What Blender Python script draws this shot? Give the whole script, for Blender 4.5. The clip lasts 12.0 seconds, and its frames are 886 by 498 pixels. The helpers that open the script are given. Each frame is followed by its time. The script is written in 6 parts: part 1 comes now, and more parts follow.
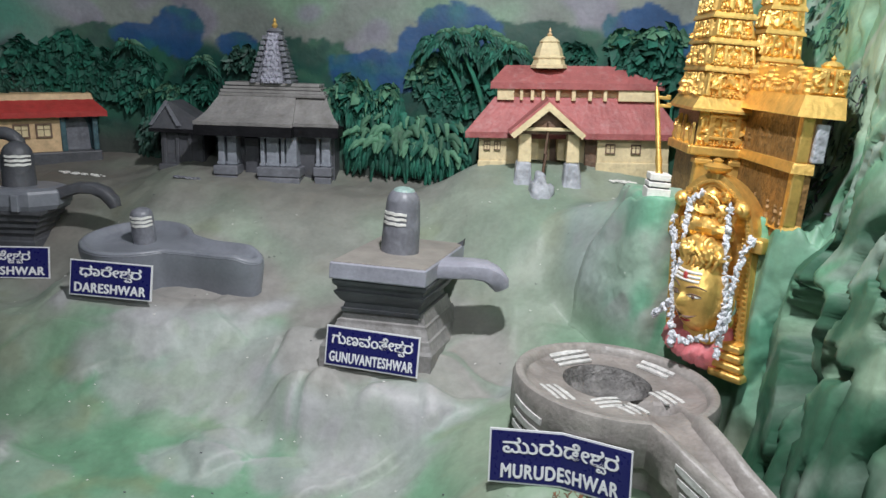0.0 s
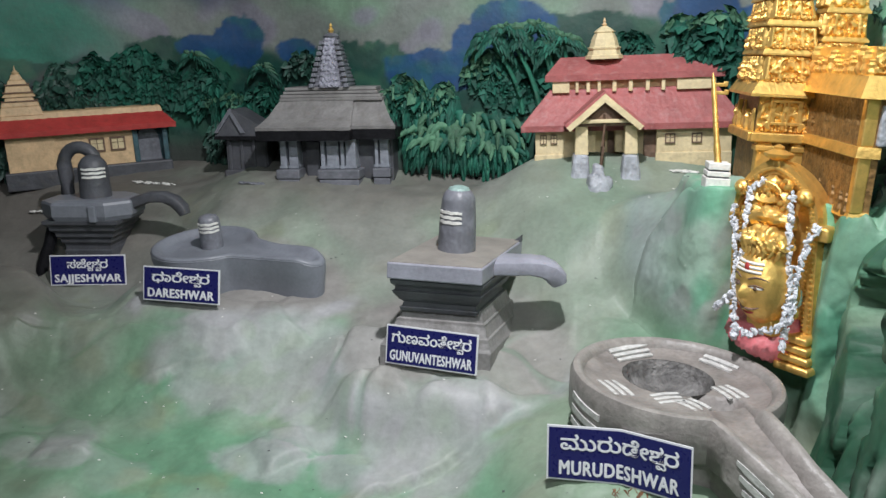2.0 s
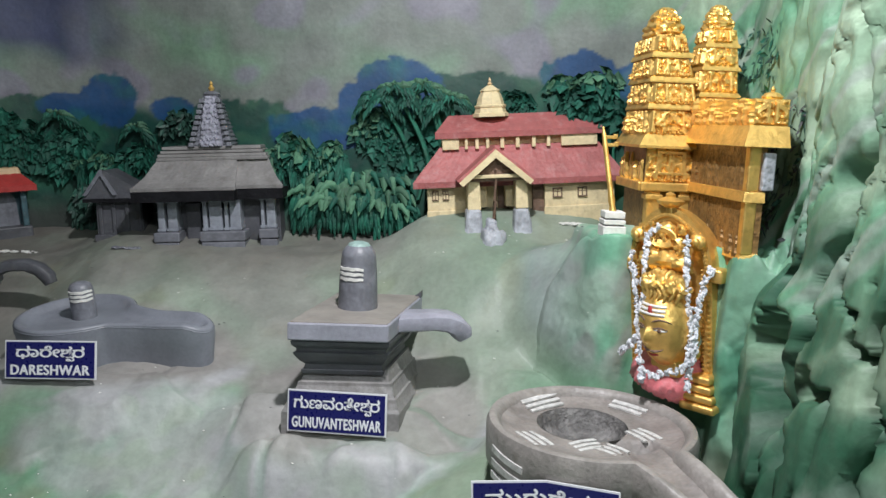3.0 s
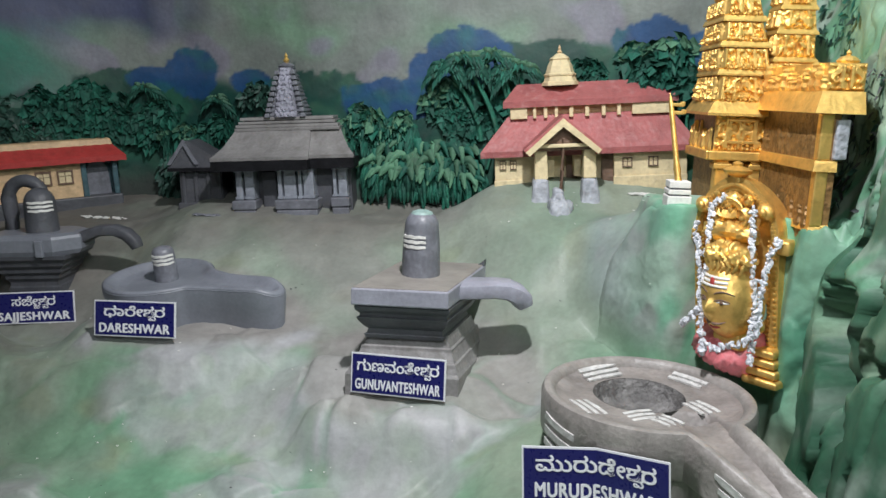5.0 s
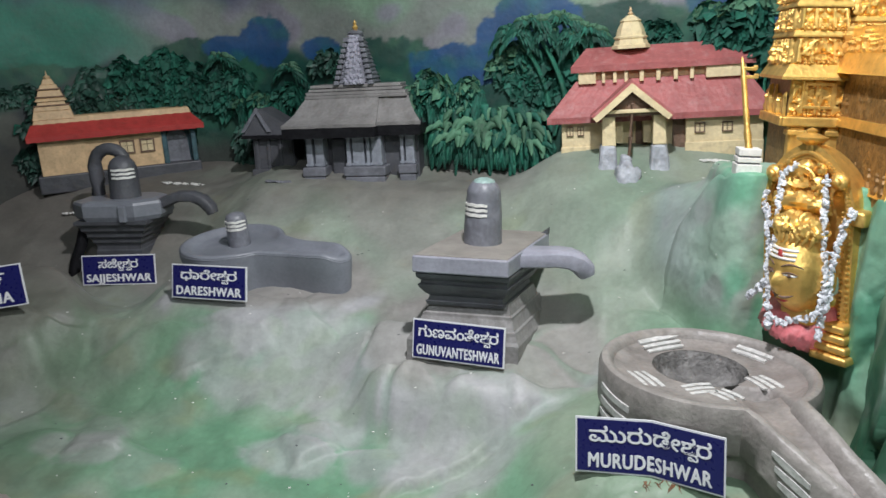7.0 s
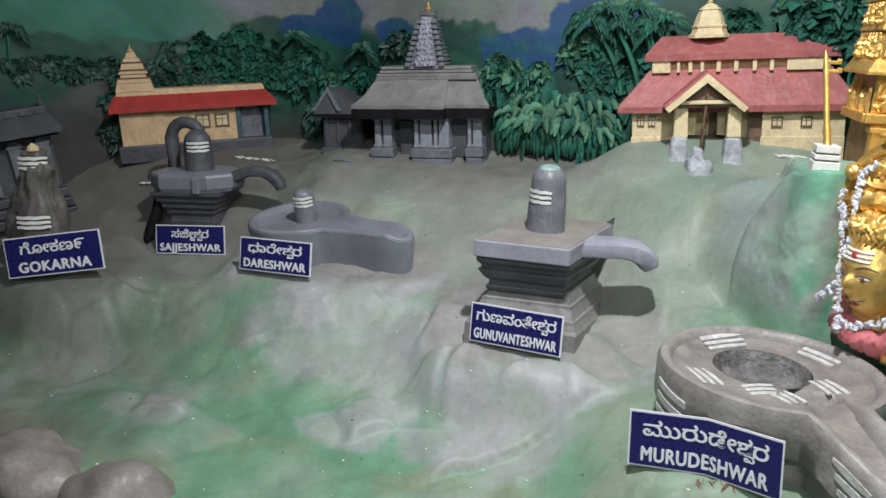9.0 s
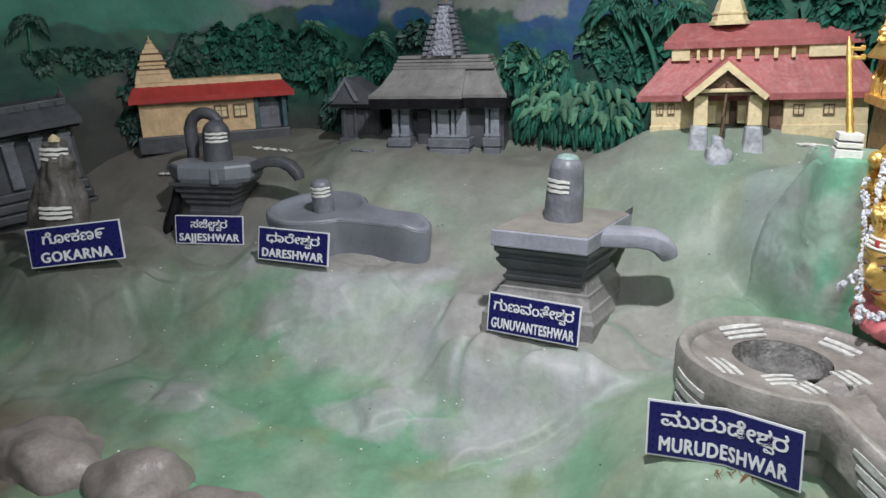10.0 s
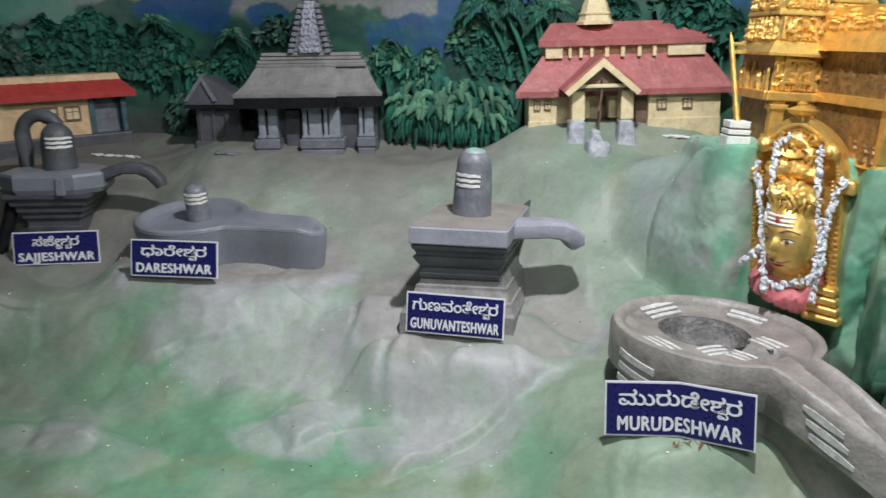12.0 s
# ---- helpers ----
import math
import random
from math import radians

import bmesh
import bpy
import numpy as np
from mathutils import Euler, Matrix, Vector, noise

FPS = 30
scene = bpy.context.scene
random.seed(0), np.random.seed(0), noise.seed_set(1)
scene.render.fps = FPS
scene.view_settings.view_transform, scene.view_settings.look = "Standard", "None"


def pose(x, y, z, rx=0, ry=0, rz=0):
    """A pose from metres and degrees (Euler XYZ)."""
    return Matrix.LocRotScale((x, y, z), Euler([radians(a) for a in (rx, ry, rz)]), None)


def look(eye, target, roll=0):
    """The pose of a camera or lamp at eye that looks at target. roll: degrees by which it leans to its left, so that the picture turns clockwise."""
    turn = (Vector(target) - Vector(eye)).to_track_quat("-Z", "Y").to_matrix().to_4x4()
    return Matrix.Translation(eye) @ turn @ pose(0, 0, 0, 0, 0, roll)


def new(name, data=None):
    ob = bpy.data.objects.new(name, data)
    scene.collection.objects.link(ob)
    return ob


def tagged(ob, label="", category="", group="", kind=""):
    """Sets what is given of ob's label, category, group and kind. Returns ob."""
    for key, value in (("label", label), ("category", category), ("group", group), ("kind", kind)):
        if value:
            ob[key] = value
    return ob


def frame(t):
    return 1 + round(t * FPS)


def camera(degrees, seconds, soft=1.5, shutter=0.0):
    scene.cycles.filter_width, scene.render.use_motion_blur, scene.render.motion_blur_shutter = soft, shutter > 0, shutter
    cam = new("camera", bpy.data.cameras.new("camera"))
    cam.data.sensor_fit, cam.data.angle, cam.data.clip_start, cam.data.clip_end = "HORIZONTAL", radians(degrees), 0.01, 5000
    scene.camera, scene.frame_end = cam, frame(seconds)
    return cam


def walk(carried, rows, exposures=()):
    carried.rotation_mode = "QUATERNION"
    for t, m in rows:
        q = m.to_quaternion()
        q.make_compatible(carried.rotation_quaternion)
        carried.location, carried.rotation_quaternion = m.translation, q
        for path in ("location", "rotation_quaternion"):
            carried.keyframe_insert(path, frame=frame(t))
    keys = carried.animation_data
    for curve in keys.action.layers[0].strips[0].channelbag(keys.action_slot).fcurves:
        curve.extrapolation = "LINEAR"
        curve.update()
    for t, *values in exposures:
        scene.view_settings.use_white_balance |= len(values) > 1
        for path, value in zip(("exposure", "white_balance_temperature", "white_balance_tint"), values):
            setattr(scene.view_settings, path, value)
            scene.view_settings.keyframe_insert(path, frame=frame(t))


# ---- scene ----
cam = camera(59.5, 12.0, shutter=0.5)
PATH = [
    (0, (0.093, 0.072, 1.431), (0.022, 2.014, 0.961), 5.3),
    (0.5, (0.088, 0.077, 1.437), (0.017, 2.019, 0.965), 5.0),
    (1, (0.114, 0.077, 1.438), (0.014, 2.018, 0.966), 4.5),
    (1.5, (0.132, 0.082, 1.444), (-0.064, 2.012, 0.957), 3.2),
    (2, (0.139, 0.067, 1.451), (-0.112, 1.987, 0.953), 2.3),
    (2.5, (0.076, 0.08, 1.441), (-0.122, 2.007, 0.942), 2.0),
    (3, (0.025, 0.108, 1.398), (0.108, 2.082, 1.083), 2.3),
    (5, (0.1, 0.083, 1.396), (-0.034, 2.039, 1.001), 1.8),
    (5.5, (0.108, 0.081, 1.398), (-0.05, 2.031, 0.984), 1.6),
    (6, (0.118, 0.086, 1.398), (-0.1, 2.026, 0.961), 1.2),
    (6.5, (0.142, 0.081, 1.41), (-0.136, 2.007, 0.946), 0.9),
    (7, (0.157, 0.083, 1.416), (-0.175, 1.992, 0.923), 0.9),
    (9, (0.164, 0.076, 1.419), (-0.324, 1.939, 0.881), 2.4),
    (9.5, (0.168, 0.076, 1.421), (-0.351, 1.926, 0.867), 2.2),
    (10, (0.165, 0.077, 1.416), (-0.364, 1.921, 0.853), 2.0),
    (10.5, (0.163, 0.077, 1.414), (-0.368, 1.92, 0.845), 2.0),
    (11, (0.128, 0.08, 1.408), (-0.397, 1.923, 0.836), 2.2),
    (11.5, (-0.07, 0.08, 1.375), (-0.312, 1.988, 0.827), 2.0),
    (12, (-0.218, 0.084, 1.348), (-0.223, 2.016, 0.83), 2.9),
]
walk(cam, [(t, look(eye, target, roll)) for t, eye, target, roll in PATH])

# ---- light ----
world = bpy.data.worlds.new("room_air")
scene.world = world
world.use_nodes = True
world.node_tree.nodes["Background"].inputs[0].default_value = (0.9, 0.95, 1.0, 1)
world.node_tree.nodes["Background"].inputs[1].default_value = 0.02


def area_lamp(name, at, target, watts, sx, sy, colour):
    d = bpy.data.lights.new(name, "AREA")
    d.shape, d.size, d.size_y, d.energy, d.color = "RECTANGLE", sx, sy, watts, colour
    ob = new(name, d)
    ob.matrix_world = look(at, target)
    return ob


area_lamp("ceiling_spot_light", (0.12, 1.45, 2.9), (0.1, 2.3, 0.6), 65, 0.1, 0.1, (0.955, 0.95, 1.0))
# unseen fill lamp, added behind the camera to brighten front faces
area_lamp("ceiling_fill_light", (0.4, -0.9, 2.95), (0.2, 1.4, 0.9), 36, 1.2, 0.12, (0.885, 0.935, 1.0))


# ---- materials ----
def nodes_of(name):
    m = bpy.data.materials.new(name)
    m.use_nodes = True
    nt = m.node_tree
    return m, nt, nt.nodes["Principled BSDF"]


def paint(name, colour, rough=0.55, metal=0.0, vary=0.25, scale=9.0, bump=0.25, fine=90.0, dirt=(0.12, 0.11, 0.09), dirty=0.25, attr="", island=0.0):
    """Hand-painted plaster: colour drift, stains, brush grain and relief."""
    m, nt, bsdf = nodes_of(name)
    n, l = nt.nodes, nt.links
    tc = n.new("ShaderNodeTexCoord")
    big, small = n.new("ShaderNodeTexNoise"), n.new("ShaderNodeTexNoise")
    big.inputs["Scale"].default_value, big.inputs["Detail"].default_value = scale, 6
    small.inputs["Scale"].default_value, small.inputs["Detail"].default_value = fine, 5
    for t in (big, small):
        l.new(tc.outputs["Object"], t.inputs["Vector"])
    hsv = n.new("ShaderNodeHueSaturation")
    if attr:
        a = n.new("ShaderNodeAttribute")
        a.attribute_name = attr
        l.new(a.outputs["Color"], hsv.inputs["Color"])
    else:
        hsv.inputs["Color"].default_value = (*colour, 1)
    mr = n.new("ShaderNodeMapRange")
    mr.inputs["From Min"].default_value, mr.inputs["From Max"].default_value = 0.3, 0.7
    mr.inputs["To Min"].default_value, mr.inputs["To Max"].default_value = 1 - vary, 1 + vary
    l.new(big.outputs["Fac"], mr.inputs["Value"])
    value = mr.outputs["Result"]
    if island:
        geo = n.new("ShaderNodeNewGeometry")
        mi = n.new("ShaderNodeMapRange")
        mi.inputs["To Min"].default_value, mi.inputs["To Max"].default_value = 1 - island, 1 + island
        l.new(geo.outputs["Random Per Island"], mi.inputs["Value"])
        mul = n.new("ShaderNodeMath")
        mul.operation = "MULTIPLY"
        l.new(value, mul.inputs[0])
        l.new(mi.outputs["Result"], mul.inputs[1])
        value = mul.outputs[0]
    # brush grain
    grain = n.new("ShaderNodeMapRange")
    grain.inputs["From Min"].default_value, grain.inputs["From Max"].default_value = 0.3, 0.7
    grain.inputs["To Min"].default_value, grain.inputs["To Max"].default_value = 1 - vary * 0.45, 1 + vary * 0.45
    l.new(small.outputs["Fac"], grain.inputs["Value"])
    both = n.new("ShaderNodeMath")
    both.operation = "MULTIPLY"
    l.new(value, both.inputs[0])
    l.new(grain.outputs["Result"], both.inputs[1])
    l.new(both.outputs[0], hsv.inputs["Value"])
    stain = n.new("ShaderNodeTexNoise")
    stain.inputs["Scale"].default_value, stain.inputs["Detail"].default_value = scale * 2.7, 8
    l.new(tc.outputs["Object"], stain.inputs["Vector"])
    ramp = n.new("ShaderNodeMapRange")
    ramp.inputs["From Min"].default_value, ramp.inputs["From Max"].default_value = 0.52, 0.72
    ramp.inputs["To Max"].default_value = dirty
    l.new(stain.outputs["Fac"], ramp.inputs["Value"])
    mix = n.new("ShaderNodeMix")
    mix.data_type = "RGBA"
    mix.inputs["B"].default_value = (*dirt, 1)
    l.new(ramp.outputs["Result"], mix.inputs["Factor"])
    l.new(hsv.outputs["Color"], mix.inputs["A"])
    l.new(mix.outputs["Result"], bsdf.inputs["Base Color"])
    rr = n.new("ShaderNodeMapRange")
    rr.inputs["To Min"].default_value, rr.inputs["To Max"].default_value = max(rough - 0.12, 0.05), rough + 0.12
    l.new(small.outputs["Fac"], rr.inputs["Value"])
    l.new(rr.outputs["Result"], bsdf.inputs["Roughness"])
    bsdf.inputs["Metallic"].default_value = metal
    bp, bp2 = n.new("ShaderNodeBump"), n.new("ShaderNodeBump")
    bp.inputs["Strength"].default_value, bp.inputs["Distance"].default_value = bump, 0.004
    bp2.inputs["Strength"].default_value, bp2.inputs["Distance"].default_value = bump, 0.015
    l.new(small.outputs["Fac"], bp.inputs["Height"])
    l.new(stain.outputs["Fac"], bp2.inputs["Height"])
    l.new(bp.outputs["Normal"], bp2.inputs["Normal"])
    l.new(bp2.outputs["Normal"], bsdf.inputs["Normal"])
    return m


M_GROUND = paint("painted_ground", (0, 0, 0), 0.52, vary=0.14, scale=7, bump=0.22, fine=60, dirty=0.14, attr="paint")
M_WALL = paint("painted_backdrop", (0, 0, 0), 0.6, vary=0.2, scale=6, bump=0.25, fine=60, dirty=0.15, attr="paint")
M_STONE = paint("grey_painted_stone", (0.17, 0.175, 0.2), 0.42, vary=0.28, scale=11, bump=0.2, dirt=(0.29, 0.3, 0.34), dirty=0.5)
M_STONE_DARK = paint("dark_grey_stone", (0.085, 0.088, 0.1), 0.5, vary=0.25, scale=12, bump=0.25)
M_ROOFGREY = paint("weathered_grey_roof", (0.25, 0.24, 0.235), 0.42, vary=0.22, scale=11, bump=0.3, dirty=0.35)
M_STONE_SLATE = paint("smooth_slate_grey_stone", (0.215, 0.228, 0.262), 0.42, vary=0.14, scale=7, bump=0.12, dirt=(0.28, 0.29, 0.33), dirty=0.3)
M_STONE_LILAC = paint("pale_lilac_grey_stone", (0.33, 0.33, 0.39), 0.42, vary=0.18, scale=9, bump=0.2, dirt=(0.22, 0.22, 0.25), dirty=0.4)
M_STONE_TAN = paint("dusty_tan_stone", (0.29, 0.265, 0.24), 0.5, vary=0.16, scale=9, bump=0.2, dirt=(0.2, 0.19, 0.18), dirty=0.4)
M_STONE_WARM = paint("warm_grey_stone", (0.31, 0.285, 0.265), 0.42, vary=0.22, scale=11, bump=0.3, dirty=0.35)
M_STONE_BLUE = paint("blue_grey_stone", (0.28, 0.3, 0.345), 0.45, vary=0.25, scale=16, bump=0.3, dirt=(0.16, 0.16, 0.18), dirty=0.5)
M_FLOOR = paint("brown_grey_stone", (0.26, 0.232, 0.215), 0.45, vary=0.3, scale=10, bump=0.3, dirt=(0.3, 0.28, 0.27), dirty=0.6)
M_PIT = paint("dark_pit_stone", (0.17, 0.163, 0.158), 0.6, vary=0.4, scale=25, bump=0.7)
M_WHITE = paint("white_paint", (0.8, 0.79, 0.75), 0.5, vary=0.08, scale=40, bump=0.15, dirty=0.3, dirt=(0.4, 0.38, 0.35))
M_ASH = paint("worn_ash_paint", (0.62, 0.61, 0.59), 0.55, vary=0.2, scale=30, bump=0.15, dirty=0.7, dirt=(0.36, 0.34, 0.32))
M_GOLD = paint("gold_paint", (0.84, 0.54, 0.16), 0.42, metal=0.75, vary=0.12, scale=22, bump=0.14, fine=120, dirt=(0.35, 0.15, 0.03), dirty=0.3)
# gold with the shade of the lower and side walls put into its colour
M_GOLD_DARK = paint("shaded_gold_paint", (0.3, 0.17, 0.06), 0.5, metal=0.4, vary=0.35, scale=35, bump=0.25, dirt=(0.06, 0.03, 0.01), dirty=0.7)
M_PINK = paint("pink_paint", (0.72, 0.2, 0.22), 0.4, vary=0.2, scale=20, bump=0.2, dirt=(0.8, 0.5, 0.5), dirty=0.3)
M_CREAM = paint("cream_paint", (0.76, 0.63, 0.38), 0.55, vary=0.12, scale=14, bump=0.3, dirty=0.3, dirt=(0.3, 0.22, 0.13))
M_CREAM_DEEP = paint("ochre_cream_paint", (0.68, 0.475, 0.27), 0.55, vary=0.15, scale=14, bump=0.3, dirty=0.3, dirt=(0.25, 0.17, 0.09))
M_RED = paint("red_roof_paint", (0.4, 0.125, 0.12), 0.5, vary=0.16, scale=12, bump=0.35, dirt=(0.5, 0.3, 0.29), dirty=0.4)
M_RED_BRIGHT = paint("bright_red_paint", (0.46, 0.05, 0.045), 0.5, vary=0.15, scale=12, bump=0.3, dirt=(0.25, 0.04, 0.03), dirty=0.4)
M_BROWN = paint("brown_paint", (0.17, 0.105, 0.07), 0.6, vary=0.3, scale=25, bump=0.4)
# black of the strut, also the colour that stands for shade under eaves
M_BLACK = paint("black_paint_and_shade", (0.012, 0.012, 0.014), 0.6, vary=0.3, scale=20, bump=0.3, dirty=0.0)
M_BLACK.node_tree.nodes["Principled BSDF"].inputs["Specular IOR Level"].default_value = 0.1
M_TEALDOOR = paint("teal_door_paint", (0.05, 0.11, 0.13), 0.5, vary=0.35, scale=20, bump=0.3)
M_NAVY = paint("navy_sign_face", (0.013, 0.014, 0.115), 0.3, vary=0.06, scale=6, bump=0.03, dirty=0.0)
M_SIGNWHITE = paint("white_sign_vinyl", (0.82, 0.82, 0.84), 0.35, vary=0.03, scale=12, bump=0.02, dirty=0.05)
M_RUST = paint("rust_stain", (0.16, 0.07, 0.03), 0.7, vary=0.4, scale=30, bump=0.4)
M_GARLAND = paint("white_garland", (0.72, 0.74, 0.78), 0.4, vary=0.15, scale=60, bump=0.5, dirt=(0.3, 0.32, 0.38), dirty=0.4, island=0.15)
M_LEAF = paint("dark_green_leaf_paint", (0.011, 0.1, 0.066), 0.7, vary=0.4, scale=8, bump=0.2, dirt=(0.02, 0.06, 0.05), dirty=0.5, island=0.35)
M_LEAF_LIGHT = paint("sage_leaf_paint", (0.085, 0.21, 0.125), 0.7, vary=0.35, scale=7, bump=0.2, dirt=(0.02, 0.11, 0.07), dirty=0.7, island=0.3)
M_LEAF_DULL = paint("dull_leaf_paint", (0.028, 0.085, 0.062), 0.55, vary=0.4, scale=8, bump=0.2, dirt=(0.01, 0.025, 0.025), dirty=0.5, island=0.4)
M_TRUNK = paint("green_stem_paint", (0.03, 0.17, 0.11), 0.5, vary=0.35, scale=15, bump=0.3, island=0.3)
M_BOULDER = paint("boulder_paint", (0.27, 0.235, 0.22), 0.4, vary=0.25, scale=6, bump=0.3, dirt=(0.12, 0.09, 0.07), dirty=0.4)
M_ROCK = paint("brown_rock_paint", (0.125, 0.112, 0.105), 0.5, vary=0.3, scale=10, bump=0.5, dirt=(0.08, 0.07, 0.06), dirty=0.5)
M_PALESTONE = paint("pale_blue_grey_stone", (0.42, 0.44, 0.48), 0.5, vary=0.25, scale=18, bump=0.4, dirty=0.4)
M_PALETEAL = paint("pale_teal_paint", (0.3, 0.43, 0.4), 0.5, vary=0.2, scale=30, bump=0.3)
M_ROOM = paint("room_plaster", (0.42, 0.42, 0.4), 0.8, vary=0.12, scale=2, bump=0.2)


# ---- mesh helpers ----
def part(name, bm, material, parent=None, label="", smooth=False):
    me = bpy.data.meshes.new(name)
    bmesh.ops.recalc_face_normals(bm, faces=bm.faces)
    bm.to_mesh(me)
    bm.free()
    for m in material if isinstance(material, (list, tuple)) else (material,):
        me.materials.append(m)
    if smooth:
        me.polygons.foreach_set("use_smooth", [True] * len(me.polygons))
        me.set_sharp_from_angle(angle=radians(45))
    ob = new(name, me)
    ob.parent = parent
    return tagged(ob, label) if label else ob


def thing(name, at, label, category, group="", kind=""):
    ob = new(name)
    ob.empty_display_size = 0.05
    ob.matrix_world = at if isinstance(at, Matrix) else Matrix.Translation(at)
    return tagged(ob, label, category, group, kind)


def box(bm, x0, x1, y0, y1, z0, z1, tx=0.0, ty=0.0, bevel=0.0, mat=0):
    """A block; tx, ty draw its top in."""
    vs = [bm.verts.new(c) for c in ((x0, y0, z0), (x1, y0, z0), (x1, y1, z0), (x0, y1, z0),
                                    (x0 + tx, y0 + ty, z1), (x1 - tx, y0 + ty, z1), (x1 - tx, y1 - ty, z1), (x0 + tx, y1 - ty, z1))]
    fs = [bm.faces.new([vs[i] for i in f]) for f in ((3, 2, 1, 0), (4, 5, 6, 7), (0, 1, 5, 4), (1, 2, 6, 5), (2, 3, 7, 6), (3, 0, 4, 7))]
    for f in fs:
        f.material_index = mat
    if bevel:
        r = bmesh.ops.bevel(bm, geom=list({e for f in fs for e in f.edges}), offset=bevel, segments=2, affect="EDGES", profile=0.5)
        for f in r["faces"]:
            f.material_index = mat
    return bm


def loft(bm, rings, caps=True, closed=True, mat=0):
    rows = [[bm.verts.new(c) for c in r] for r in rings]
    n = len(rows[0])
    for a, b in zip(rows, rows[1:]):
        for i in range(n if closed else n - 1):
            f = bm.faces.new((a[i], a[(i + 1) % n], b[(i + 1) % n], b[i]))
            f.material_index = mat
    if caps:
        for r in (rows[0][::-1], rows[-1]):
            bm.faces.new(r).material_index = mat
    return bm


def lathe(bm, profile, n=32, cx=0.0, cy=0.0, mat=0):
    return loft(bm, [[(cx + max(r, 1e-4) * math.cos(2 * math.pi * i / n), cy + max(r, 1e-4) * math.sin(2 * math.pi * i / n), z) for i in range(n)] for r, z in profile], mat=mat)


def square_lathe(bm, profile, cx=0.0, cy=0.0, ratio=1.0, mat=0):
    """Stacked mouldings on a square plan: (half width, z)."""
    return loft(bm, [[(cx - w, cy - w * ratio, z), (cx + w, cy - w * ratio, z), (cx + w, cy + w * ratio, z), (cx - w, cy + w * ratio, z)] for w, z in profile], mat=mat)


def prism(bm, poly, y0, y1, mat=0):
    """A plate with the outline poly of (x, z), from y0 to y1."""
    return loft(bm, [[(x, y0, z) for x, z in poly], [(x, y1, z) for x, z in poly]], mat=mat)


def tube(bm, points, radii, n=10, mat=0, squash=1.0):
    pts = [Vector(p) for p in points]
    rings = []
    for i, p in enumerate(pts):
        d = (pts[min(i + 1, len(pts) - 1)] - pts[max(i - 1, 0)]).normalized()
        a = d.cross(Vector((0, 0, 1)))
        a = a.normalized() if a.length > 1e-3 else Vector((1, 0, 0))
        b = a.cross(d)
        r = radii[i] if isinstance(radii, (list, tuple)) else radii
        rings.append([p + a * r * math.cos(2 * math.pi * k / n) + b * r * squash * math.sin(2 * math.pi * k / n) for k in range(n)])
    return loft(bm, rings, mat=mat)


def roughen(bm, amount, size, seed=0.0):
    bm.normal_update()
    for v in bm.verts:
        v.co += v.normal * noise.noise(v.co / size + Vector((seed, seed * 1.7, 0))) * amount
    return bm


def smooth01(a, b, x):
    t = min(max((x - a) / (b - a), 0.0), 1.0)
    return t * t * (3 - 2 * t)


def lerp3(a, b, t):
    return tuple(p + (q - p) * t for p, q in zip(a, b))


# ---- ground: one sculpted sheet with rocky mounds ----
def mound(x, y, cx, cy, rx, ry, sharp=3.0):
    """1 on the flat top of a rocky mound, 0 away from it."""
    wob = 0.12 * noise.noise(Vector((x * 4 + cx, y * 4, 0.3)))
    d = math.hypot((x - cx) / rx, (y - cy) / ry) + wob
    return 1 / (1 + math.exp(min(sharp * 4 * (d - 1), 60)))


BASE_Y = (0.6, 1.2, 1.6, 2.0, 2.2, 2.45, 2.8, 3.2, 3.7)
BASE_Z = (0.04, 0.1, 0.16, 0.215, 0.265, 0.44, 0.63, 0.85, 0.96)


def facet(x, y):
    """Broken plaster rock: a tilted plane for each cell, falling to a joint; also the cell's tone and the way to its joint."""
    q = Vector((x * 4.6, y * 5.4, 0.5))
    q += Vector((noise.noise(q * 1.3), noise.noise(q * 1.3 + Vector((7, 2, 0))), 0)) * 0.35
    far, near = noise.voronoi(q)
    tilt = noise.noise_vector(near[0] * 5.3)
    rim = smooth01(0.0, 0.16, far[1] - far[0])
    return (tilt.x * (q.x - near[0].x) * 1.2 + (0.5 + tilt.y) * (q.y - near[0].y) + 0.5 * tilt.z) * rim, noise.noise(near[0] * 3.7), rim


# broken edges of plaster rock: two ends in plan and the height of the step
LEDGES = ((-0.3, 1.95, 0.06, 2.17, 0.035), (-1.12, 2.3, -0.86, 2.4, 0.025), (-0.6, 2.02, -0.5, 2.1, 0.02), (-1.3, 1.95, -1.16, 1.97, 0.02))


def ledge(x, y):
    """Height added above the broken edges, how near the lip is, and how far it lies on the upper side."""
    lift = lip = over = 0.0
    for xa, ya, xb, yb, h in LEDGES:
        ux, uy = xb - xa, yb - ya
        n = math.hypot(ux, uy)
        s = ((x - xa) * ux + (y - ya) * uy) / (n * n)
        if not -0.25 < s < 1.25:
            continue
        d = ((y - ya) * ux - (x - xa) * uy) / n + 0.014 * noise.noise(Vector((x * 16, y * 16, xa))) + 0.005 * noise.noise(Vector((x * 45, y * 45, xa)))
        if not -0.06 < d < 0.3:
            continue
        ends = smooth01(-0.22, 0.08, s) * smooth01(1.22, 0.92, s)
        lift += h * ends * smooth01(0.0, 0.014, d) * smooth01(0.26, 0.02, d)
        lip = max(lip, ends * math.exp(-((d - 0.012) / 0.009) ** 2))
        over += ends * (smooth01(0.0, 0.01, d) * smooth01(0.2, 0.08, d) - 0.8 * smooth01(-0.05, -0.01, d) * smooth01(0.006, 0.0, d))
    return lift, lip, over


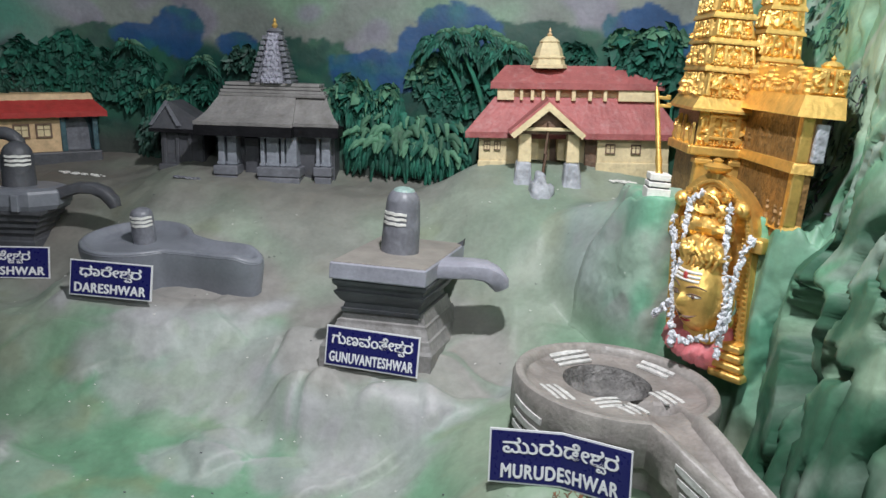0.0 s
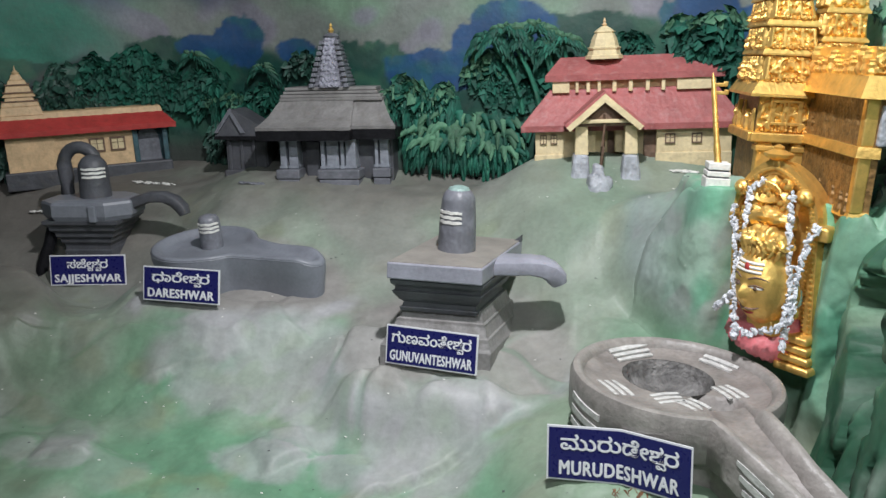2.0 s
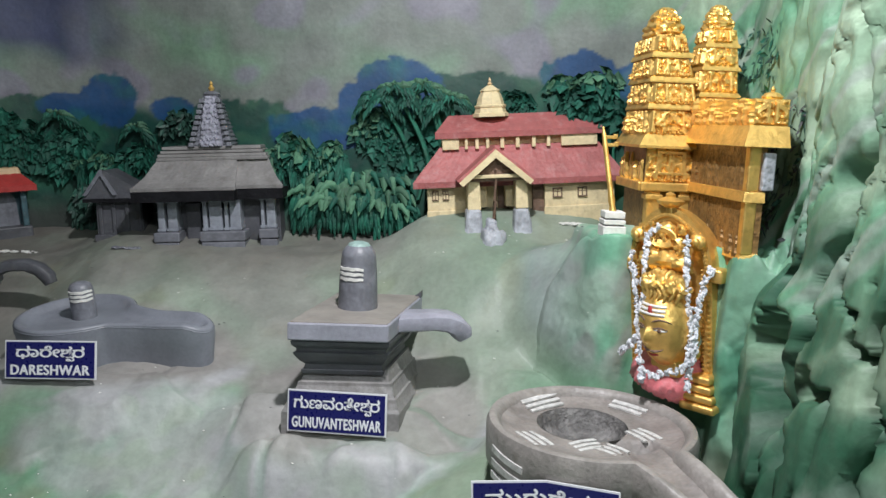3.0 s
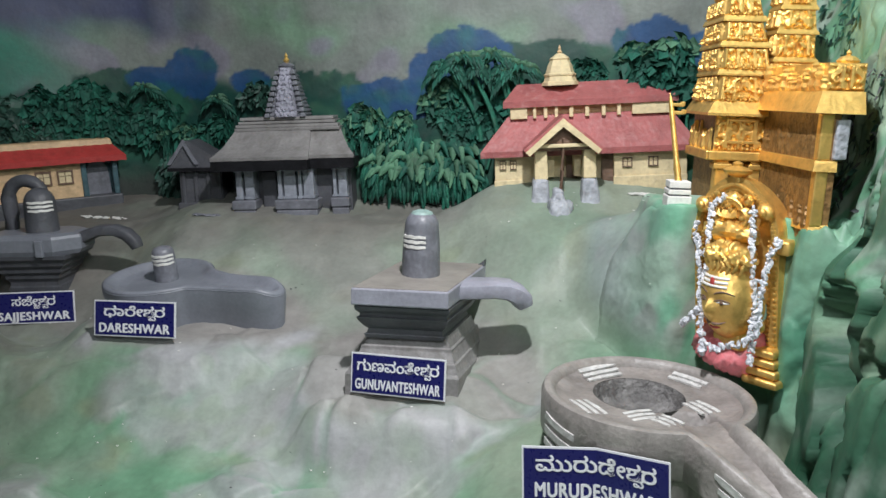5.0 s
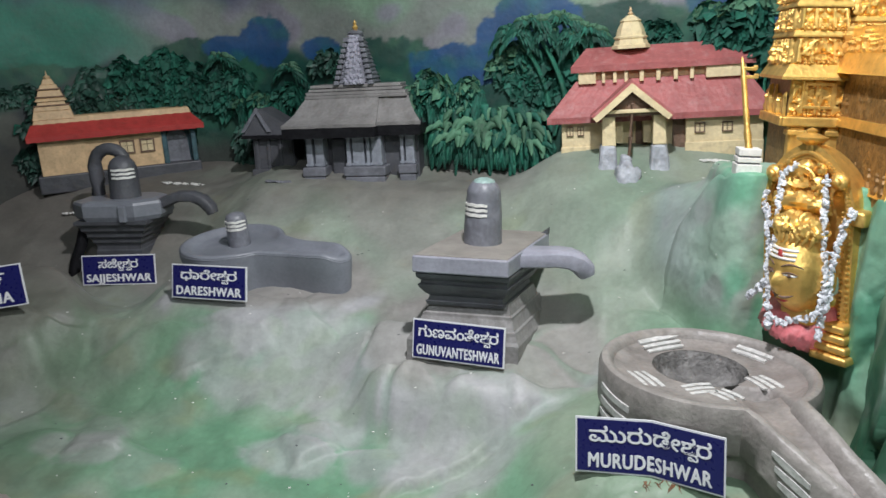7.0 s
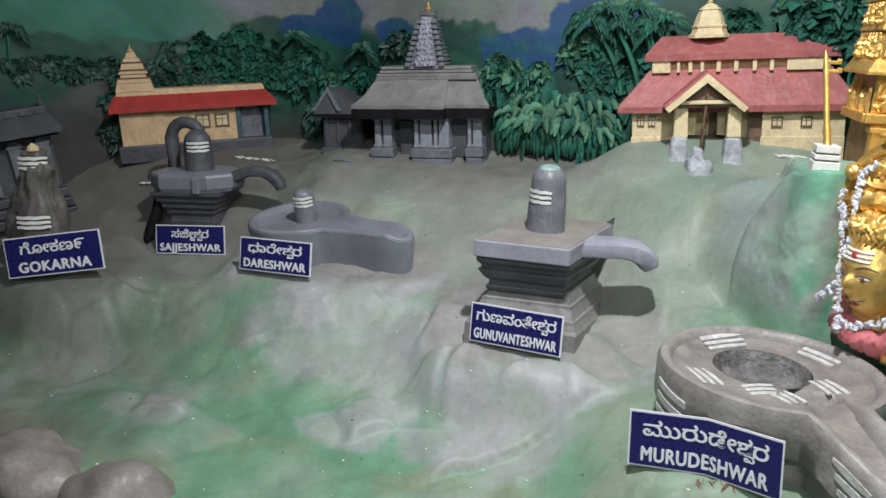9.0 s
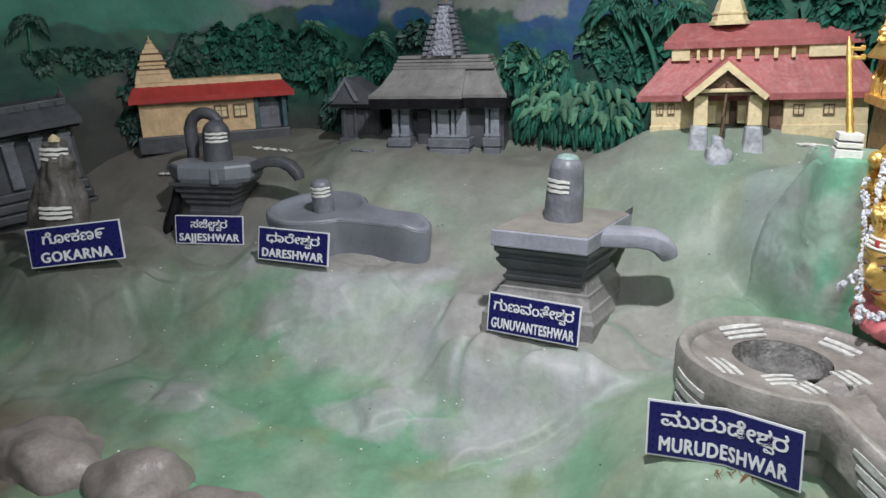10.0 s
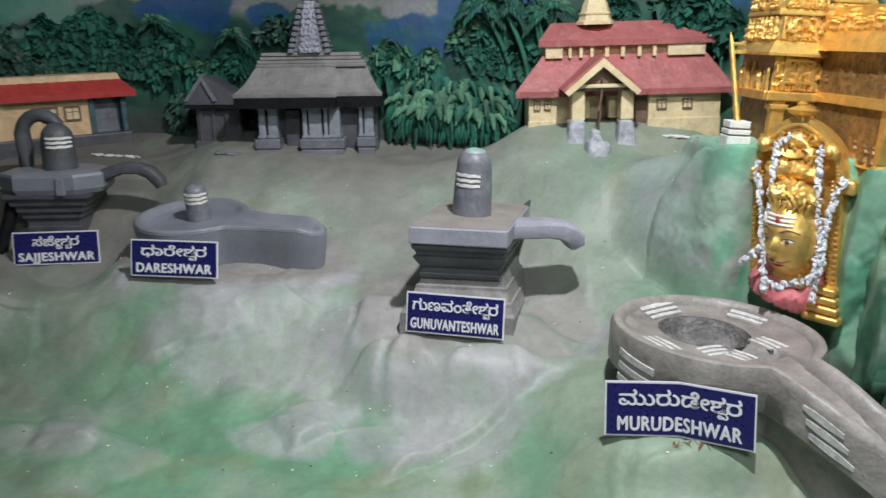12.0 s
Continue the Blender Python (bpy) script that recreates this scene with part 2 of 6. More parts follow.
def ground_z(x, y, fine=True, bank=True):
    z = float(np.interp(y, BASE_Y, BASE_Z))
    z -= 0.17 * smooth01(-1.15, -1.5, x) * smooth01(2.45, 2.8, y) * (1 - 0.42 * smooth01(3.05, 3.35, y))
    lift = (
        (0.21, mound(x, y, 0.52, 1.95, 0.5, 0.42, 2.2)),
        (0.215, mound(x, y, 0.45, 3.14, 0.52, 0.36, 1.8)),
        (0.13, mound(x, y, 0.42, 2.56, 0.4, 0.3, 1.2)),
        (0.065, mound(x, y, 0.44, 1.8, 0.26, 0.1, 1.6)),
        (0.025, mound(x, y, -1.3, 1.95, 0.3, 0.12)),
        (0.015, mound(x, y, -0.72, 2.16, 0.2, 0.12)),
    )
    z += sum(h * m for h, m in lift)
    rocky = 0.35
    for cx, cy, rx, ry, top in ((-0.12, 2.42, 0.42, 0.26, 0.472), (-0.94, 2.68, 0.47, 0.235, 0.54), (-1.95, 2.48, 0.36, 0.25, 0.5)):
        m = mound(x, y, cx, cy, rx, ry)
        z += (top + 0.3 * (y - cy + 0.1) - z) * m
        rocky = min(rocky + m, 1.0)
    if fine:
        rocky = rocky * smooth01(2.75, 2.5, y)
        z += 0.012 * noise.noise(Vector((x * 5.5, y * 5.5, 1.0))) + 0.005 * noise.noise(Vector((x * 14, y * 14, 4.0))) + 0.002 * noise.noise(Vector((x * 33, y * 33, 8.0)))
        z += 0.04 * facet(x, y)[0] * rocky + ledge(x, y)[0]
    hill = hillock(x, y) if bank else 0.0
    z += (bank_top(x, y) - z) * hill
    return z


def hillock(x, y):
    """The green bank behind the gold head, on which the gold temple and the flagpole stand."""
    d = (x - 0.77) * 0.72 + (y - 2.27) * 0.69 + bank_shift(x, y)
    return smooth01(-0.05, 0.03, d) * bank_end(x, y)


def bank_shift(x, y):
    """How far the bank's edge lies forward of its straight line; it draws back behind the gold head."""
    u = (x - 0.77) * 0.69 - (y - 2.27) * 0.72
    s = 0.02 * noise.noise(Vector((x * 5, y * 5, 5))) + 0.003 * noise.noise(Vector((x * 13, y * 13, 6)))
    s += 0.085 * math.exp(-((x - 0.63) ** 2 + (y - 2.42) ** 2) / 0.005) + 0.03 * math.exp(-((x - 0.94) ** 2 + (y - 2.12) ** 2) / 0.004)
    return s - 0.05 * smooth01(0.17, 0.12, abs(u - 0.01))


def bank_top(x, y):
    rough = noise.noise(Vector((x * 17, y * 17, 7))) + 0.5 * noise.noise(Vector((x * 40, y * 40, 9)))
    return 1.09 + 0.02 * noise.noise(Vector((x * 9, y * 9, 2))) + 0.05 * smooth01(0.86, 0.95, x) * (rough - 0.3)


def bank_end(x, y):
    wob = 0.02 * noise.noise(Vector((x * 5, y * 5, 5)))
    return smooth01(0.34, 0.61, x + wob) * smooth01(3.05, 2.72, y)


GREEN, PALE, LILAC, GREY, UMBER, MOSS = (0.16, 0.33, 0.205), (0.31, 0.385, 0.3), (0.41, 0.412, 0.42), (0.29, 0.275, 0.26), (0.15, 0.135, 0.12), (0.24, 0.31, 0.18)


def ground_paint(x, y):
    n1 = noise.noise(Vector((x * 2.6, y * 3.2, 11)))
    n2 = noise.noise(Vector((x * 6, y * 7, 21)))
    n3 = noise.noise(Vector((x * 12, y * 16, 31)))
    c = lerp3(GREEN, PALE, smooth01(-0.35, 0.45, n1 + 0.5 * n2))
    c = lerp3(c, MOSS, 0.7 * smooth01(0.1, 0.5, n2 + 0.4 * n3))
    # open ground behind the row of mounds is grey, with green washes
    back = smooth01(2.45, 2.62, y + 0.1 * n2) * smooth01(0.3, -0.1, x + 0.15 * n1)
    c = lerp3(c, GREY, back * (0.85 - 0.5 * smooth01(-0.1, 0.4, n1)))
    c = lerp3(c, (0.25, 0.275, 0.23), 0.65 * smooth01(2.3, 2.6, y) * smooth01(-0.2, 0.2, x))
    # tops of the mounds are grey-brown, their broken fronts nearly white
    for cx, cy, rx, ry in ((-0.12, 2.44, 0.42, 0.27), (-0.98, 2.72, 0.42, 0.24), (-1.95, 2.5, 0.36, 0.25)):
        m = mound(x, y, cx, cy, rx, ry)
        c = lerp3(c, GREY, 0.9 * smooth01(0.35, 0.95, m))
        rim = smooth01(0.04, 0.3, m) * smooth01(0.95, 0.55, m) * smooth01(cy, cy - 0.1, y)
        c = lerp3(c, LILAC, rim * smooth01(-0.25, 0.2, n2 + 0.5 * n3))
    _, tone, rim = facet(x, y)
    front = smooth01(2.62, 2.4, y) * smooth01(1.75, 1.95, y)
    c = lerp3(c, LILAC, 0.25 * front * rim * smooth01(0.05, 0.25, tone + 0.15 * n2))
    c = lerp3(c, (0.13, 0.33, 0.2), 0.25 * front * smooth01(0.9, 0.3, rim) * smooth01(-0.2, 0.2, n2))
    # whitewashed rock faces
    for cx, cy, rx, ry in ((-0.2, 2.1, 0.25, 0.15), (-0.82, 2.4, 0.27, 0.17), (-1.68, 2.15, 0.16, 0.12), (-1.25, 1.98, 0.15, 0.06), (-0.66, 2.06, 0.12, 0.07), (-0.52, 2.2, 0.1, 0.1)):
        d = math.hypot((x - cx) / rx, (y - cy) / ry) + 0.35 * n2 + 0.25 * n3
        c = lerp3(c, LILAC, 0.62 * smooth01(1.2, 0.75, d + 0.5 * tone))
        c = lerp3(c, PALE, 0.6 * smooth01(1.15, 0.55, d) * smooth01(0.0, 0.4, n3 + 0.5 * n1))
    _, lip, over = ledge(x, y)
    c = lerp3(c, LILAC, 0.7 * max(over, 0.0) * smooth01(-0.4, 0.1, n2))
    c = lerp3(c, (0.11, 0.33, 0.19), 0.4 * max(-over, 0.0) * smooth01(-0.2, 0.3, n2))
    c = lerp3(c, (0.5, 0.53, 0.47), 0.3 * lip * smooth01(-0.1, 0.3, n3))
    m = mound(x, y, 0.52, 1.95, 0.5, 0.42, 2.2)
    c = lerp3(c, (0.25, 0.26, 0.2), 0.5 * smooth01(0.4, 0.9, m))
    # green hillock and dark left corner
    h = hillock(x, y)
    zz = ground_z(x, y, False)
    streak = noise.noise(Vector((x * 9, y * 6, zz * 6 + 41))) + 0.6 * noise.noise(Vector((x * 22, y * 16, zz * 12)))
    n2 = noise.noise(Vector((x * 5, y * 5, zz * 4 + 3))) if h > 0.03 else n2
    hc = lerp3((0.15, 0.37, 0.24), (0.32, 0.46, 0.36), smooth01(-0.35, 0.3, n2 + 0.5 * streak))
    hc = lerp3(hc, (0.33, 0.36, 0.33), 0.7 * smooth01(0.1, 0.5, streak - 0.4 * n2))
    hc = lerp3(hc, (0.27, 0.3, 0.3), 0.75 * smooth01(0.62, 0.5, x + 0.05 * n2))
    hc = lerp3(hc, lerp3((0.05, 0.2, 0.12), (0.13, 0.32, 0.2), smooth01(-0.3, 0.3, streak)), 0.75 * smooth01(0.82, 0.92, x + 0.04 * n2))
    c = lerp3(c, hc, smooth01(0.05, 0.35, h))
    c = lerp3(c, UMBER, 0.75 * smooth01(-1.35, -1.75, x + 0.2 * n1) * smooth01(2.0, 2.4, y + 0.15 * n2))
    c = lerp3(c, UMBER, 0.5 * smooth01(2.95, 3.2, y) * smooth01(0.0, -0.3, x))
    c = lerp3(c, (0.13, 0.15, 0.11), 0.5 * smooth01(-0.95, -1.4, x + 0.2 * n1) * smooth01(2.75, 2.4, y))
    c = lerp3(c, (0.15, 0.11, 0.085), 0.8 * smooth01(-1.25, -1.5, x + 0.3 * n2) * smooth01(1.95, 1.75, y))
    return c


def sheet(name, us, vs, place, colour, material):
    me = bpy.data.meshes.new(name)
    nu, nv = len(us), len(vs)
    verts = [place(u, v) for v in vs for u in us]
    faces = [(j * nu + i, j * nu + i + 1, (j + 1) * nu + i + 1, (j + 1) * nu + i) for j in range(nv - 1) for i in range(nu - 1)]
    me.from_pydata(verts, [], faces)
    a = me.color_attributes.new("paint", "FLOAT_COLOR", "POINT")
    a.data.foreach_set("color", [c for v in vs for u in us for c in (*colour(u, v), 1.0)])
    me.polygons.foreach_set("use_smooth", [True] * len(me.polygons))
    me.materials.append(material)
    return new(name, me)


def ground_point(x, y):
    """The ground's surface; on the bank's steep face it is broken into rocky facets."""
    z = ground_z(x, y)
    h = hillock(x, y)
    steep = 4 * h * (1 - h)
    e = 0.025 * smooth01(0.05, 0.5, steep) * smooth01(0.3, 0.9, bank_end(x, y))
    return (x + 0.72 * e, y + 0.69 * e, z - e)


def bank_place(u, v):
    """Plan place on the bank's face at u along it, v from its foot (0) to its top (1)."""
    d = -0.05 + 0.08 * v
    x = y = 0.0
    s = 0.0
    for _ in range(6):
        x, y = 0.77 + 0.69 * u + 0.72 * (d - s), 2.27 - 0.72 * u + 0.69 * (d - s)
        s = 0.5 * s + 0.5 * bank_shift(x, y)
    return x, y


def bank_face(u, w):
    # w = -1..0 runs up to the foot, 0..1 up the face, 1..2 over the top
    v = 0.5 - math.sin(math.asin(1 - 2 * min(max(w, 0.0), 1.0)) / 3)
    x, y = bank_place(u, v)
    h = smooth01(0, 1, v) * bank_end(x, y)
    z = ground_z(x, y, True, False)
    z += (bank_top(x, y) - z) * h
    z += 0.12 * min(w, 0.0) - 0.03 * max(w - 1, 0.0)
    over = 0.06 * max(w - 1, 0.0)
    q = Vector((x * 7, y * 7, z * 6))
    cell = noise.voronoi(q * 0.8 + Vector((noise.noise(q * 2), noise.noise(q * 2 + Vector((4, 0, 0))), 0)) * 0.4)[0]
    push = 4 * h * (1 - h) * (0.03 * noise.noise(q * 0.45) + (0.014 + 0.05 * smooth01(0.14, 0.24, u)) * (cell[1] - cell[0] - 0.25) + 0.003 * noise.noise(q * 3) + 0.0015 * noise.noise(q * 9)) - over
    push -= 0.03 * smooth01(-0.42, -0.5, u)
    return (x - 0.72 * push, y - 0.69 * push, z + 0.002 + 0.3 * max(push, 0.0))


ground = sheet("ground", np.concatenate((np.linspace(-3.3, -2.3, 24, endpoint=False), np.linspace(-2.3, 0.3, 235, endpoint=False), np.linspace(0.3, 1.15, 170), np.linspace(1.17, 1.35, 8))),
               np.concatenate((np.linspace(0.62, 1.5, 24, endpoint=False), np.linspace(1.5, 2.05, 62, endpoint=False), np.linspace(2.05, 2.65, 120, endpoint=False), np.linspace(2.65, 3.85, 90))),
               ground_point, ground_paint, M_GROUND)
bank = sheet("bank", np.linspace(-0.52, 0.42, 190), np.linspace(-0.4, 1.3, 110), bank_face, lambda u, w: ground_paint(*bank_place(u, 0.5 - math.sin(math.asin(1 - 2 * min(max(w, 0.0), 1.0)) / 3))), M_GROUND)
tagged(bank, "steep rocky green bank behind the gold head", "bank", kind="structure")
tagged(ground, "sculpted plaster ground painted green, grey and white", "ground", kind="structure")

# ---- backdrop: one curved wall that turns into a cliff ----
PLAN = [Vector(p) for p in ((-3.35, 0.6, 0), (-3.3, 1.6, 0), (-3.05, 2.25, 0), (-2.62, 2.98, 0), (-2.2, 3.44, 0), (-1.7, 3.72, 0), (-1.2, 3.68, 0), (-0.6, 3.5, 0),
                            (0, 3.44, 0), (0.5, 3.42, 0), (0.85, 3.25, 0), (1.05, 2.9, 0), (1.09, 2.5, 0), (1.06, 2.15, 0), (0.98, 1.75, 0), (0.98, 1.3, 0), (1.0, 0.6, 0))]


def plan_at(s):
    """The wall's line in plan and its inward normal; s counts the corner points."""
    i = min(int(s), len(PLAN) - 2)
    t = s - i
    a, b, c, d = (PLAN[min(max(k, 0), len(PLAN) - 1)] for k in (i - 1, i, i + 1, i + 2))
    p = 0.5 * ((2 * b) + (c - a) * t + (2 * a - 5 * b + 4 * c - d) * t * t + (3 * b - a - 3 * c + d) * t ** 3)
    v = 0.5 * ((c - a) + 2 * (2 * a - 5 * b + 4 * c - d) * t + 3 * (3 * b - a - 3 * c + d) * t * t)
    return p, Vector((v.y, -v.x, 0)).normalized()


def wall_point(s, z, off=0.0):
    p, n = plan_at(s)
    cliff = smooth01(10.2, 11.5, s)
    bulge = 0.006 * noise.noise(Vector((p.x * 6, p.y * 6, z * 6)))
    if cliff:
        q = Vector((p.x * 3, p.y * 5.0, z * 1.5))
        w = 0.35 * noise.noise(Vector((p.y * 9, z * 8, p.x * 9)))
        v = Vector((q.x * 0.9 + w, q.y * 0.75 + w, q.z * 0.6))
        r = 1 - abs(noise.noise(v)) * 2
        r2 = 1 - abs(noise.noise(v * 2.3 + Vector((3, 1, q.z * 0.15)))) * 2
        deep = 0.3 + 0.7 * smooth01(1.5, 1.05, z)
        low = smooth01(1.25, 0.95, z)
        near = smooth01(13.2, 12.6, s) * smooth01(1.75, 1.4, z)
        cell = noise.voronoi(Vector((p.x * 9, p.y * 9, z * 6)))[0]
        rough = 0.07 * noise.noise(q * 0.7 + Vector((5, 0, 0))) - (0.1 * deep + 0.17 * low) * smooth01(0.8, 0.98, r) - 0.09 * (low + 0.15) * smooth01(0.82, 1.0, r2) + 0.008 * noise.noise(q * 3) + (0.002 + 0.004 * low) * noise.noise(q * 9) + 0.002 * noise.noise(q * 22)
        rough += 0.05 * (cell[1] - cell[0] - 0.3) * (0.05 + 0.35 * near)
        bulge += 0.07 * math.exp(-((s - 13.1) / 0.55) ** 2) * smooth01(1.1, 0.98, z)
        bulge += cliff * (rough + 0.13 * max(1.3 - z, 0) - 0.08 * max(z - 1.5, 0))
    q = p + n * (bulge + off)
    return Vector((q.x, q.y, z))


def s_of_x(x):
    lo, hi = 3.0, 10.6
    for _ in range(40):
        mid = (lo + hi) / 2
        lo, hi = (mid, hi) if plan_at(mid)[0].x < x else (lo, mid)
    return lo


# painted blobs of the mural: (x, z, half width, half height, seed)
MURAL_HILLS = ((-0.74, 1.3, 0.38, 0.18, 1.0), (-1.7, 1.38, 0.2, 0.08, 11.0), (-2.3, 1.24, 0.24, 0.09, 12.0), (-2.55, 1.22, 0.16, 0.13, 13.0), (0.35, 1.55, 0.18, 0.08, 14.0), (0.12, 1.55, 0.14, 0.07, 15.0))
MURAL_BLUES = ((-0.36, 1.36, 0.25, 0.09, 2.0), (-1.35, 1.45, 0.13, 0.12, 3.0), (-1.55, 1.42, 0.13, 0.06, 9.0), (-0.05, 1.55, 0.18, 0.12, 4.0), (-0.2, 1.47, 0.1, 0.1, 5.0), (0.7, 1.62, 0.16, 0.1, 6.0), (0.9, 1.6, 0.1, 0.08, 7.0), (-1.05, 1.42, 0.1, 0.06, 8.0))


def blob_mask(blobs, x, z, fade):
    """How much of the wall at x, z is covered by lumpy painted blobs."""
    best = 0.0
    for cx, cz, w, h, seed in blobs:
        if abs(x - cx) > 1.5 * w or abs(z - cz) > 1.5 * h:
            continue
        d = math.hypot((x - cx) / w, (z - cz) / h)
        d += 0.2 * noise.noise(Vector((x * 9 + seed, z * 9, seed))) + 0.14 * noise.noise(Vector((x * 26, z * 26, seed))) + 0.07 * noise.noise(Vector((x * 60, z * 60, seed)))
        best = max(best, smooth01(1.0 + fade, 1.0 - fade, d))
    return best


def wall_paint(s, z):
    p, _ = plan_at(s)
    x = p.x
    n1 = noise.noise(Vector((x * 1.5 + p.y, z * 2.6, 3)))
    n2 = noise.noise(Vector((x * 5, p.y * 5 + z * 6, 13)))
    n3 = noise.noise(Vector((x * 13, p.y * 13 + z * 15, 23)))
    c = lerp3((0.19, 0.215, 0.195), (0.165, 0.275, 0.185), smooth01(-0.1, 0.4, n1 + 0.4 * n2))
    c = lerp3(c, (0.22, 0.205, 0.26), 0.8 * smooth01(0.05, 0.4, n2 - 0.7 * n1))
    left = smooth01(-1.75, -2.15, x + 0.1 * n2)
    c = lerp3(c, (0.03, 0.17, 0.12), left)
    c = lerp3(c, (0.06, 0.07, 0.13), smooth01(-1.15, -1.6, x + 0.15 * n2) * smooth01(1.57, 1.7, z + 0.08 * n2))
    ridge = float(np.interp(x, (-1.7, -1.2, -0.9, -0.45, -0.1, 0.3, 0.9), (1.42, 1.42, 1.4, 1.38, 1.5, 1.58, 1.6))) + 0.05 * n2 + 0.03 * n3
    if x < -1.7:
        ridge = 1.3 + 0.03 * n2 + 0.03 * n3
    forest = smooth01(ridge + 0.03, ridge - 0.03, z)
    c = lerp3(c, lerp3((0.008, 0.055, 0.042), (0.02, 0.1, 0.062), smooth01(-0.2, 0.4, n2 + 0.5 * n3)), forest)
    if 2.5 < s < 10.4 and z > 1.05:
        c = lerp3(c, lerp3((0.01, 0.06, 0.045), (0.028, 0.1, 0.062), smooth01(-0.2, 0.4, n3 + 0.5 * n2)), 0.92 * blob_mask(MURAL_HILLS, x, z, 0.05))
        c = lerp3(c, lerp3((0.01, 0.06, 0.17), (0.014, 0.1, 0.14), smooth01(-0.1, 0.5, n2 + 0.6 * n3)), 0.92 * blob_mask(MURAL_BLUES, x, z, 0.06))
    slope = smooth01(0.03, -0.03, z - (1.02 + 0.72 * (x + 2.55)) + 0.03 * n2) * smooth01(-1.98, -2.1, x)
    c = lerp3(c, lerp3((0.075, 0.08, 0.068), (0.03, 0.04, 0.045), smooth01(-0.1, 0.3, n2)), slope)
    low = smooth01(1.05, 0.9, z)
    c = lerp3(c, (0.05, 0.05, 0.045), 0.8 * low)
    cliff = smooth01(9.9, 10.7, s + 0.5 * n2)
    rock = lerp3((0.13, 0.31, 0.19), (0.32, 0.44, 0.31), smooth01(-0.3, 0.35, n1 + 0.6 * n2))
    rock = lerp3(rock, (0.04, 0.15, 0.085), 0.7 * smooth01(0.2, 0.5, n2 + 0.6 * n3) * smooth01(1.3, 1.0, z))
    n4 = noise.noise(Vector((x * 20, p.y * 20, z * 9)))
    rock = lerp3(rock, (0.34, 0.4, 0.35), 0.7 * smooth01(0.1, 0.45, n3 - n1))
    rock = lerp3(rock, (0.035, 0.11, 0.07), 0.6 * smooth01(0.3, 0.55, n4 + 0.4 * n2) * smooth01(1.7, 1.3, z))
    # dark green low down, deepened to stand in for shade in the crevices
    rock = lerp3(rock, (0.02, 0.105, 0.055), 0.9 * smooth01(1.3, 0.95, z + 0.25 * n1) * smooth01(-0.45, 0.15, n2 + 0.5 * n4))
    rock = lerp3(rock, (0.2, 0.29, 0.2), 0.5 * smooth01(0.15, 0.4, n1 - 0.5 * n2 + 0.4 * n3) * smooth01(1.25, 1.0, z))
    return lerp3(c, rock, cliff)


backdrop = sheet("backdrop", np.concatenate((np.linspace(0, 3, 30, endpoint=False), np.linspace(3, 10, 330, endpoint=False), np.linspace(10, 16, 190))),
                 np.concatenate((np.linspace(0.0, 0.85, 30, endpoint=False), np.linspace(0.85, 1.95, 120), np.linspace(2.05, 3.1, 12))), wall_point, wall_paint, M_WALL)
tagged(backdrop, "curved plaster wall painted with hills, turning into a green cliff", "backdrop", kind="structure")

# ---- the hall that closes the place ----
bm = bmesh.new()
box(bm, -3.6, 3.2, -2.6, 4.1, -0.1, 0.0)
tagged(part("floor", bm, M_ROOM), "plain grey hall floor", "floor", kind="structure")
bm = bmesh.new()
box(bm, -3.6, 3.2, -2.6, 4.1, 3.1, 3.2)
tagged(part("ceiling", bm, M_ROOM), "plain grey hall ceiling", "ceiling", kind="structure")
for wname, b in (("wall_south", (-3.6, 3.2, -2.7, -2.6)), ("wall_west", (-3.7, -3.6, -2.6, 4.1)), ("wall_east", (3.2, 3.3, -2.6, 4.1)), ("wall_north", (-3.6, 3.2, 4.1, 4.2))):
    bm = bmesh.new()
    box(bm, *b, 0, 3.1)
    tagged(part(wname, bm, M_ROOM), "plain grey hall wall", "wall", kind="structure")
bm = bmesh.new()
box(bm, -3.35, 1.03, 0.55, 0.62, 0.0, 0.08)
tagged(part("front_kerb", bm, M_ROOM), "low plaster kerb before the display", "kerb", kind="structure")


# ---- temples ----
def tiered_tower(bm, x, y, z, w, h, tiers, top=0.25, ratio=1.0, mat=0):
    """A stepped tower: each tier is a block with a projecting ledge."""
    prof = []
    for i in range(tiers):
        a, b = i / tiers, (i + 1) / tiers
        wa, wb = w * (1 - (1 - top) * a), w * (1 - (1 - top) * b)
        za, zb = z + h * a, z + h * b
        d = zb - za
        prof += [(wa, za), (wa, za + 0.2 * d), (wa * 0.93, za + 0.3 * d), (wb * 0.97, za + 0.72 * d), (wa * 0.985, za + 0.8 * d), (wa * 0.98, za + 0.95 * d)]
    square_lathe(bm, prof, x, y, ratio, mat)


def ribs(bm, x0, x1, y, z0, z1, n, w, d):
    for i in range(n):
        x = x0 + (x1 - x0) * (i + 0.5) / n
        box(bm, x - w / 2, x + w / 2, y - d, y, z0, z1)


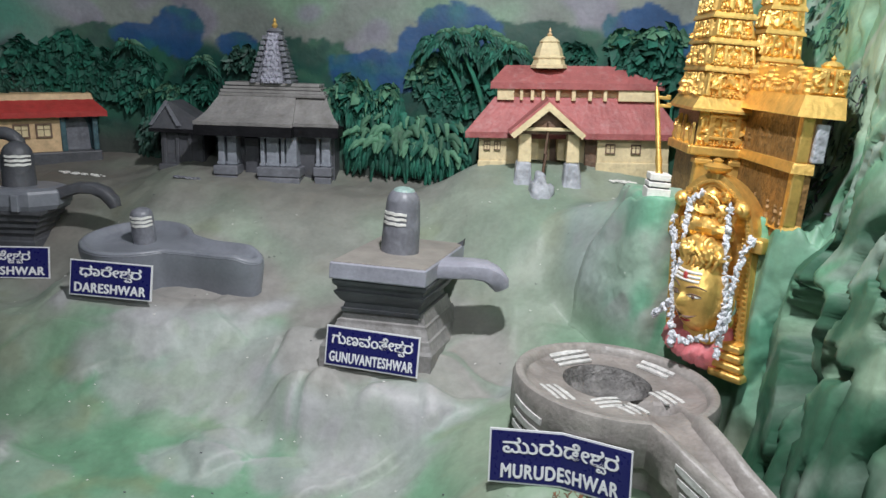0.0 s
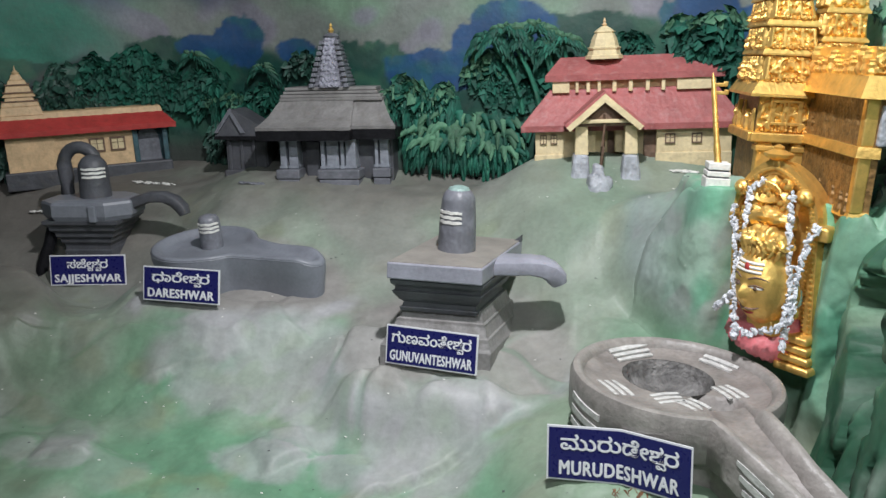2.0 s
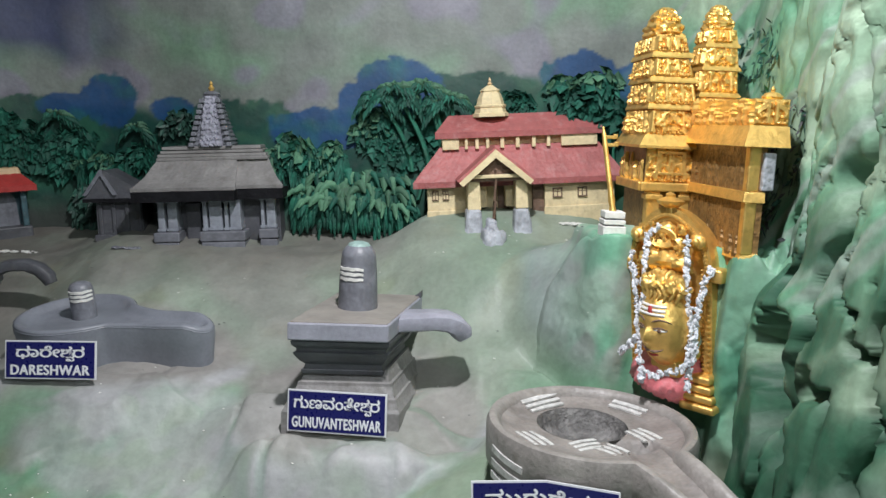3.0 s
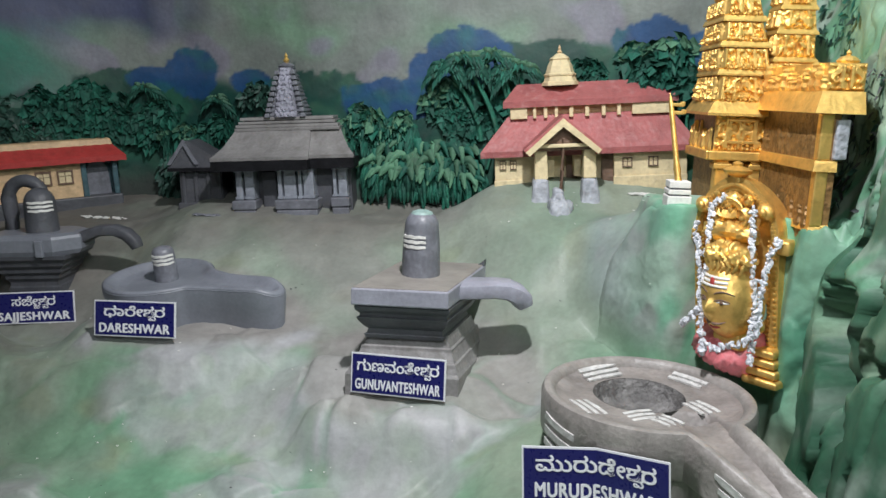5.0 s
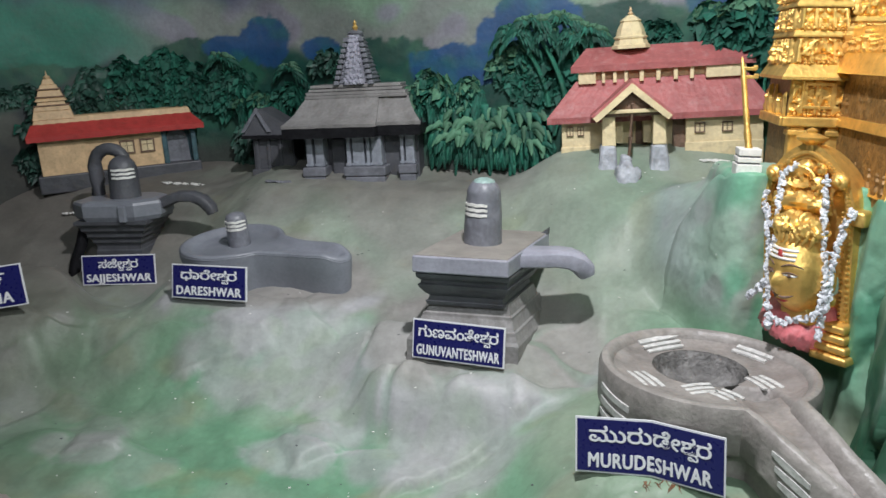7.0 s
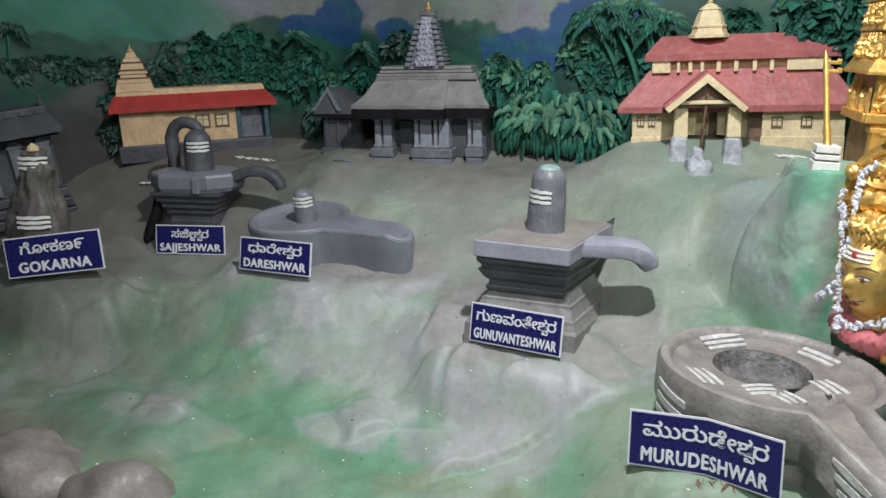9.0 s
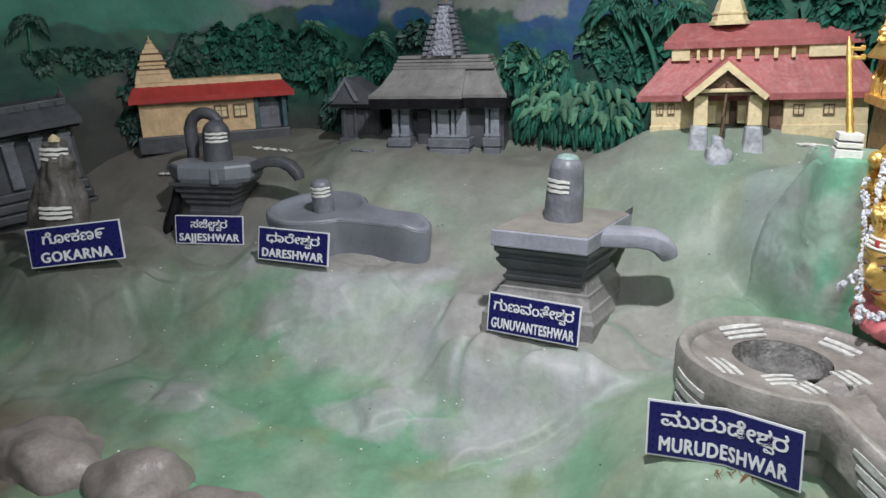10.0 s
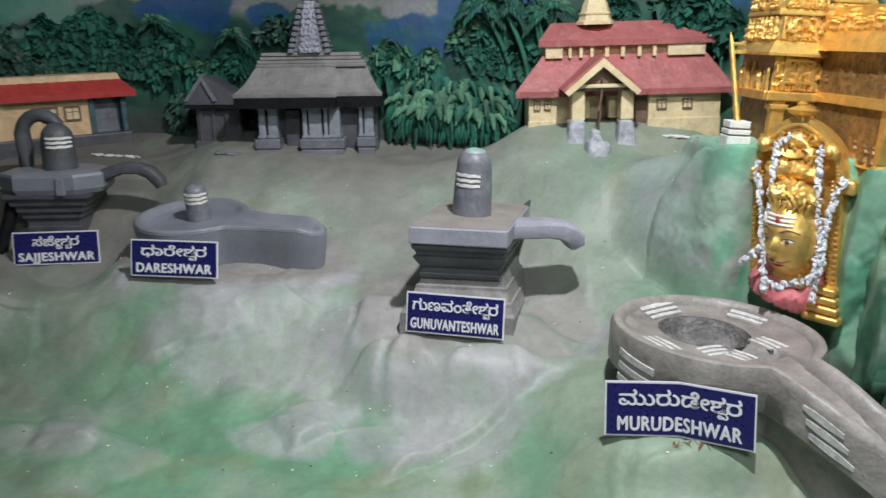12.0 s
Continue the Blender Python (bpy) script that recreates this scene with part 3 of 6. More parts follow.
def small_window(parent, x, z, w, h, y, frame_material, label="", pane=None):
    """A framed window with bars in a wall's face."""
    bm = bmesh.new()
    box(bm, x - w / 2, x + w / 2, y - 0.003, y + 0.004, z - h / 2, z + h / 2)
    win = part("window", bm, pane or M_WHITE, parent, label)
    t = w * 0.14
    bm = bmesh.new()
    box(bm, x - w / 2 - t, x + w / 2 + t, y - 0.009, y - 0.001, z + h / 2, z + h / 2 + t)
    box(bm, x - w / 2 - t, x + w / 2 + t, y - 0.009, y - 0.001, z - h / 2 - t, z - h / 2)
    box(bm, x - w / 2 - t, x - w / 2, y - 0.008, y - 0.001, z - h / 2, z + h / 2)
    box(bm, x + w / 2, x + w / 2 + t, y - 0.008, y - 0.001, z - h / 2, z + h / 2)
    part("window_frame", bm, frame_material, win)
    bm = bmesh.new()
    box(bm, x - 0.0015, x + 0.0015, y - 0.006, y - 0.002, z - h / 2, z + h / 2)
    for k in (0.12,):
        box(bm, x - w / 2, x + w / 2, y - 0.005, y - 0.0025, z + k * h - 0.001, z + k * h + 0.001)
    part("window_bar", bm, M_BROWN, win)


def roof_slab(bm, x0, x1, y0, z0, x2, x3, y1, z1, t=0.012, cols=24, sag=0.0, fascia=0.012, rib=0.0016):
    """A pitched roof face from the eave (x0..x1 at y0, z0) up to (x2..x3 at y1, z1)."""
    rows = 8
    top, low = [], []
    for j in range(rows + 1):
        v = j / rows
        top.append([bm.verts.new((x0 + (x2 - x0) * v + ((x1 - x0) * (1 - v) + (x3 - x2) * v) * i / cols, y0 + (y1 - y0) * v, z0 + (z1 - z0) * (v - sag * math.sin(math.pi * v)) + (rib if i % 2 else 0))) for i in range(cols + 1)])
        low.append([bm.verts.new((c.co.x, c.co.y + 0.002, c.co.z - t - (fascia if j == 0 else 0))) for c in top[-1]])
    for a, sgn in ((top, 1), (low, -1)):
        for r, q in zip(a, a[1:]):
            for i in range(cols):
                bm.faces.new((r[i], r[i + 1], q[i + 1], q[i]))
    for i in range(cols):
        bm.faces.new((low[0][i], low[0][i + 1], top[0][i + 1], top[0][i]))
        bm.faces.new((top[-1][i], top[-1][i + 1], low[-1][i + 1], low[-1][i]))
    for i in (0, cols):
        for j in range(rows):
            bm.faces.new((top[j][i], top[j + 1][i], low[j + 1][i], low[j][i]))


def red_roofed_temple():
    t = thing("red_roofed_temple", pose(0.09, 3.19, 1.045, 0, -4.5, 0), "cream model temple with red tiled roofs, gabled porch and spire", "model temple")
    bm = bmesh.new()
    box(bm, 0.0, 0.17, 0, 0.2, -0.08, 0.14)
    box(bm, 0.47, 0.75, 0.0, 0.2, -0.08, 0.14)
    box(bm, 0.17, 0.47, 0.05, 0.2, -0.08, 0.14)
    box(bm, -0.004, 0.172, -0.008, 0.0, -0.08, 0.012, bevel=0.003)
    box(bm, 0.466, 0.752, -0.008, 0.0, -0.08, 0.012, bevel=0.003)
    part("wall", bm, M_CREAM, t)
    # recess between the walls, its shade given by brown instead of cream
    bm = bmesh.new()
    box(bm, 0.425, 0.47, 0.03, 0.06, -0.05, 0.125)
    part("recess_wall", bm, M_BROWN, t, "recess wall coloured brown for its shade")
    bm = bmesh.new()
    box(bm, 0.285, 0.33, 0.04, 0.05, 0.0, 0.105, bevel=0.002)
    part("door", bm, M_BROWN, t, "dark brown door")
    for x in (0.032, 0.073):
        small_window(t, x, 0.072, 0.02, 0.03, 0.0, M_BROWN, pane=M_CREAM)
    for x in (0.52, 0.62):
        small_window(t, x, 0.066, 0.03, 0.03, 0.0, M_BROWN, pane=M_CREAM)
    for x0, x1 in ((0.152, 0.204), (0.338, 0.388)):
        bm = bmesh.new()
        box(bm, x0, x1, -0.11, -0.03, 0.02, 0.145, tx=0.003, bevel=0.004)
        part("porch_pillar", bm, M_CREAM, t)
    for x0, x1 in ((0.2, 0.235), (0.31, 0.34)):
        bm = bmesh.new()
        box(bm, x0, x1, -0.02, 0.045, 0.02, 0.13, bevel=0.003)
        part("inner_pillar", bm, M_CREAM, t)
    for x0, x1 in ((0.135, 0.212), (0.325, 0.4)):
        bm = bmesh.new()
        box(bm, x0, x1, -0.125, -0.02, -0.1, 0.024, tx=0.01, ty=0.012, bevel=0.012)
        bmesh.ops.subdivide_edges(bm, edges=bm.edges[:], cuts=1, use_grid_fill=True)
        part("pillar_base", roughen(bm, 0.012, 0.035), M_PALESTONE, t, "bluish white rough stone base")
    bm = bmesh.new()
    roof_slab(bm, -0.055, 0.79, -0.035, 0.128, 0.06, 0.70, 0.06, 0.262, cols=64, rib=0.0007)
    part("lower_roof", bm, M_RED, t)
    bm = bmesh.new()
    ribs(bm, -0.045, 0.78, -0.033, 0.106, 0.114, 70, 0.006, 0.004)
    part("eave_tiles", bm, M_RED, t)
    # gable
    bm = bmesh.new()
    for sx in (-1, 1):
        prism(bm, [(0.262, 0.262), (0.262, 0.236), (0.262 + sx * 0.135, 0.124), (0.262 + sx * 0.15, 0.138)], -0.15, 0.05)
    part("gable_roof", bm, M_RED, t)
    bm = bmesh.new()
    for sx in (-1, 1):
        prism(bm, [(0.262, 0.252), (0.262, 0.22), (0.262 + sx * 0.128, 0.115), (0.262 + sx * 0.142, 0.13)], -0.158, -0.15)
    part("bargeboard", bm, M_CREAM, t, "pale cream gable board")
    bm = bmesh.new()
    prism(bm, [(0.262, 0.222), (0.15, 0.13), (0.374, 0.13)], -0.12, -0.11)
    part("gable_face", bm, M_BROWN, t)
    bm = bmesh.new()
    box(bm, 0.17, 0.355, -0.135, -0.118, 0.142, 0.156, bevel=0.003)
    part("porch_beam", bm, M_CREAM, t)
    # clerestory
    bm = bmesh.new()
    box(bm, 0.07, 0.69, 0.06, 0.2, 0.24, 0.312)
    part("upper_wall", bm, M_CREAM_DEEP, t, "ochre cream upper wall")
    for x0, x1 in ((0.068, 0.135), (0.158, 0.17), (0.2, 0.214), (0.243, 0.256), (0.3, 0.316), (0.362, 0.378), (0.427, 0.442), (0.487, 0.501), (0.545, 0.69)):
        bm = bmesh.new()
        box(bm, x0, x1, 0.03, 0.06, 0.25, 0.312, bevel=0.002)
        part("upper_pier", bm, M_CREAM, t)
    bm = bmesh.new()
    roof_slab(bm, 0.04, 0.72, 0.018, 0.318, 0.1, 0.675, 0.13, 0.385, cols=52, rib=0.0007)
    part("upper_roof", bm, M_RED, t)
    # spire
    bm = bmesh.new()
    cx, cy = 0.272, 0.11
    n = 8
    prof = ((0.074, 0.375), (0.073, 0.388), (0.066, 0.391), (0.06, 0.41), (0.064, 0.413), (0.065, 0.419), (0.057, 0.423), (0.05, 0.45), (0.038, 0.474), (0.042, 0.478), (0.03, 0.488), (0.012, 0.5))
    lathe(bm, prof, n, cx, cy)
    spire = part("spire", bm, M_CREAM, t, "cream octagonal spire")
    bm = bmesh.new()
    lathe(bm, ((0.004, 0.498), (0.011, 0.506), (0.004, 0.514), (0.006, 0.52), (0.001, 0.532)), 10, cx, cy)
    part("finial", bm, M_CREAM_DEEP, spire)
    return t


red_roofed_temple()


def grey_temple():
    t = thing("grey_stone_temple", pose(-1.02, 3.31, 0.83, 0, -3.5, 0), "dark grey painted model temple with sloping stone roof and tiered tower", "model temple")
    bm = bmesh.new()
    box(bm, 0.0, 0.5, 0.07, 0.3, -0.06, 0.28)
    part("wall", bm, M_STONE_DARK, t)
    for x0, x1, y0 in ((-0.005, 0.1, -0.02), (0.185, 0.37, -0.03), (0.415, 0.495, 0.02)):
        bm = bmesh.new()
        for k in range(3):
            box(bm, x0 + 0.004 * (k % 2), x1 - 0.004 * (k % 2), y0 + 0.004 * (k % 2), 0.09, -0.04 + k * 0.043, 0.0 + k * 0.043, bevel=0.005)
        part("plinth", roughen(bm, 0.002, 0.03), M_STONE, t)
    for x0, x1, y0 in ((0.012, 0.04, 0.0), (0.05, 0.09, 0.004), (0.197, 0.215, -0.01), (0.222, 0.275, -0.004), (0.285, 0.3, -0.01), (0.305, 0.35, 0.0), (0.425, 0.44, 0.035), (0.447, 0.485, 0.04)):
        bm = bmesh.new()
        box(bm, x0, x1, y0, 0.1, 0.085, 0.262, tx=0.001, bevel=0.003)
        box(bm, x0 - 0.003, x1 + 0.003, y0 - 0.003, 0.1, 0.205, 0.217)
        box(bm, x0 - 0.003, x1 + 0.003, y0 - 0.003, 0.1, 0.09, 0.1)
        part("pillar", bm, M_STONE_BLUE, t)
    bm = bmesh.new()
    box(bm, 0.115, 0.175, 0.045, 0.09, 0.02, 0.2, bevel=0.003)
    part("door", bm, M_STONE_DARK, t)
    # black strip for the band of shade under the eave
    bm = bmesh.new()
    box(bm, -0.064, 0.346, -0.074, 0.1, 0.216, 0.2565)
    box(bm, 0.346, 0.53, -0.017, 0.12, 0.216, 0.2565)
    part("eave_underside", bm, M_BLACK, t, "eave underside blackened for the shade beneath")
    bm = bmesh.new()
    roof_slab(bm, -0.065, 0.35, -0.07, 0.272, 0.005, 0.33, 0.09, 0.39, cols=20, sag=0.12, t=0.012, rib=0.0, fascia=0.002)
    roof_slab(bm, 0.335, 0.53, -0.012, 0.272, 0.325, 0.455, 0.1, 0.39, cols=10, sag=0.12, t=0.012, rib=0.0, fascia=0.002)
    part("roof", roughen(bm, 0.003, 0.05), M_ROOFGREY, t, "weathered grey sloping roof")
    bm = bmesh.new()
    for k, (a, b) in enumerate(((0.0, 0.46), (0.004, 0.452), (0.014, 0.44), (0.02, 0.43))):
        box(bm, a, b, 0.07 + 0.006 * k, 0.28, 0.372 + k * 0.015, 0.386 + k * 0.015, bevel=0.003)
    part("parapet", roughen(bm, 0.003, 0.03), M_ROOFGREY, t)
    bm = bmesh.new()
    tiered_tower(bm, 0.225, 0.16, 0.425, 0.086, 0.215, 13, top=0.36, ratio=0.8)
    roughen(bm, 0.005, 0.016)
    tower = part("tower", bm, M_STONE, t, "grey tower of many carved tiers")
    for sx in (-1, 1):
        bm = bmesh.new()
        for k in range(9):
            z = 0.43 + k * 0.0225
            w = 0.078 - 0.0056 * k
            box(bm, 0.225 + sx * w - 0.012, 0.225 + sx * w + 0.012, 0.07 + 0.005 * k, 0.1 + 0.005 * k, z, z + 0.017, tx=0.003, bevel=0.003)
        part("tower_rib", bm, M_STONE, tower)
    # knobbly carved strip up the front of the tower
    bm = bmesh.new()
    rows = []
    for k in range(61):
        v = k / 60
        w = 0.05 - 0.026 * v
        row = []
        for m in range(15):
            u = m / 14 - 0.5
            q = Vector((u * w * 190, v * 15, 3.0))
            bump = 0.008 * smooth01(-0.15, 0.25, noise.noise(q)) + 0.005 * abs(math.sin(v * 30)) - (0.02 if m in (0, 14) else 0.0)
            row.append((0.225 + 2 * w * u, 0.076 + 0.05 * v - bump, 0.43 + 0.208 * v))
        rows.append(row)
    loft(bm, rows, caps=False, closed=False)
    tagged(part("tower_panel", bm, M_STONE_LILAC, tower, "pale knobbly carved strip"), kind="stuff")
    bm = bmesh.new()
    lathe(bm, ((0.03, 0.636), (0.037, 0.646), (0.026, 0.655), (0.01, 0.66)), 16, 0.225, 0.16)
    part("cap_stone", bm, M_STONE, tower)
    bm = bmesh.new()
    lathe(bm, ((0.006, 0.658), (0.014, 0.67), (0.006, 0.682), (0.008, 0.688), (0.001, 0.702)), 12, 0.225, 0.16)
    part("finial", bm, M_GOLD, tower, "small gold finial")
    return t


grey_temple()


def side_shrine():
    t = thing("side_shrine", pose(-1.315, 3.43, 0.85, 0, -3, 3), "small dark grey model shrine with gabled roof", "model shrine")
    bm = bmesh.new()
    box(bm, 0.01, 0.2, 0.0, 0.16, -0.08, 0.18)
    for x in (0.02, 0.075, 0.13, 0.18):
        box(bm, x, x + 0.016, -0.01, 0.0, 0.0, 0.17, bevel=0.003)
    part("wall", bm, M_STONE_DARK, t)
    for k in range(2):
        bm = bmesh.new()
        box(bm, 0.0, 0.205, -0.03 + 0.01 * k, 0.02, -0.03 + 0.03 * k, 0.0 + 0.03 * k, bevel=0.005)
        part("step", bm, M_STONE_DARK, t)
    bm = bmesh.new()
    box(bm, -0.03, 0.225, -0.04, 0.1, 0.17, 0.184)
    part("eave", bm, M_BLACK, t)
    bm = bmesh.new()
    prism(bm, [(-0.03, 0.185), (0.1, 0.185), (0.1, 0.2), (0.065, 0.29), (0.05, 0.3)], -0.03, 0.12)
    prism(bm, [(0.05, 0.302), (0.066, 0.302), (0.235, 0.2), (0.235, 0.185), (0.1, 0.185)], -0.034, 0.14)
    part("roof", bm, M_STONE_DARK, t)
    bm = bmesh.new()
    prism(bm, [(-0.028, 0.2), (0.05, 0.308), (0.062, 0.3), (-0.01, 0.2)], -0.042, -0.03)
    prism(bm, [(0.112, 0.2), (0.05, 0.308), (0.042, 0.298), (0.094, 0.2)], -0.043, -0.031)
    part("gable_board", bm, M_STONE, t)
    return t


side_shrine()


def long_temple():
    # x runs along the front, 0 at the far end of its eave
    t = thing("long_cream_temple", pose(-1.675, 3.625, 0.862, 0, -4, 35), "long cream model temple with bright red eave and small spire", "model temple")
    bm = bmesh.new()
    box(bm, -0.7, -0.5, 0.0, 0.18, 0.02, 0.2)
    box(bm, -0.5, -0.165, 0.008, 0.18, 0.02, 0.2)
    part("wall", bm, [M_CREAM_DEEP], t)
    bm = bmesh.new()
    box(bm, -0.165, -0.01, 0.06, 0.18, 0.02, 0.2)
    part("end_wall", bm, M_TEALDOOR, t, "dark teal end bay")
    bm = bmesh.new()
    outline = [(-0.15, 0.02)] + [(-0.095 - 0.05 * math.cos(a), 0.12 + 0.06 * math.sin(a)) for a in np.linspace(0, math.pi, 12)] + [(-0.04, 0.02)]
    prism(bm, outline, 0.045, 0.06)
    part("arched_door", bm, M_STONE, t, "bluish grey arched doorway")
    for x in (-0.155, -0.02):
        bm = bmesh.new()
        box(bm, x - 0.012, x + 0.012, 0.0, 0.05, 0.02, 0.2, bevel=0.004)
        part("post", bm, M_TEALDOOR, t)
    for x in (-0.325, -0.235):
        small_window(t, x, 0.118, 0.052, 0.05, 0.008, M_BROWN, pane=M_CREAM)
    bm = bmesh.new()
    box(bm, -0.72, 0.0, -0.02, 0.18, -0.06, 0.022, bevel=0.006)
    part("plinth", bm, M_STONE_DARK, t)
    # eave shade as a black strip
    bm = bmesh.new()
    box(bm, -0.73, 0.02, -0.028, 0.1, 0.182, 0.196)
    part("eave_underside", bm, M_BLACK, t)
    bm = bmesh.new()
    roof_slab(bm, -0.74, 0.03, -0.043, 0.204, -0.715, -0.015, 0.03, 0.252, cols=30, t=0.012)
    part("red_eave", bm, M_RED_BRIGHT, t, "bright red sloping eave")
    bm = bmesh.new()
    box(bm, -0.71, -0.01, 0.026, 0.18, 0.235, 0.28, tx=0.01, ty=0.01, bevel=0.008)
    part("parapet", bm, M_CREAM_DEEP, t)
    bm = bmesh.new()
    cx, cy = -0.615, 0.1
    for w, z0, z1, q in ((0.088, 0.27, 0.31, 0.01), (0.078, 0.31, 0.33, 0.006), (0.06, 0.33, 0.352, 0.004), (0.068, 0.352, 0.366, 0.01), (0.056, 0.366, 0.4, 0.01), (0.043, 0.4, 0.425, 0.01), (0.028, 0.425, 0.45, 0.01)):
        box(bm, cx - w, cx + w, cy - w * 0.8, cy + w * 0.8, z0, z1, tx=q, ty=q, bevel=0.003)
    spire = part("spire", bm, M_CREAM_DEEP, t, "stepped cream spire with red ledges")
    for w, z in ((0.074, 0.33), (0.062, 0.368), (0.05, 0.402)):
        bm = bmesh.new()
        box(bm, cx - w, cx + w, cy - w * 0.8, cy + w * 0.8, z, z + 0.006, bevel=0.002)
        part("ledge", bm, M_BROWN, spire)
    bm = bmesh.new()
    lathe(bm, ((0.012, 0.448), (0.016, 0.458), (0.004, 0.468), (0.001, 0.488)), 10, cx, cy)
    part("finial", bm, M_CREAM_DEEP, spire)
    return t


long_temple()


def corner_temple():
    t = thing("dark_corner_temple", pose(-2.39, 2.98, 0.68, 0, -9, 48), "dark blue-grey model temple with flat eaves in the shaded corner", "model temple")
    bm = bmesh.new()
    box(bm, -0.75, 0.0, 0.03, 0.3, -0.2, 0.27)
    part("wall", bm, M_STONE_DARK, t)
    for k in range(3):
        bm = bmesh.new()
        box(bm, -0.75, 0.03 - 0.01 * k, -0.03 + 0.012 * k, 0.05, -0.14 + 0.045 * k, -0.1 + 0.045 * k, bevel=0.006)
        part("step", bm, M_STONE_DARK, t)
    for i in range(6):
        bm = bmesh.new()
        x = -0.04 - i * 0.115
        box(bm, x - 0.025, x + 0.025, 0.0, 0.05, 0.0, 0.24, bevel=0.004)
        box(bm, x - 0.03, x + 0.03, -0.006, 0.05, 0.2, 0.215)
        part("pillar", bm, M_STONE, t)
    # shade under the flat eave, put in as a black strip
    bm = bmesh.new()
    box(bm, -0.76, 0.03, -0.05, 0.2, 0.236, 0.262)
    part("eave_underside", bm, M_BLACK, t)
    bm = bmesh.new()
    roof_slab(bm, -0.78, 0.045, -0.07, 0.275, -0.76, 0.015, 0.02, 0.33, cols=16, t=0.014)
    box(bm, -0.75, 0.01, 0.02, 0.3, 0.32, 0.36, bevel=0.004)
    part("roof", bm, M_STONE_DARK, t)
    bm = bmesh.new()
    ribs(bm, -0.74, 0.01, 0.018, 0.332, 0.35, 12, 0.03, 0.008)
    tagged(part("parapet_block", bm, M_STONE_DARK, t), kind="stuff")
    bm = bmesh.new()
    lathe(bm, ((0.012, 0.36), (0.016, 0.375), (0.006, 0.39), (0.009, 0.4), (0.001, 0.415)), 8, -0.005, 0.03)
    part("finial", bm, M_STONE_DARK, t)
    return t


corner_temple()


# ---- gold temple on the hillock ----
def carving(bm, a, b, z0, z1, n, out, seed):
    """A row of small raised figures and niches between the plan points a and b."""
    rnd = random.Random(seed)
    a, b = Vector(a), Vector(b)
    d = (b - a).normalized()
    nrm = Vector((d.y, -d.x))
    L = (b - a).length
    for i in range(n):
        p = a + d * L * (i + 0.5) / n
        p = p + d * rnd.uniform(-0.25, 0.25) * L / n
        w = L / n * rnd.uniform(0.24, 0.6)
        h = (z1 - z0) * rnd.uniform(0.45, 1.0)
        o = out * rnd.uniform(0.5, 1.25)
        rings = []
        for k, (ww, zz, oo) in enumerate(((0.9, 0, 0.7), (1.0, 0.2, 1.0), (0.6, 0.45, 0.75), (0.95, 0.65, 1.0), (0.5, 0.8, 0.7), (0.62, 0.9, 0.8), (0.15, 1.0, 0.4))):
            q = p + nrm * o * oo
            rings.append([(*(p - d * w * ww), z0 + h * zz), (*(q - d * w * ww * 0.6), z0 + h * zz), (*(q + d * w * ww * 0.6), z0 + h * zz), (*(p + d * w * ww), z0 + h * zz)])
        loft(bm, rings)


def relief(bm, a, b, c, d, out, seed, mirror=True, step=0.0028):
    """A carved face with corners a, b (foot) and c, d (head): raised scrolls and figures in rows."""
    a, b, c, d = (Vector(p) for p in (a, b, c, d))
    nu, nv = max(int((b - a).length / step), 6), max(int((d - a).length / step), 5)
    nrm = (b - a).cross(d - a).normalized()
    W, H = (b - a).length, (d - a).length
    rows = []
    for j in range(nv + 1):
        v = j / nv
        row = []
        for i in range(nu + 1):
            u = i / nu
            p = a.lerp(b, u).lerp(d.lerp(c, u), v)
            uu = (abs(u - 0.5) if mirror else u) * W
            q = Vector((uu * 62 + seed * 7.3, v * H * 58, seed * 3.1))
            n = noise.noise(q) + 0.35 * noise.noise(q * 2.3)
            h = smooth01(-0.12, 0.16, n) * (0.75 + 0.5 * noise.noise(q * 0.4))
            # small pillars that divide the row, and a plain border
            h = max(h, 0.9 * smooth01(0.5, 0.75, math.cos(uu * 170 + seed)))
            edge = min(smooth01(0, 0.06, u), smooth01(1, 0.94, u), smooth01(0.0, 0.08, v), smooth01(1.0, 0.9, v))
            row.append(bm.verts.new(p + nrm * out * h * edge))
        rows.append(row)
    for r, q in zip(rows, rows[1:]):
        for i in range(nu):
            bm.faces.new((r[i], r[i + 1], q[i + 1], q[i]))


def crest(bm, cx, cy, rx, ry, z0, z1, seed):
    """A rounded, carved crown with lobes and a small point."""
    n, m = 56, 30
    rings = []
    for j in range(m + 1):
        v = j / m
        k = (1.0 + 0.16 * math.sin(math.pi * min(v * 2.2, 1.0))) * math.sqrt(max(1 - (v * 0.985) ** 2.6, 0.0))
        row = []
        for i in range(n):
            u = 2 * math.pi * i / n
            q = Vector((abs(math.cos(u)) * 3.2, math.sin(u) * 3.2, v * 5 + seed))
            h = 0.16 * smooth01(-0.1, 0.15, noise.noise(q * 1.3)) + 0.07 * noise.noise(q * 3.1) + 0.05 * math.sin(v * 22)
            w = k * (0.9 + h)
            e = 0.75
            row.append((cx + rx * w * math.copysign(abs(math.cos(u)) ** e, math.cos(u)), cy + ry * w * math.copysign(abs(math.sin(u)) ** e, math.sin(u)), z0 + (z1 - z0) * (v + 0.03 * h)))
        rings.append(row)
    loft(bm, rings)


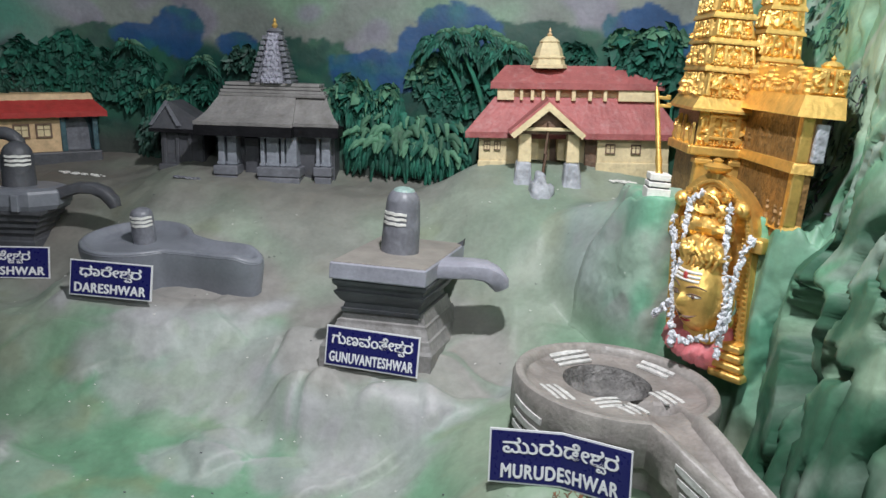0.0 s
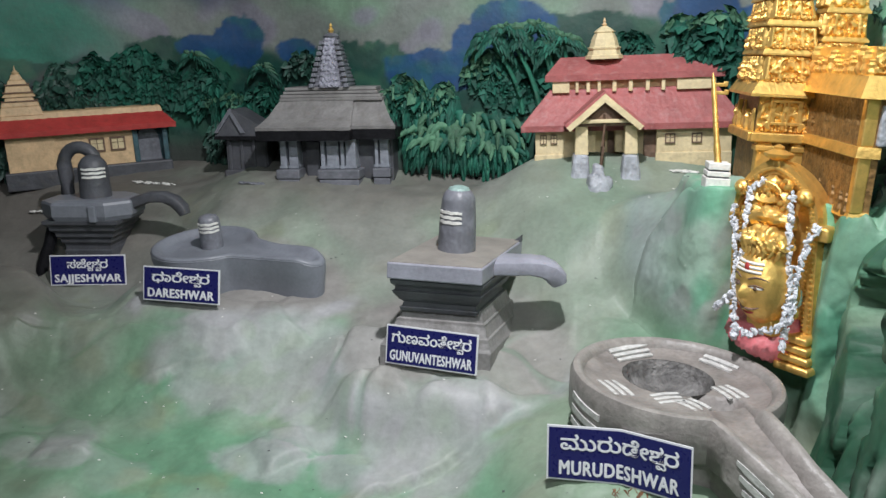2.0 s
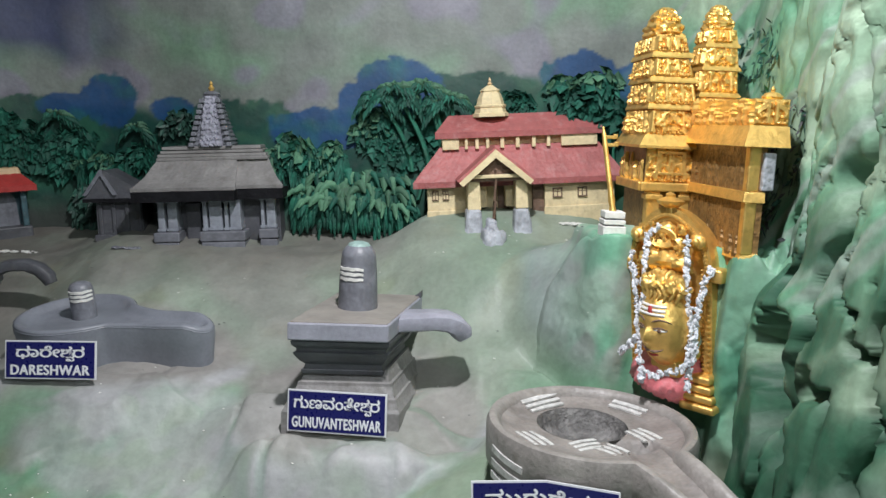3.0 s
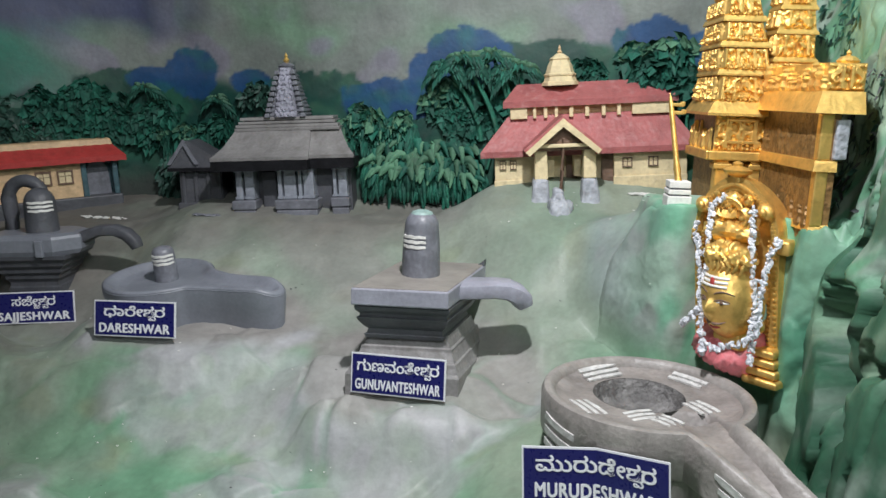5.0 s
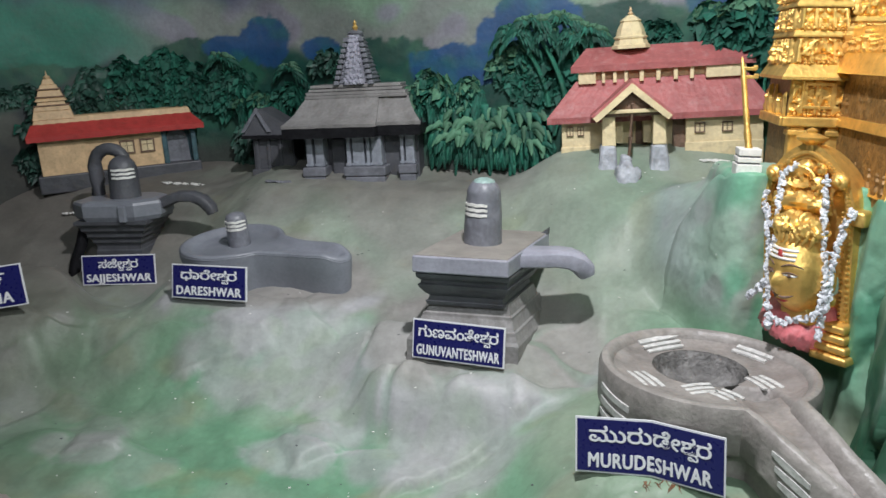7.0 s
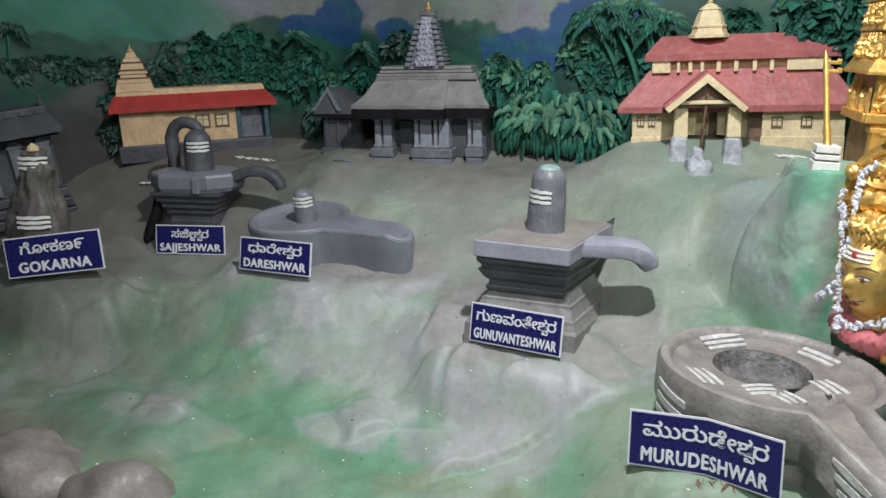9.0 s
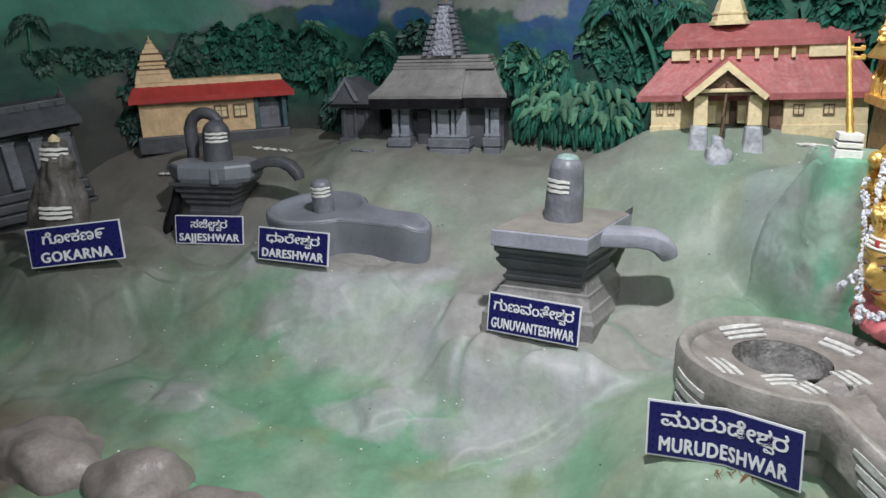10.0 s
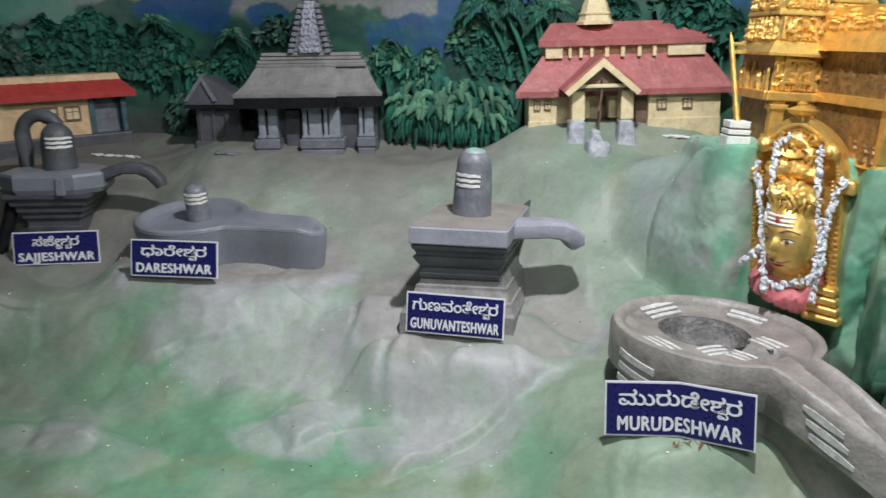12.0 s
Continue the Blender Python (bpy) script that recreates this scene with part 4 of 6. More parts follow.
def gold_temple():
    t = thing("gold_temple", (0, 0, 0), "gold painted model temple gateway with carved tower and side wing", "model temple")
    # tower: storeys that lean in (left, right, front, z)
    levels = ((0.735, 0.9, 2.49, 1.385), (0.741, 0.892, 2.498, 1.478), (0.744, 0.88, 2.507, 1.56), (0.747, 0.862, 2.516, 1.635), (0.751, 0.85, 2.524, 1.7))
    back = 2.74
    # lower walls take the darker gold, shade included in the colour
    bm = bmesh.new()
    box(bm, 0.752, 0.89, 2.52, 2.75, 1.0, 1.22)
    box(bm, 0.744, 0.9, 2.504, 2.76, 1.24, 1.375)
    part("gate_wall", bm, M_GOLD_DARK, t, "gold lower walls coloured darker for their shade")
    for i, ((x0, x1, y0, z0), (x2, x3, y2, z2)) in enumerate(zip(levels, levels[1:])):
        bm = bmesh.new()
        g = 0.006
        loft(bm, [[(x0 + g, y0 + g, z0), (x1 - g, y0 + g, z0), (x1 - g, back, z0), (x0 + g, back, z0)], [(x2 + g, y2 + g, z2), (x3 - g, y2 + g, z2), (x3 - g, back, z2), (x2 + g, back, z2)]])
        storey = part("storey", bm, M_GOLD, t)
        e = 0.024 if i == 0 else 0.007
        bm = bmesh.new()
        prof = ((x0 - e, x1 + e, y0 - e, z0 - (0.03 if i == 0 else 0.005)), (x0 - e, x1 + e, y0 - e, z0 - (0.022 if i == 0 else 0.0)), (x0 - 0.002, x1 + 0.002, y0 - 0.002, z0 + 0.012), (x0 + 0.008, x1 - 0.008, y0 + 0.008, z0 + 0.013))
        loft(bm, [[(p, r, z), (q, r, z), (q, back + e, z), (p, back + e, z)] for p, q, r, z in prof])
        part("ledge", bm, M_GOLD, storey)
        zb, zt = z0 + 0.012, z2 - 0.006
        bm = bmesh.new()
        relief(bm, (x0 + 0.004, y0 + 0.004, zb), (x1 - 0.004, y0 + 0.004, zb), (x3 - 0.004, y2 + 0.003, zt), (x2 + 0.004, y2 + 0.003, zt), 0.013, i + 1)
        relief(bm, (x0 + 0.004, back, zb), (x0 + 0.004, y0 + 0.004, zb), (x2 + 0.004, y2 + 0.003, zt), (x2 + 0.004, back, zt), 0.014, i + 11, False)
        tagged(part("carved_face", bm, M_GOLD, storey, smooth=True), kind="stuff")
        bm = bmesh.new()
        carving(bm, (x0 + 0.006, back - 0.01), (x0 + 0.006, y0 + 0.012), zb, z2 - 0.02, 9, 0.02, i + 20)
        carving(bm, (x0 + 0.015, y0 + 0.004), (x1 - 0.015, y0 + 0.004), zb, zb + 0.03, 11, 0.013, i + 40)
        tagged(part("carving", bm, M_GOLD, storey), kind="stuff")
    bm = bmesh.new()
    crest(bm, 0.798, 2.61, 0.047, 0.075, 1.695, 1.79, 1.0)
    part("crest", bm, M_GOLD, t, smooth=True)
    # gate front below the first ledge
    bm = bmesh.new()
    box(bm, 0.728, 0.9, 2.478, 2.52, 1.222, 1.25, bevel=0.004)
    box(bm, 0.722, 0.74, 2.49, 2.76, 1.222, 1.25, bevel=0.004)
    part("gate_lintel", bm, M_GOLD, t)
    bm = bmesh.new()
    relief(bm, (0.744, 2.5, 1.25), (0.898, 2.5, 1.25), (0.898, 2.5, 1.362), (0.744, 2.5, 1.362), 0.012, 5.4)
    carving(bm, (0.75, 2.5), (0.885, 2.5), 1.252, 1.282, 10, 0.016, 52)
    carving(bm, (0.742, 2.75), (0.742, 2.51), 1.25, 1.35, 8, 0.015, 53)
    tagged(part("gate_carving", bm, M_GOLD, t, smooth=True), kind="stuff")
    bm = bmesh.new()
    box(bm, 0.782, 0.862, 2.488, 2.502, 1.272, 1.282, bevel=0.002)
    box(bm, 0.782, 0.862, 2.488, 2.502, 1.338, 1.348, bevel=0.002)
    box(bm, 0.782, 0.79, 2.489, 2.502, 1.282, 1.338)
    box(bm, 0.854, 0.862, 2.489, 2.502, 1.282, 1.338)
    part("panel_frame", bm, M_GOLD, t)
    for x0, x1 in ((0.752, 0.795), (0.855, 0.892)):
        bm = bmesh.new()
        box(bm, x0, x1, 2.49, 2.53, 1.06, 1.222, bevel=0.005)
        box(bm, x0 - 0.006, x1 + 0.006, 2.482, 2.53, 1.1, 1.118, bevel=0.003)
        box(bm, x0 - 0.006, x1 + 0.006, 2.482, 2.53, 1.196, 1.212, bevel=0.003)
        part("gate_pillar", bm, M_GOLD, t)
    # second tower behind
    tower = new("rear_tower")
    tower.parent = t
    cx, cy = 0.955, 2.56
    for i, (w, w2, z0, z1) in enumerate(((0.063, 0.061, 1.42, 1.52), (0.061, 0.057, 1.52, 1.6), (0.057, 0.051, 1.6, 1.67), (0.051, 0.046, 1.67, 1.72))):
        bm = bmesh.new()
        square_lathe(bm, ((w * 1.06, z0 - 0.004), (w * 1.06, z0 + 0.002), (w * 0.93, z0 + 0.012), (w2 * 0.9, z1)), cx, cy)
        relief(bm, (cx - w * 0.94, cy - w * 0.94, z0 + 0.011), (cx + w * 0.94, cy - w * 0.94, z0 + 0.011), (cx + w2 * 0.92, cy - w2 * 0.92, z1 - 0.003), (cx - w2 * 0.92, cy - w2 * 0.92, z1 - 0.003), 0.012, i + 31)
        relief(bm, (cx - w * 0.94, cy + w * 0.94, z0 + 0.011), (cx - w * 0.94, cy - w * 0.94, z0 + 0.011), (cx - w2 * 0.92, cy - w2 * 0.92, z1 - 0.003), (cx - w2 * 0.92, cy + w2 * 0.92, z1 - 0.003), 0.012, i + 41)
        tagged(part("rear_storey", bm, M_GOLD, tower, smooth=True), kind="stuff")
    bm = bmesh.new()
    crest(bm, 0.952, 2.56, 0.04, 0.04, 1.715, 1.798, 4.0)
    part("rear_crest", bm, M_GOLD, tower, smooth=True)
    # wing that comes forward along the cliff: from a to b, then its end face to c
    a, b, c = Vector((0.885, 2.49)), Vector((0.912, 2.14)), Vector((1.0, 2.13))

    def band(name, z0, z1, grow0, grow1, material, label="", wide=False):
        bm = bmesh.new()
        rings = []
        for g, z in ((grow0, z0), (grow1, z1)):
            e = c.x if wide else 0.955
            rings.append([(a.x - g, a.y, z), (b.x - g, b.y - g, z), (e, c.y - g, z), (e + 0.08, a.y, z)])
        loft(bm, rings)
        return part(name, bm, material, t, label)

    # the wing's dim side is coloured brown-gold rather than left to the lamps
    band("wing_wall", 0.92, 1.42, 0.0, 0.0, M_GOLD_DARK, "wing wall coloured brown-gold for its shade")
    band("wing_cornice", 1.375, 1.43, 0.03, 0.012, M_GOLD, wide=True)
    band("wing_band", 1.228, 1.256, 0.012, 0.008, M_GOLD)
    band("wing_sill", 1.07, 1.09, 0.006, 0.002, M_GOLD)
    band("wing_attic", 1.43, 1.5, 0.0, 0.0, M_GOLD, wide=True)
    # the lower carvings share the wing wall's painted-in shade
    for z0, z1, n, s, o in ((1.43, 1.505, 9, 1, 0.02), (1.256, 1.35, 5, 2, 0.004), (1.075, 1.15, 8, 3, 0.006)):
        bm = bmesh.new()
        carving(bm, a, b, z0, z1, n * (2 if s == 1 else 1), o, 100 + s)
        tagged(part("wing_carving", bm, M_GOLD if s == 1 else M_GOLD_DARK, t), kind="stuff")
    bm = bmesh.new()
    relief(bm, (b.x, b.y - 0.002, 1.432), (c.x, c.y - 0.002, 1.432), (c.x, c.y - 0.002, 1.498), (b.x, b.y - 0.002, 1.498), 0.012, 61)
    tagged(part("wing_end_carving", bm, M_GOLD, t), kind="stuff")
    for z0, z1 in ((1.085, 1.228), (1.256, 1.375)):
        bm = bmesh.new()
        box(bm, b.x - 0.004, b.x + 0.028, b.y - 0.01, b.y + 0.02, z0, z1, bevel=0.004)
        part("corner_post", bm, M_GOLD, t)
    bm = bmesh.new()
    box(bm, 0.944, 0.975, 2.118, 2.135, 1.26, 1.36, bevel=0.004)
    part("end_panel", roughen(bm, 0.003, 0.02), M_PALESTONE, t, "white-grey end panel")
    bm = bmesh.new()
    lathe(bm, ((0.024, 1.5), (0.028, 1.506), (0.018, 1.516), (0.005, 1.52), (0.007, 1.526), (0.001, 1.534)), 12, 0.965, 2.16)
    part("corner_dome", bm, M_GOLD, t)
    return t


gold_temple()


# ---- shrine stones ----
def white_bands(parent, cx, cy, r, z, face, half, n=3, step=0.017, thick=0.009, lift=0.002):
    """Three painted ash stripes round part of a shaft; face is the direction they look, in degrees."""
    for k in range(n):
        bm = bmesh.new()
        rings = []
        for i in range(13):
            a = radians(face - half + 2 * half * i / 12)
            zz = z + k * step + 0.001 * math.sin(i * 1.3 + k)
            th = thick * (0.75 + 0.25 * math.sin(math.pi * i / 12))
            rings.append([(cx + (r - 0.002) * math.cos(a), cy + (r - 0.002) * math.sin(a), zz - th / 2), (cx + (r + lift) * math.cos(a), cy + (r + lift) * math.sin(a), zz - th / 2),
                          (cx + (r + lift) * math.cos(a), cy + (r + lift) * math.sin(a), zz + th / 2), (cx + (r - 0.002) * math.cos(a), cy + (r - 0.002) * math.sin(a), zz + th / 2)])
        loft(bm, rings)
        part("ash_stripe", bm, M_WHITE, parent, "white painted ash stripe")


def spout_tube(bm, points, w, h):
    """A spout of flattened section along points (x, y, z), with widths and heights."""
    pts = [Vector(p) for p in points]
    rings = []
    n = 12
    for i, p in enumerate(pts):
        d = (pts[min(i + 1, len(pts) - 1)] - pts[max(i - 1, 0)]).normalized()
        side = Vector((0, 0, 1)).cross(d)
        side = side.normalized() if side.length > 1e-3 else Vector((0, 1, 0))
        up = d.cross(side)
        ww, hh = w[i], h[i]
        ring = []
        for k in range(n):
            a = 2 * math.pi * k / n
            ca, sa = math.cos(a), math.sin(a)
            ring.append(p + side * ww * math.copysign(abs(ca) ** 0.55, ca) + up * hh * math.copysign(abs(sa) ** 0.55, sa))
        rings.append(ring)
    return loft(bm, rings)


def square_lingam():
    """Its plan is skewed: the sides run back to the right."""
    t = thing("square_lingam", (-0.134, 2.5, 0.49), "grey stone lingam on a square moulded pedestal with a side spout", "lingam")
    lean = 0.25

    def skew(bm):
        for v in bm.verts:
            v.co.x += lean * v.co.y
        return bm

    bm = bmesh.new()
    square_lathe(bm, ((0.176, -0.09), (0.176, 0.045), (0.17, 0.056), (0.163, 0.074), (0.161, 0.084), (0.155, 0.087), (0.142, 0.118), (0.141, 0.127), (0.134, 0.13), (0.125, 0.156), (0.123, 0.166)), 0.006, 0.012, ratio=1.02)
    part("pedestal", skew(bm), M_ROOFGREY, t)
    bm = bmesh.new()
    square_lathe(bm, ((0.12, 0.155), (0.124, 0.168), (0.118, 0.17), (0.115, 0.184), (0.126, 0.196), (0.138, 0.217), (0.141, 0.226), (0.134, 0.23), (0.134, 0.238), (0.144, 0.25), (0.146, 0.262), (0.14, 0.27)), ratio=1.12)
    part("neck", skew(bm), M_STONE_DARK, t)
    bm = bmesh.new()
    box(bm, -0.151, 0.146, -0.178, 0.24, 0.268, 0.322, bevel=0.005)
    plate = part("plate", roughen(skew(bm), 0.002, 0.05), M_STONE_LILAC, t, "pale lilac-grey moulded plate")
    bm = bmesh.new()
    loft(bm, [[(x * k, y * k, z) for x, y in ((-0.146, -0.172), (0.141, -0.172), (0.141, 0.235), (-0.146, 0.235))] for k, z in ((1.0, 0.318), (0.995, 0.3245), (0.97, 0.3255))])
    part("plate_top", skew(bm), M_STONE_TAN, plate, "dusty tan upper face")
    bm = bmesh.new()
    prism(bm, [(0.118, 0.32), (0.146, 0.32), (0.146, 0.343)], 0.21, 0.236)
    part("back_stub", skew(bm), M_STONE_DARK, t, "small dark pointed stub at the plate's rear corner")
    bm = bmesh.new()
    spout_tube(bm, ((0.13, 0.0, 0.292), (0.2, -0.005, 0.297), (0.24, -0.005, 0.3), (0.28, -0.004, 0.297), (0.308, 0.0, 0.284), (0.326, 0.004, 0.264), (0.334, 0.006, 0.246)),
               (0.07, 0.064, 0.058, 0.054, 0.05, 0.047, 0.04), (0.028, 0.028, 0.028, 0.03, 0.033, 0.034, 0.026))
    part("spout", bm, M_STONE_LILAC, t, "pale grey curved spout", smooth=True)
    bm = bmesh.new()
    prof = [(0.0635, 0.318), (0.063, 0.33), (0.06, 0.42), (0.055, 0.485)] + [(0.055 * math.cos(a), 0.485 + 0.052 * math.sin(a)) for a in np.linspace(0.15, 1.5, 8)]
    lathe(bm, prof, 36, -0.004, 0.032)
    shaft = part("shaft", bm, M_STONE, t, smooth=True)
    bm = bmesh.new()
    lathe(bm, [(0.036, 0.524), (0.031, 0.531), (0.016, 0.5365), (0.002, 0.538)], 20, -0.004, 0.032)
    part("crown_patch", bm, M_PALETEAL, shaft, "pale teal paint on the crown")
    white_bands(shaft, -0.004, 0.032, 0.0605, 0.424, -112, 40, step=0.0162, thick=0.0098)
    return t


square_lingam()


def pear_outline(r, neck, half, length, n=40):
    """Plan outline of a round basin with a spout along +x."""
    a0 = math.asin(neck / r)
    pts = [(r * math.cos(a), r * math.sin(a)) for a in np.linspace(a0, 2 * math.pi - a0, n)]
    tail = [(r + f * length, half * k) for f, k in ((0.22, 1.0), (0.45, 0.98), (0.7, 0.95), (0.9, 0.75), (1.0, 0.42))]
    return pts + [(x, -y) for x, y in tail] + [(r + 1.03 * length, 0.0)] + tail[::-1]


def rounded(out):
    """The outline with its corners cut once."""
    return [(a[0] + (b[0] - a[0]) * f, a[1] + (b[1] - a[1]) * f) for a, b in zip(out, out[1:] + out[:1]) for f in (0.25, 0.75)]


def drawn_in(out, k):
    """The outline drawn in by k metres."""
    res = []
    for i, (x, y) in enumerate(out):
        d = (Vector(out[(i + 1) % len(out)]) - Vector(out[i - 1])).normalized()
        res.append((x - d.y * k, y + d.x * k))
    return res


def round_low_lingam():
    t = thing("low_round_lingam", pose(-1.112, 2.8, 0.505, 7, -3.2, -13), "low grey round lingam basin with a long side spout", "lingam")
    out = rounded(rounded(pear_outline(0.2, 0.1, 0.078, 0.3)))
    bm = bmesh.new()

    def z_top(x):
        return 0.208 - 0.012 * smooth01(0.1, 0.3, x) - 0.03 * smooth01(0.42, 0.52, x)

    loft(bm, [[(x, y, -0.08) for x, y in drawn_in(out, 0.03)]] + [[(x, y, z_top(x) + dz) for x, y in drawn_in(out, k)] for k, dz in ((0.02, -0.16), (0.008, -0.08), (0.0, -0.03), (0.002, -0.007))], caps=False)
    # dished top with a raised rim that follows the outline
    half = sorted((p for p in out if p[1] >= -1e-6), key=lambda p: p[0])
    hx, hy = [p[0] for p in half], [p[1] for p in half]
    edge = [Vector(p).lerp(Vector(q), f / 5) for p, q in zip(out, out[1:] + out[:1]) for f in range(5)]
    x0, x1 = min(p[0] for p in out), max(p[0] for p in out)
    rows = []
    for i in range(71):
        x = x0 + (x1 - x0) * (0.5 - 0.5 * math.cos(math.pi * i / 70))
        w = float(np.interp(x, hx, hy)) if 0 < i < 70 else 0.0005
        row = []
        for j in range(41):
            y = w * math.sin(math.pi * (j / 40 - 0.5))
            e = min((Vector((x, y)) - q).length for q in edge)
            row.append(bm.verts.new((x, y, z_top(x) + float(np.interp(e, (0.0, 0.006, 0.018, 0.026, 0.045, 0.08), (-0.014, -0.003, 0.0, -0.006, -0.024, -0.03))))))
        rows.append(row)
    for r, q in zip(rows, rows[1:]):
        for k in range(40):
            bm.faces.new((r[k], r[k + 1], q[k + 1], q[k]))
    part("basin", bm, M_STONE_SLATE, t, smooth=True)
    bm = bmesh.new()
    prof = [(0.042, 0.14), (0.041, 0.255), (0.039, 0.275), (0.033, 0.287), (0.018, 0.293), (0.002, 0.295)]
    lathe(bm, [(r, z + 0.012) for r, z in prof], 28, 0.012, 0.025)
    shaft = part("shaft", bm, M_STONE, t, smooth=True)
    white_bands(shaft, 0.012, 0.025, 0.0415, 0.248, -62, 62, step=0.0145, thick=0.0092)
    return t


round_low_lingam()


def arched_lingam():
    t = thing("arched_lingam", pose(-1.7, 3.0, 0.545, 0, -3.0, 4), "dark grey lingam on moulded pedestal with hood arch and spout", "lingam")
    bm = bmesh.new()
    square_lathe(bm, ((0.1, -0.06), (0.099, 0.05), (0.095, 0.056), (0.094, 0.07), (0.1, 0.08), (0.106, 0.086), (0.107, 0.1), (0.12, 0.112), (0.121, 0.127), (0.136, 0.14), (0.138, 0.155), (0.155, 0.168), (0.156, 0.182)), -0.005, 0, ratio=0.8)
    part("pedestal", bm, M_STONE_DARK, t)
    bm = bmesh.new()
    oct8 = [(0.19, -0.06), (0.11, -0.13), (-0.11, -0.13), (-0.19, -0.06), (-0.19, 0.06), (-0.11, 0.13), (0.11, 0.13), (0.19, 0.06)]
    loft(bm, [[(x * k, y * k, z) for x, y in oct8] for k, z in ((0.94, 0.182), (1.0, 0.2), (1.0, 0.246), (0.97, 0.256), (0.8, 0.264))])
    part("plate", bm, M_STONE_SLATE, t)
    bm = bmesh.new()
    box(bm, 0.045, 0.075, -0.14, -0.11, 0.18, 0.245, bevel=0.004)
    part("plate_clasp", bm, M_STONE_SLATE, t)
    bm = bmesh.new()
    prof = [(0.064, 0.245), (0.062, 0.26), (0.058, 0.375)] + [(0.058 * math.cos(a), 0.375 + 0.062 * math.sin(a)) for a in np.linspace(0.12, 1.52, 8)]
    lathe(bm, prof, 32, 0.02, -0.01)
    shaft = part("shaft", bm, M_STONE_DARK, t, smooth=True)
    white_bands(shaft, 0.02, -0.01, 0.0595, 0.35, -62, 48, step=0.0162, thick=0.0098)
    bm = bmesh.new()
    arch = [(-0.135, 0.05, 0.24), (-0.13, 0.05, 0.33)] + [(-0.06 - 0.072 * math.cos(a), 0.045, 0.385 + 0.075 * math.sin(a)) for a in np.linspace(0.1, math.pi - 0.2, 10)] + [(0.012, 0.04, 0.36)]
    tube(bm, arch, [0.03] * 3 + [0.026] * 8 + [0.02] * 2, 10)
    part("hood_arch", bm, M_STONE_DARK, t, "dark curved hood arch", smooth=True)
    bm = bmesh.new()
    spout_tube(bm, ((0.15, 0.0, 0.222), (0.2, -0.005, 0.245), (0.25, -0.008, 0.262), (0.31, -0.012, 0.262), (0.355, -0.016, 0.245), (0.385, -0.02, 0.215), (0.395, -0.022, 0.19)),
               (0.05, 0.045, 0.036, 0.032, 0.03, 0.028, 0.022), (0.028, 0.024, 0.022, 0.022, 0.024, 0.024, 0.018))
    part("spout", bm, M_STONE_DARK, t, smooth=True)
    bm = bmesh.new()
    spout_tube(bm, ((-0.155, -0.06, 0.14), (-0.165, -0.08, 0.08), (-0.185, -0.1, 0.02), (-0.2, -0.12, -0.06)), (0.02, 0.02, 0.022, 0.024), (0.02, 0.02, 0.02, 0.02))
    part("strut", bm, M_BLACK, t, "black leaning strut")
    return t


arched_lingam()


def rock_lingam():
    t = thing("rock_lingam", (-2.04, 2.44, 0.485), "rough brown-grey rock lingam with two sets of white stripes", "lingam")
    bm = bmesh.new()
    prof = ((0.13, -0.1), (0.122, 0.02), (0.112, 0.1), (0.104, 0.14), (0.092, 0.22), (0.082, 0.28), (0.07, 0.34), (0.058, 0.38), (0.05, 0.42), (0.045, 0.445), (0.02, 0.46), (0.002, 0.464))
    lathe(bm, prof, 40)
    bmesh.ops.subdivide_edges(bm, edges=bm.edges[:], cuts=1, use_grid_fill=True)
    roughen(bm, 0.028, 0.07, 2.0)
    roughen(bm, 0.012, 0.022, 5.0)
    rock = part("rock", bm, M_ROCK, t, smooth=True)
    white_bands(rock, 0.0, 0.0, 0.062, 0.395, -52, 46, step=0.018, thick=0.011, lift=0.006)
    white_bands(rock, 0.0, -0.0, 0.112, 0.185, -58, 28, step=0.018, thick=0.011, lift=0.008)
    bm = bmesh.new()
    lathe(bm, ((0.022, 0.452), (0.02, 0.465), (0.004, 0.478)), 10)
    part("tip", roughen(bm, 0.004, 0.01), M_CREAM, t, "pale cream tip")
    return t


rock_lingam()


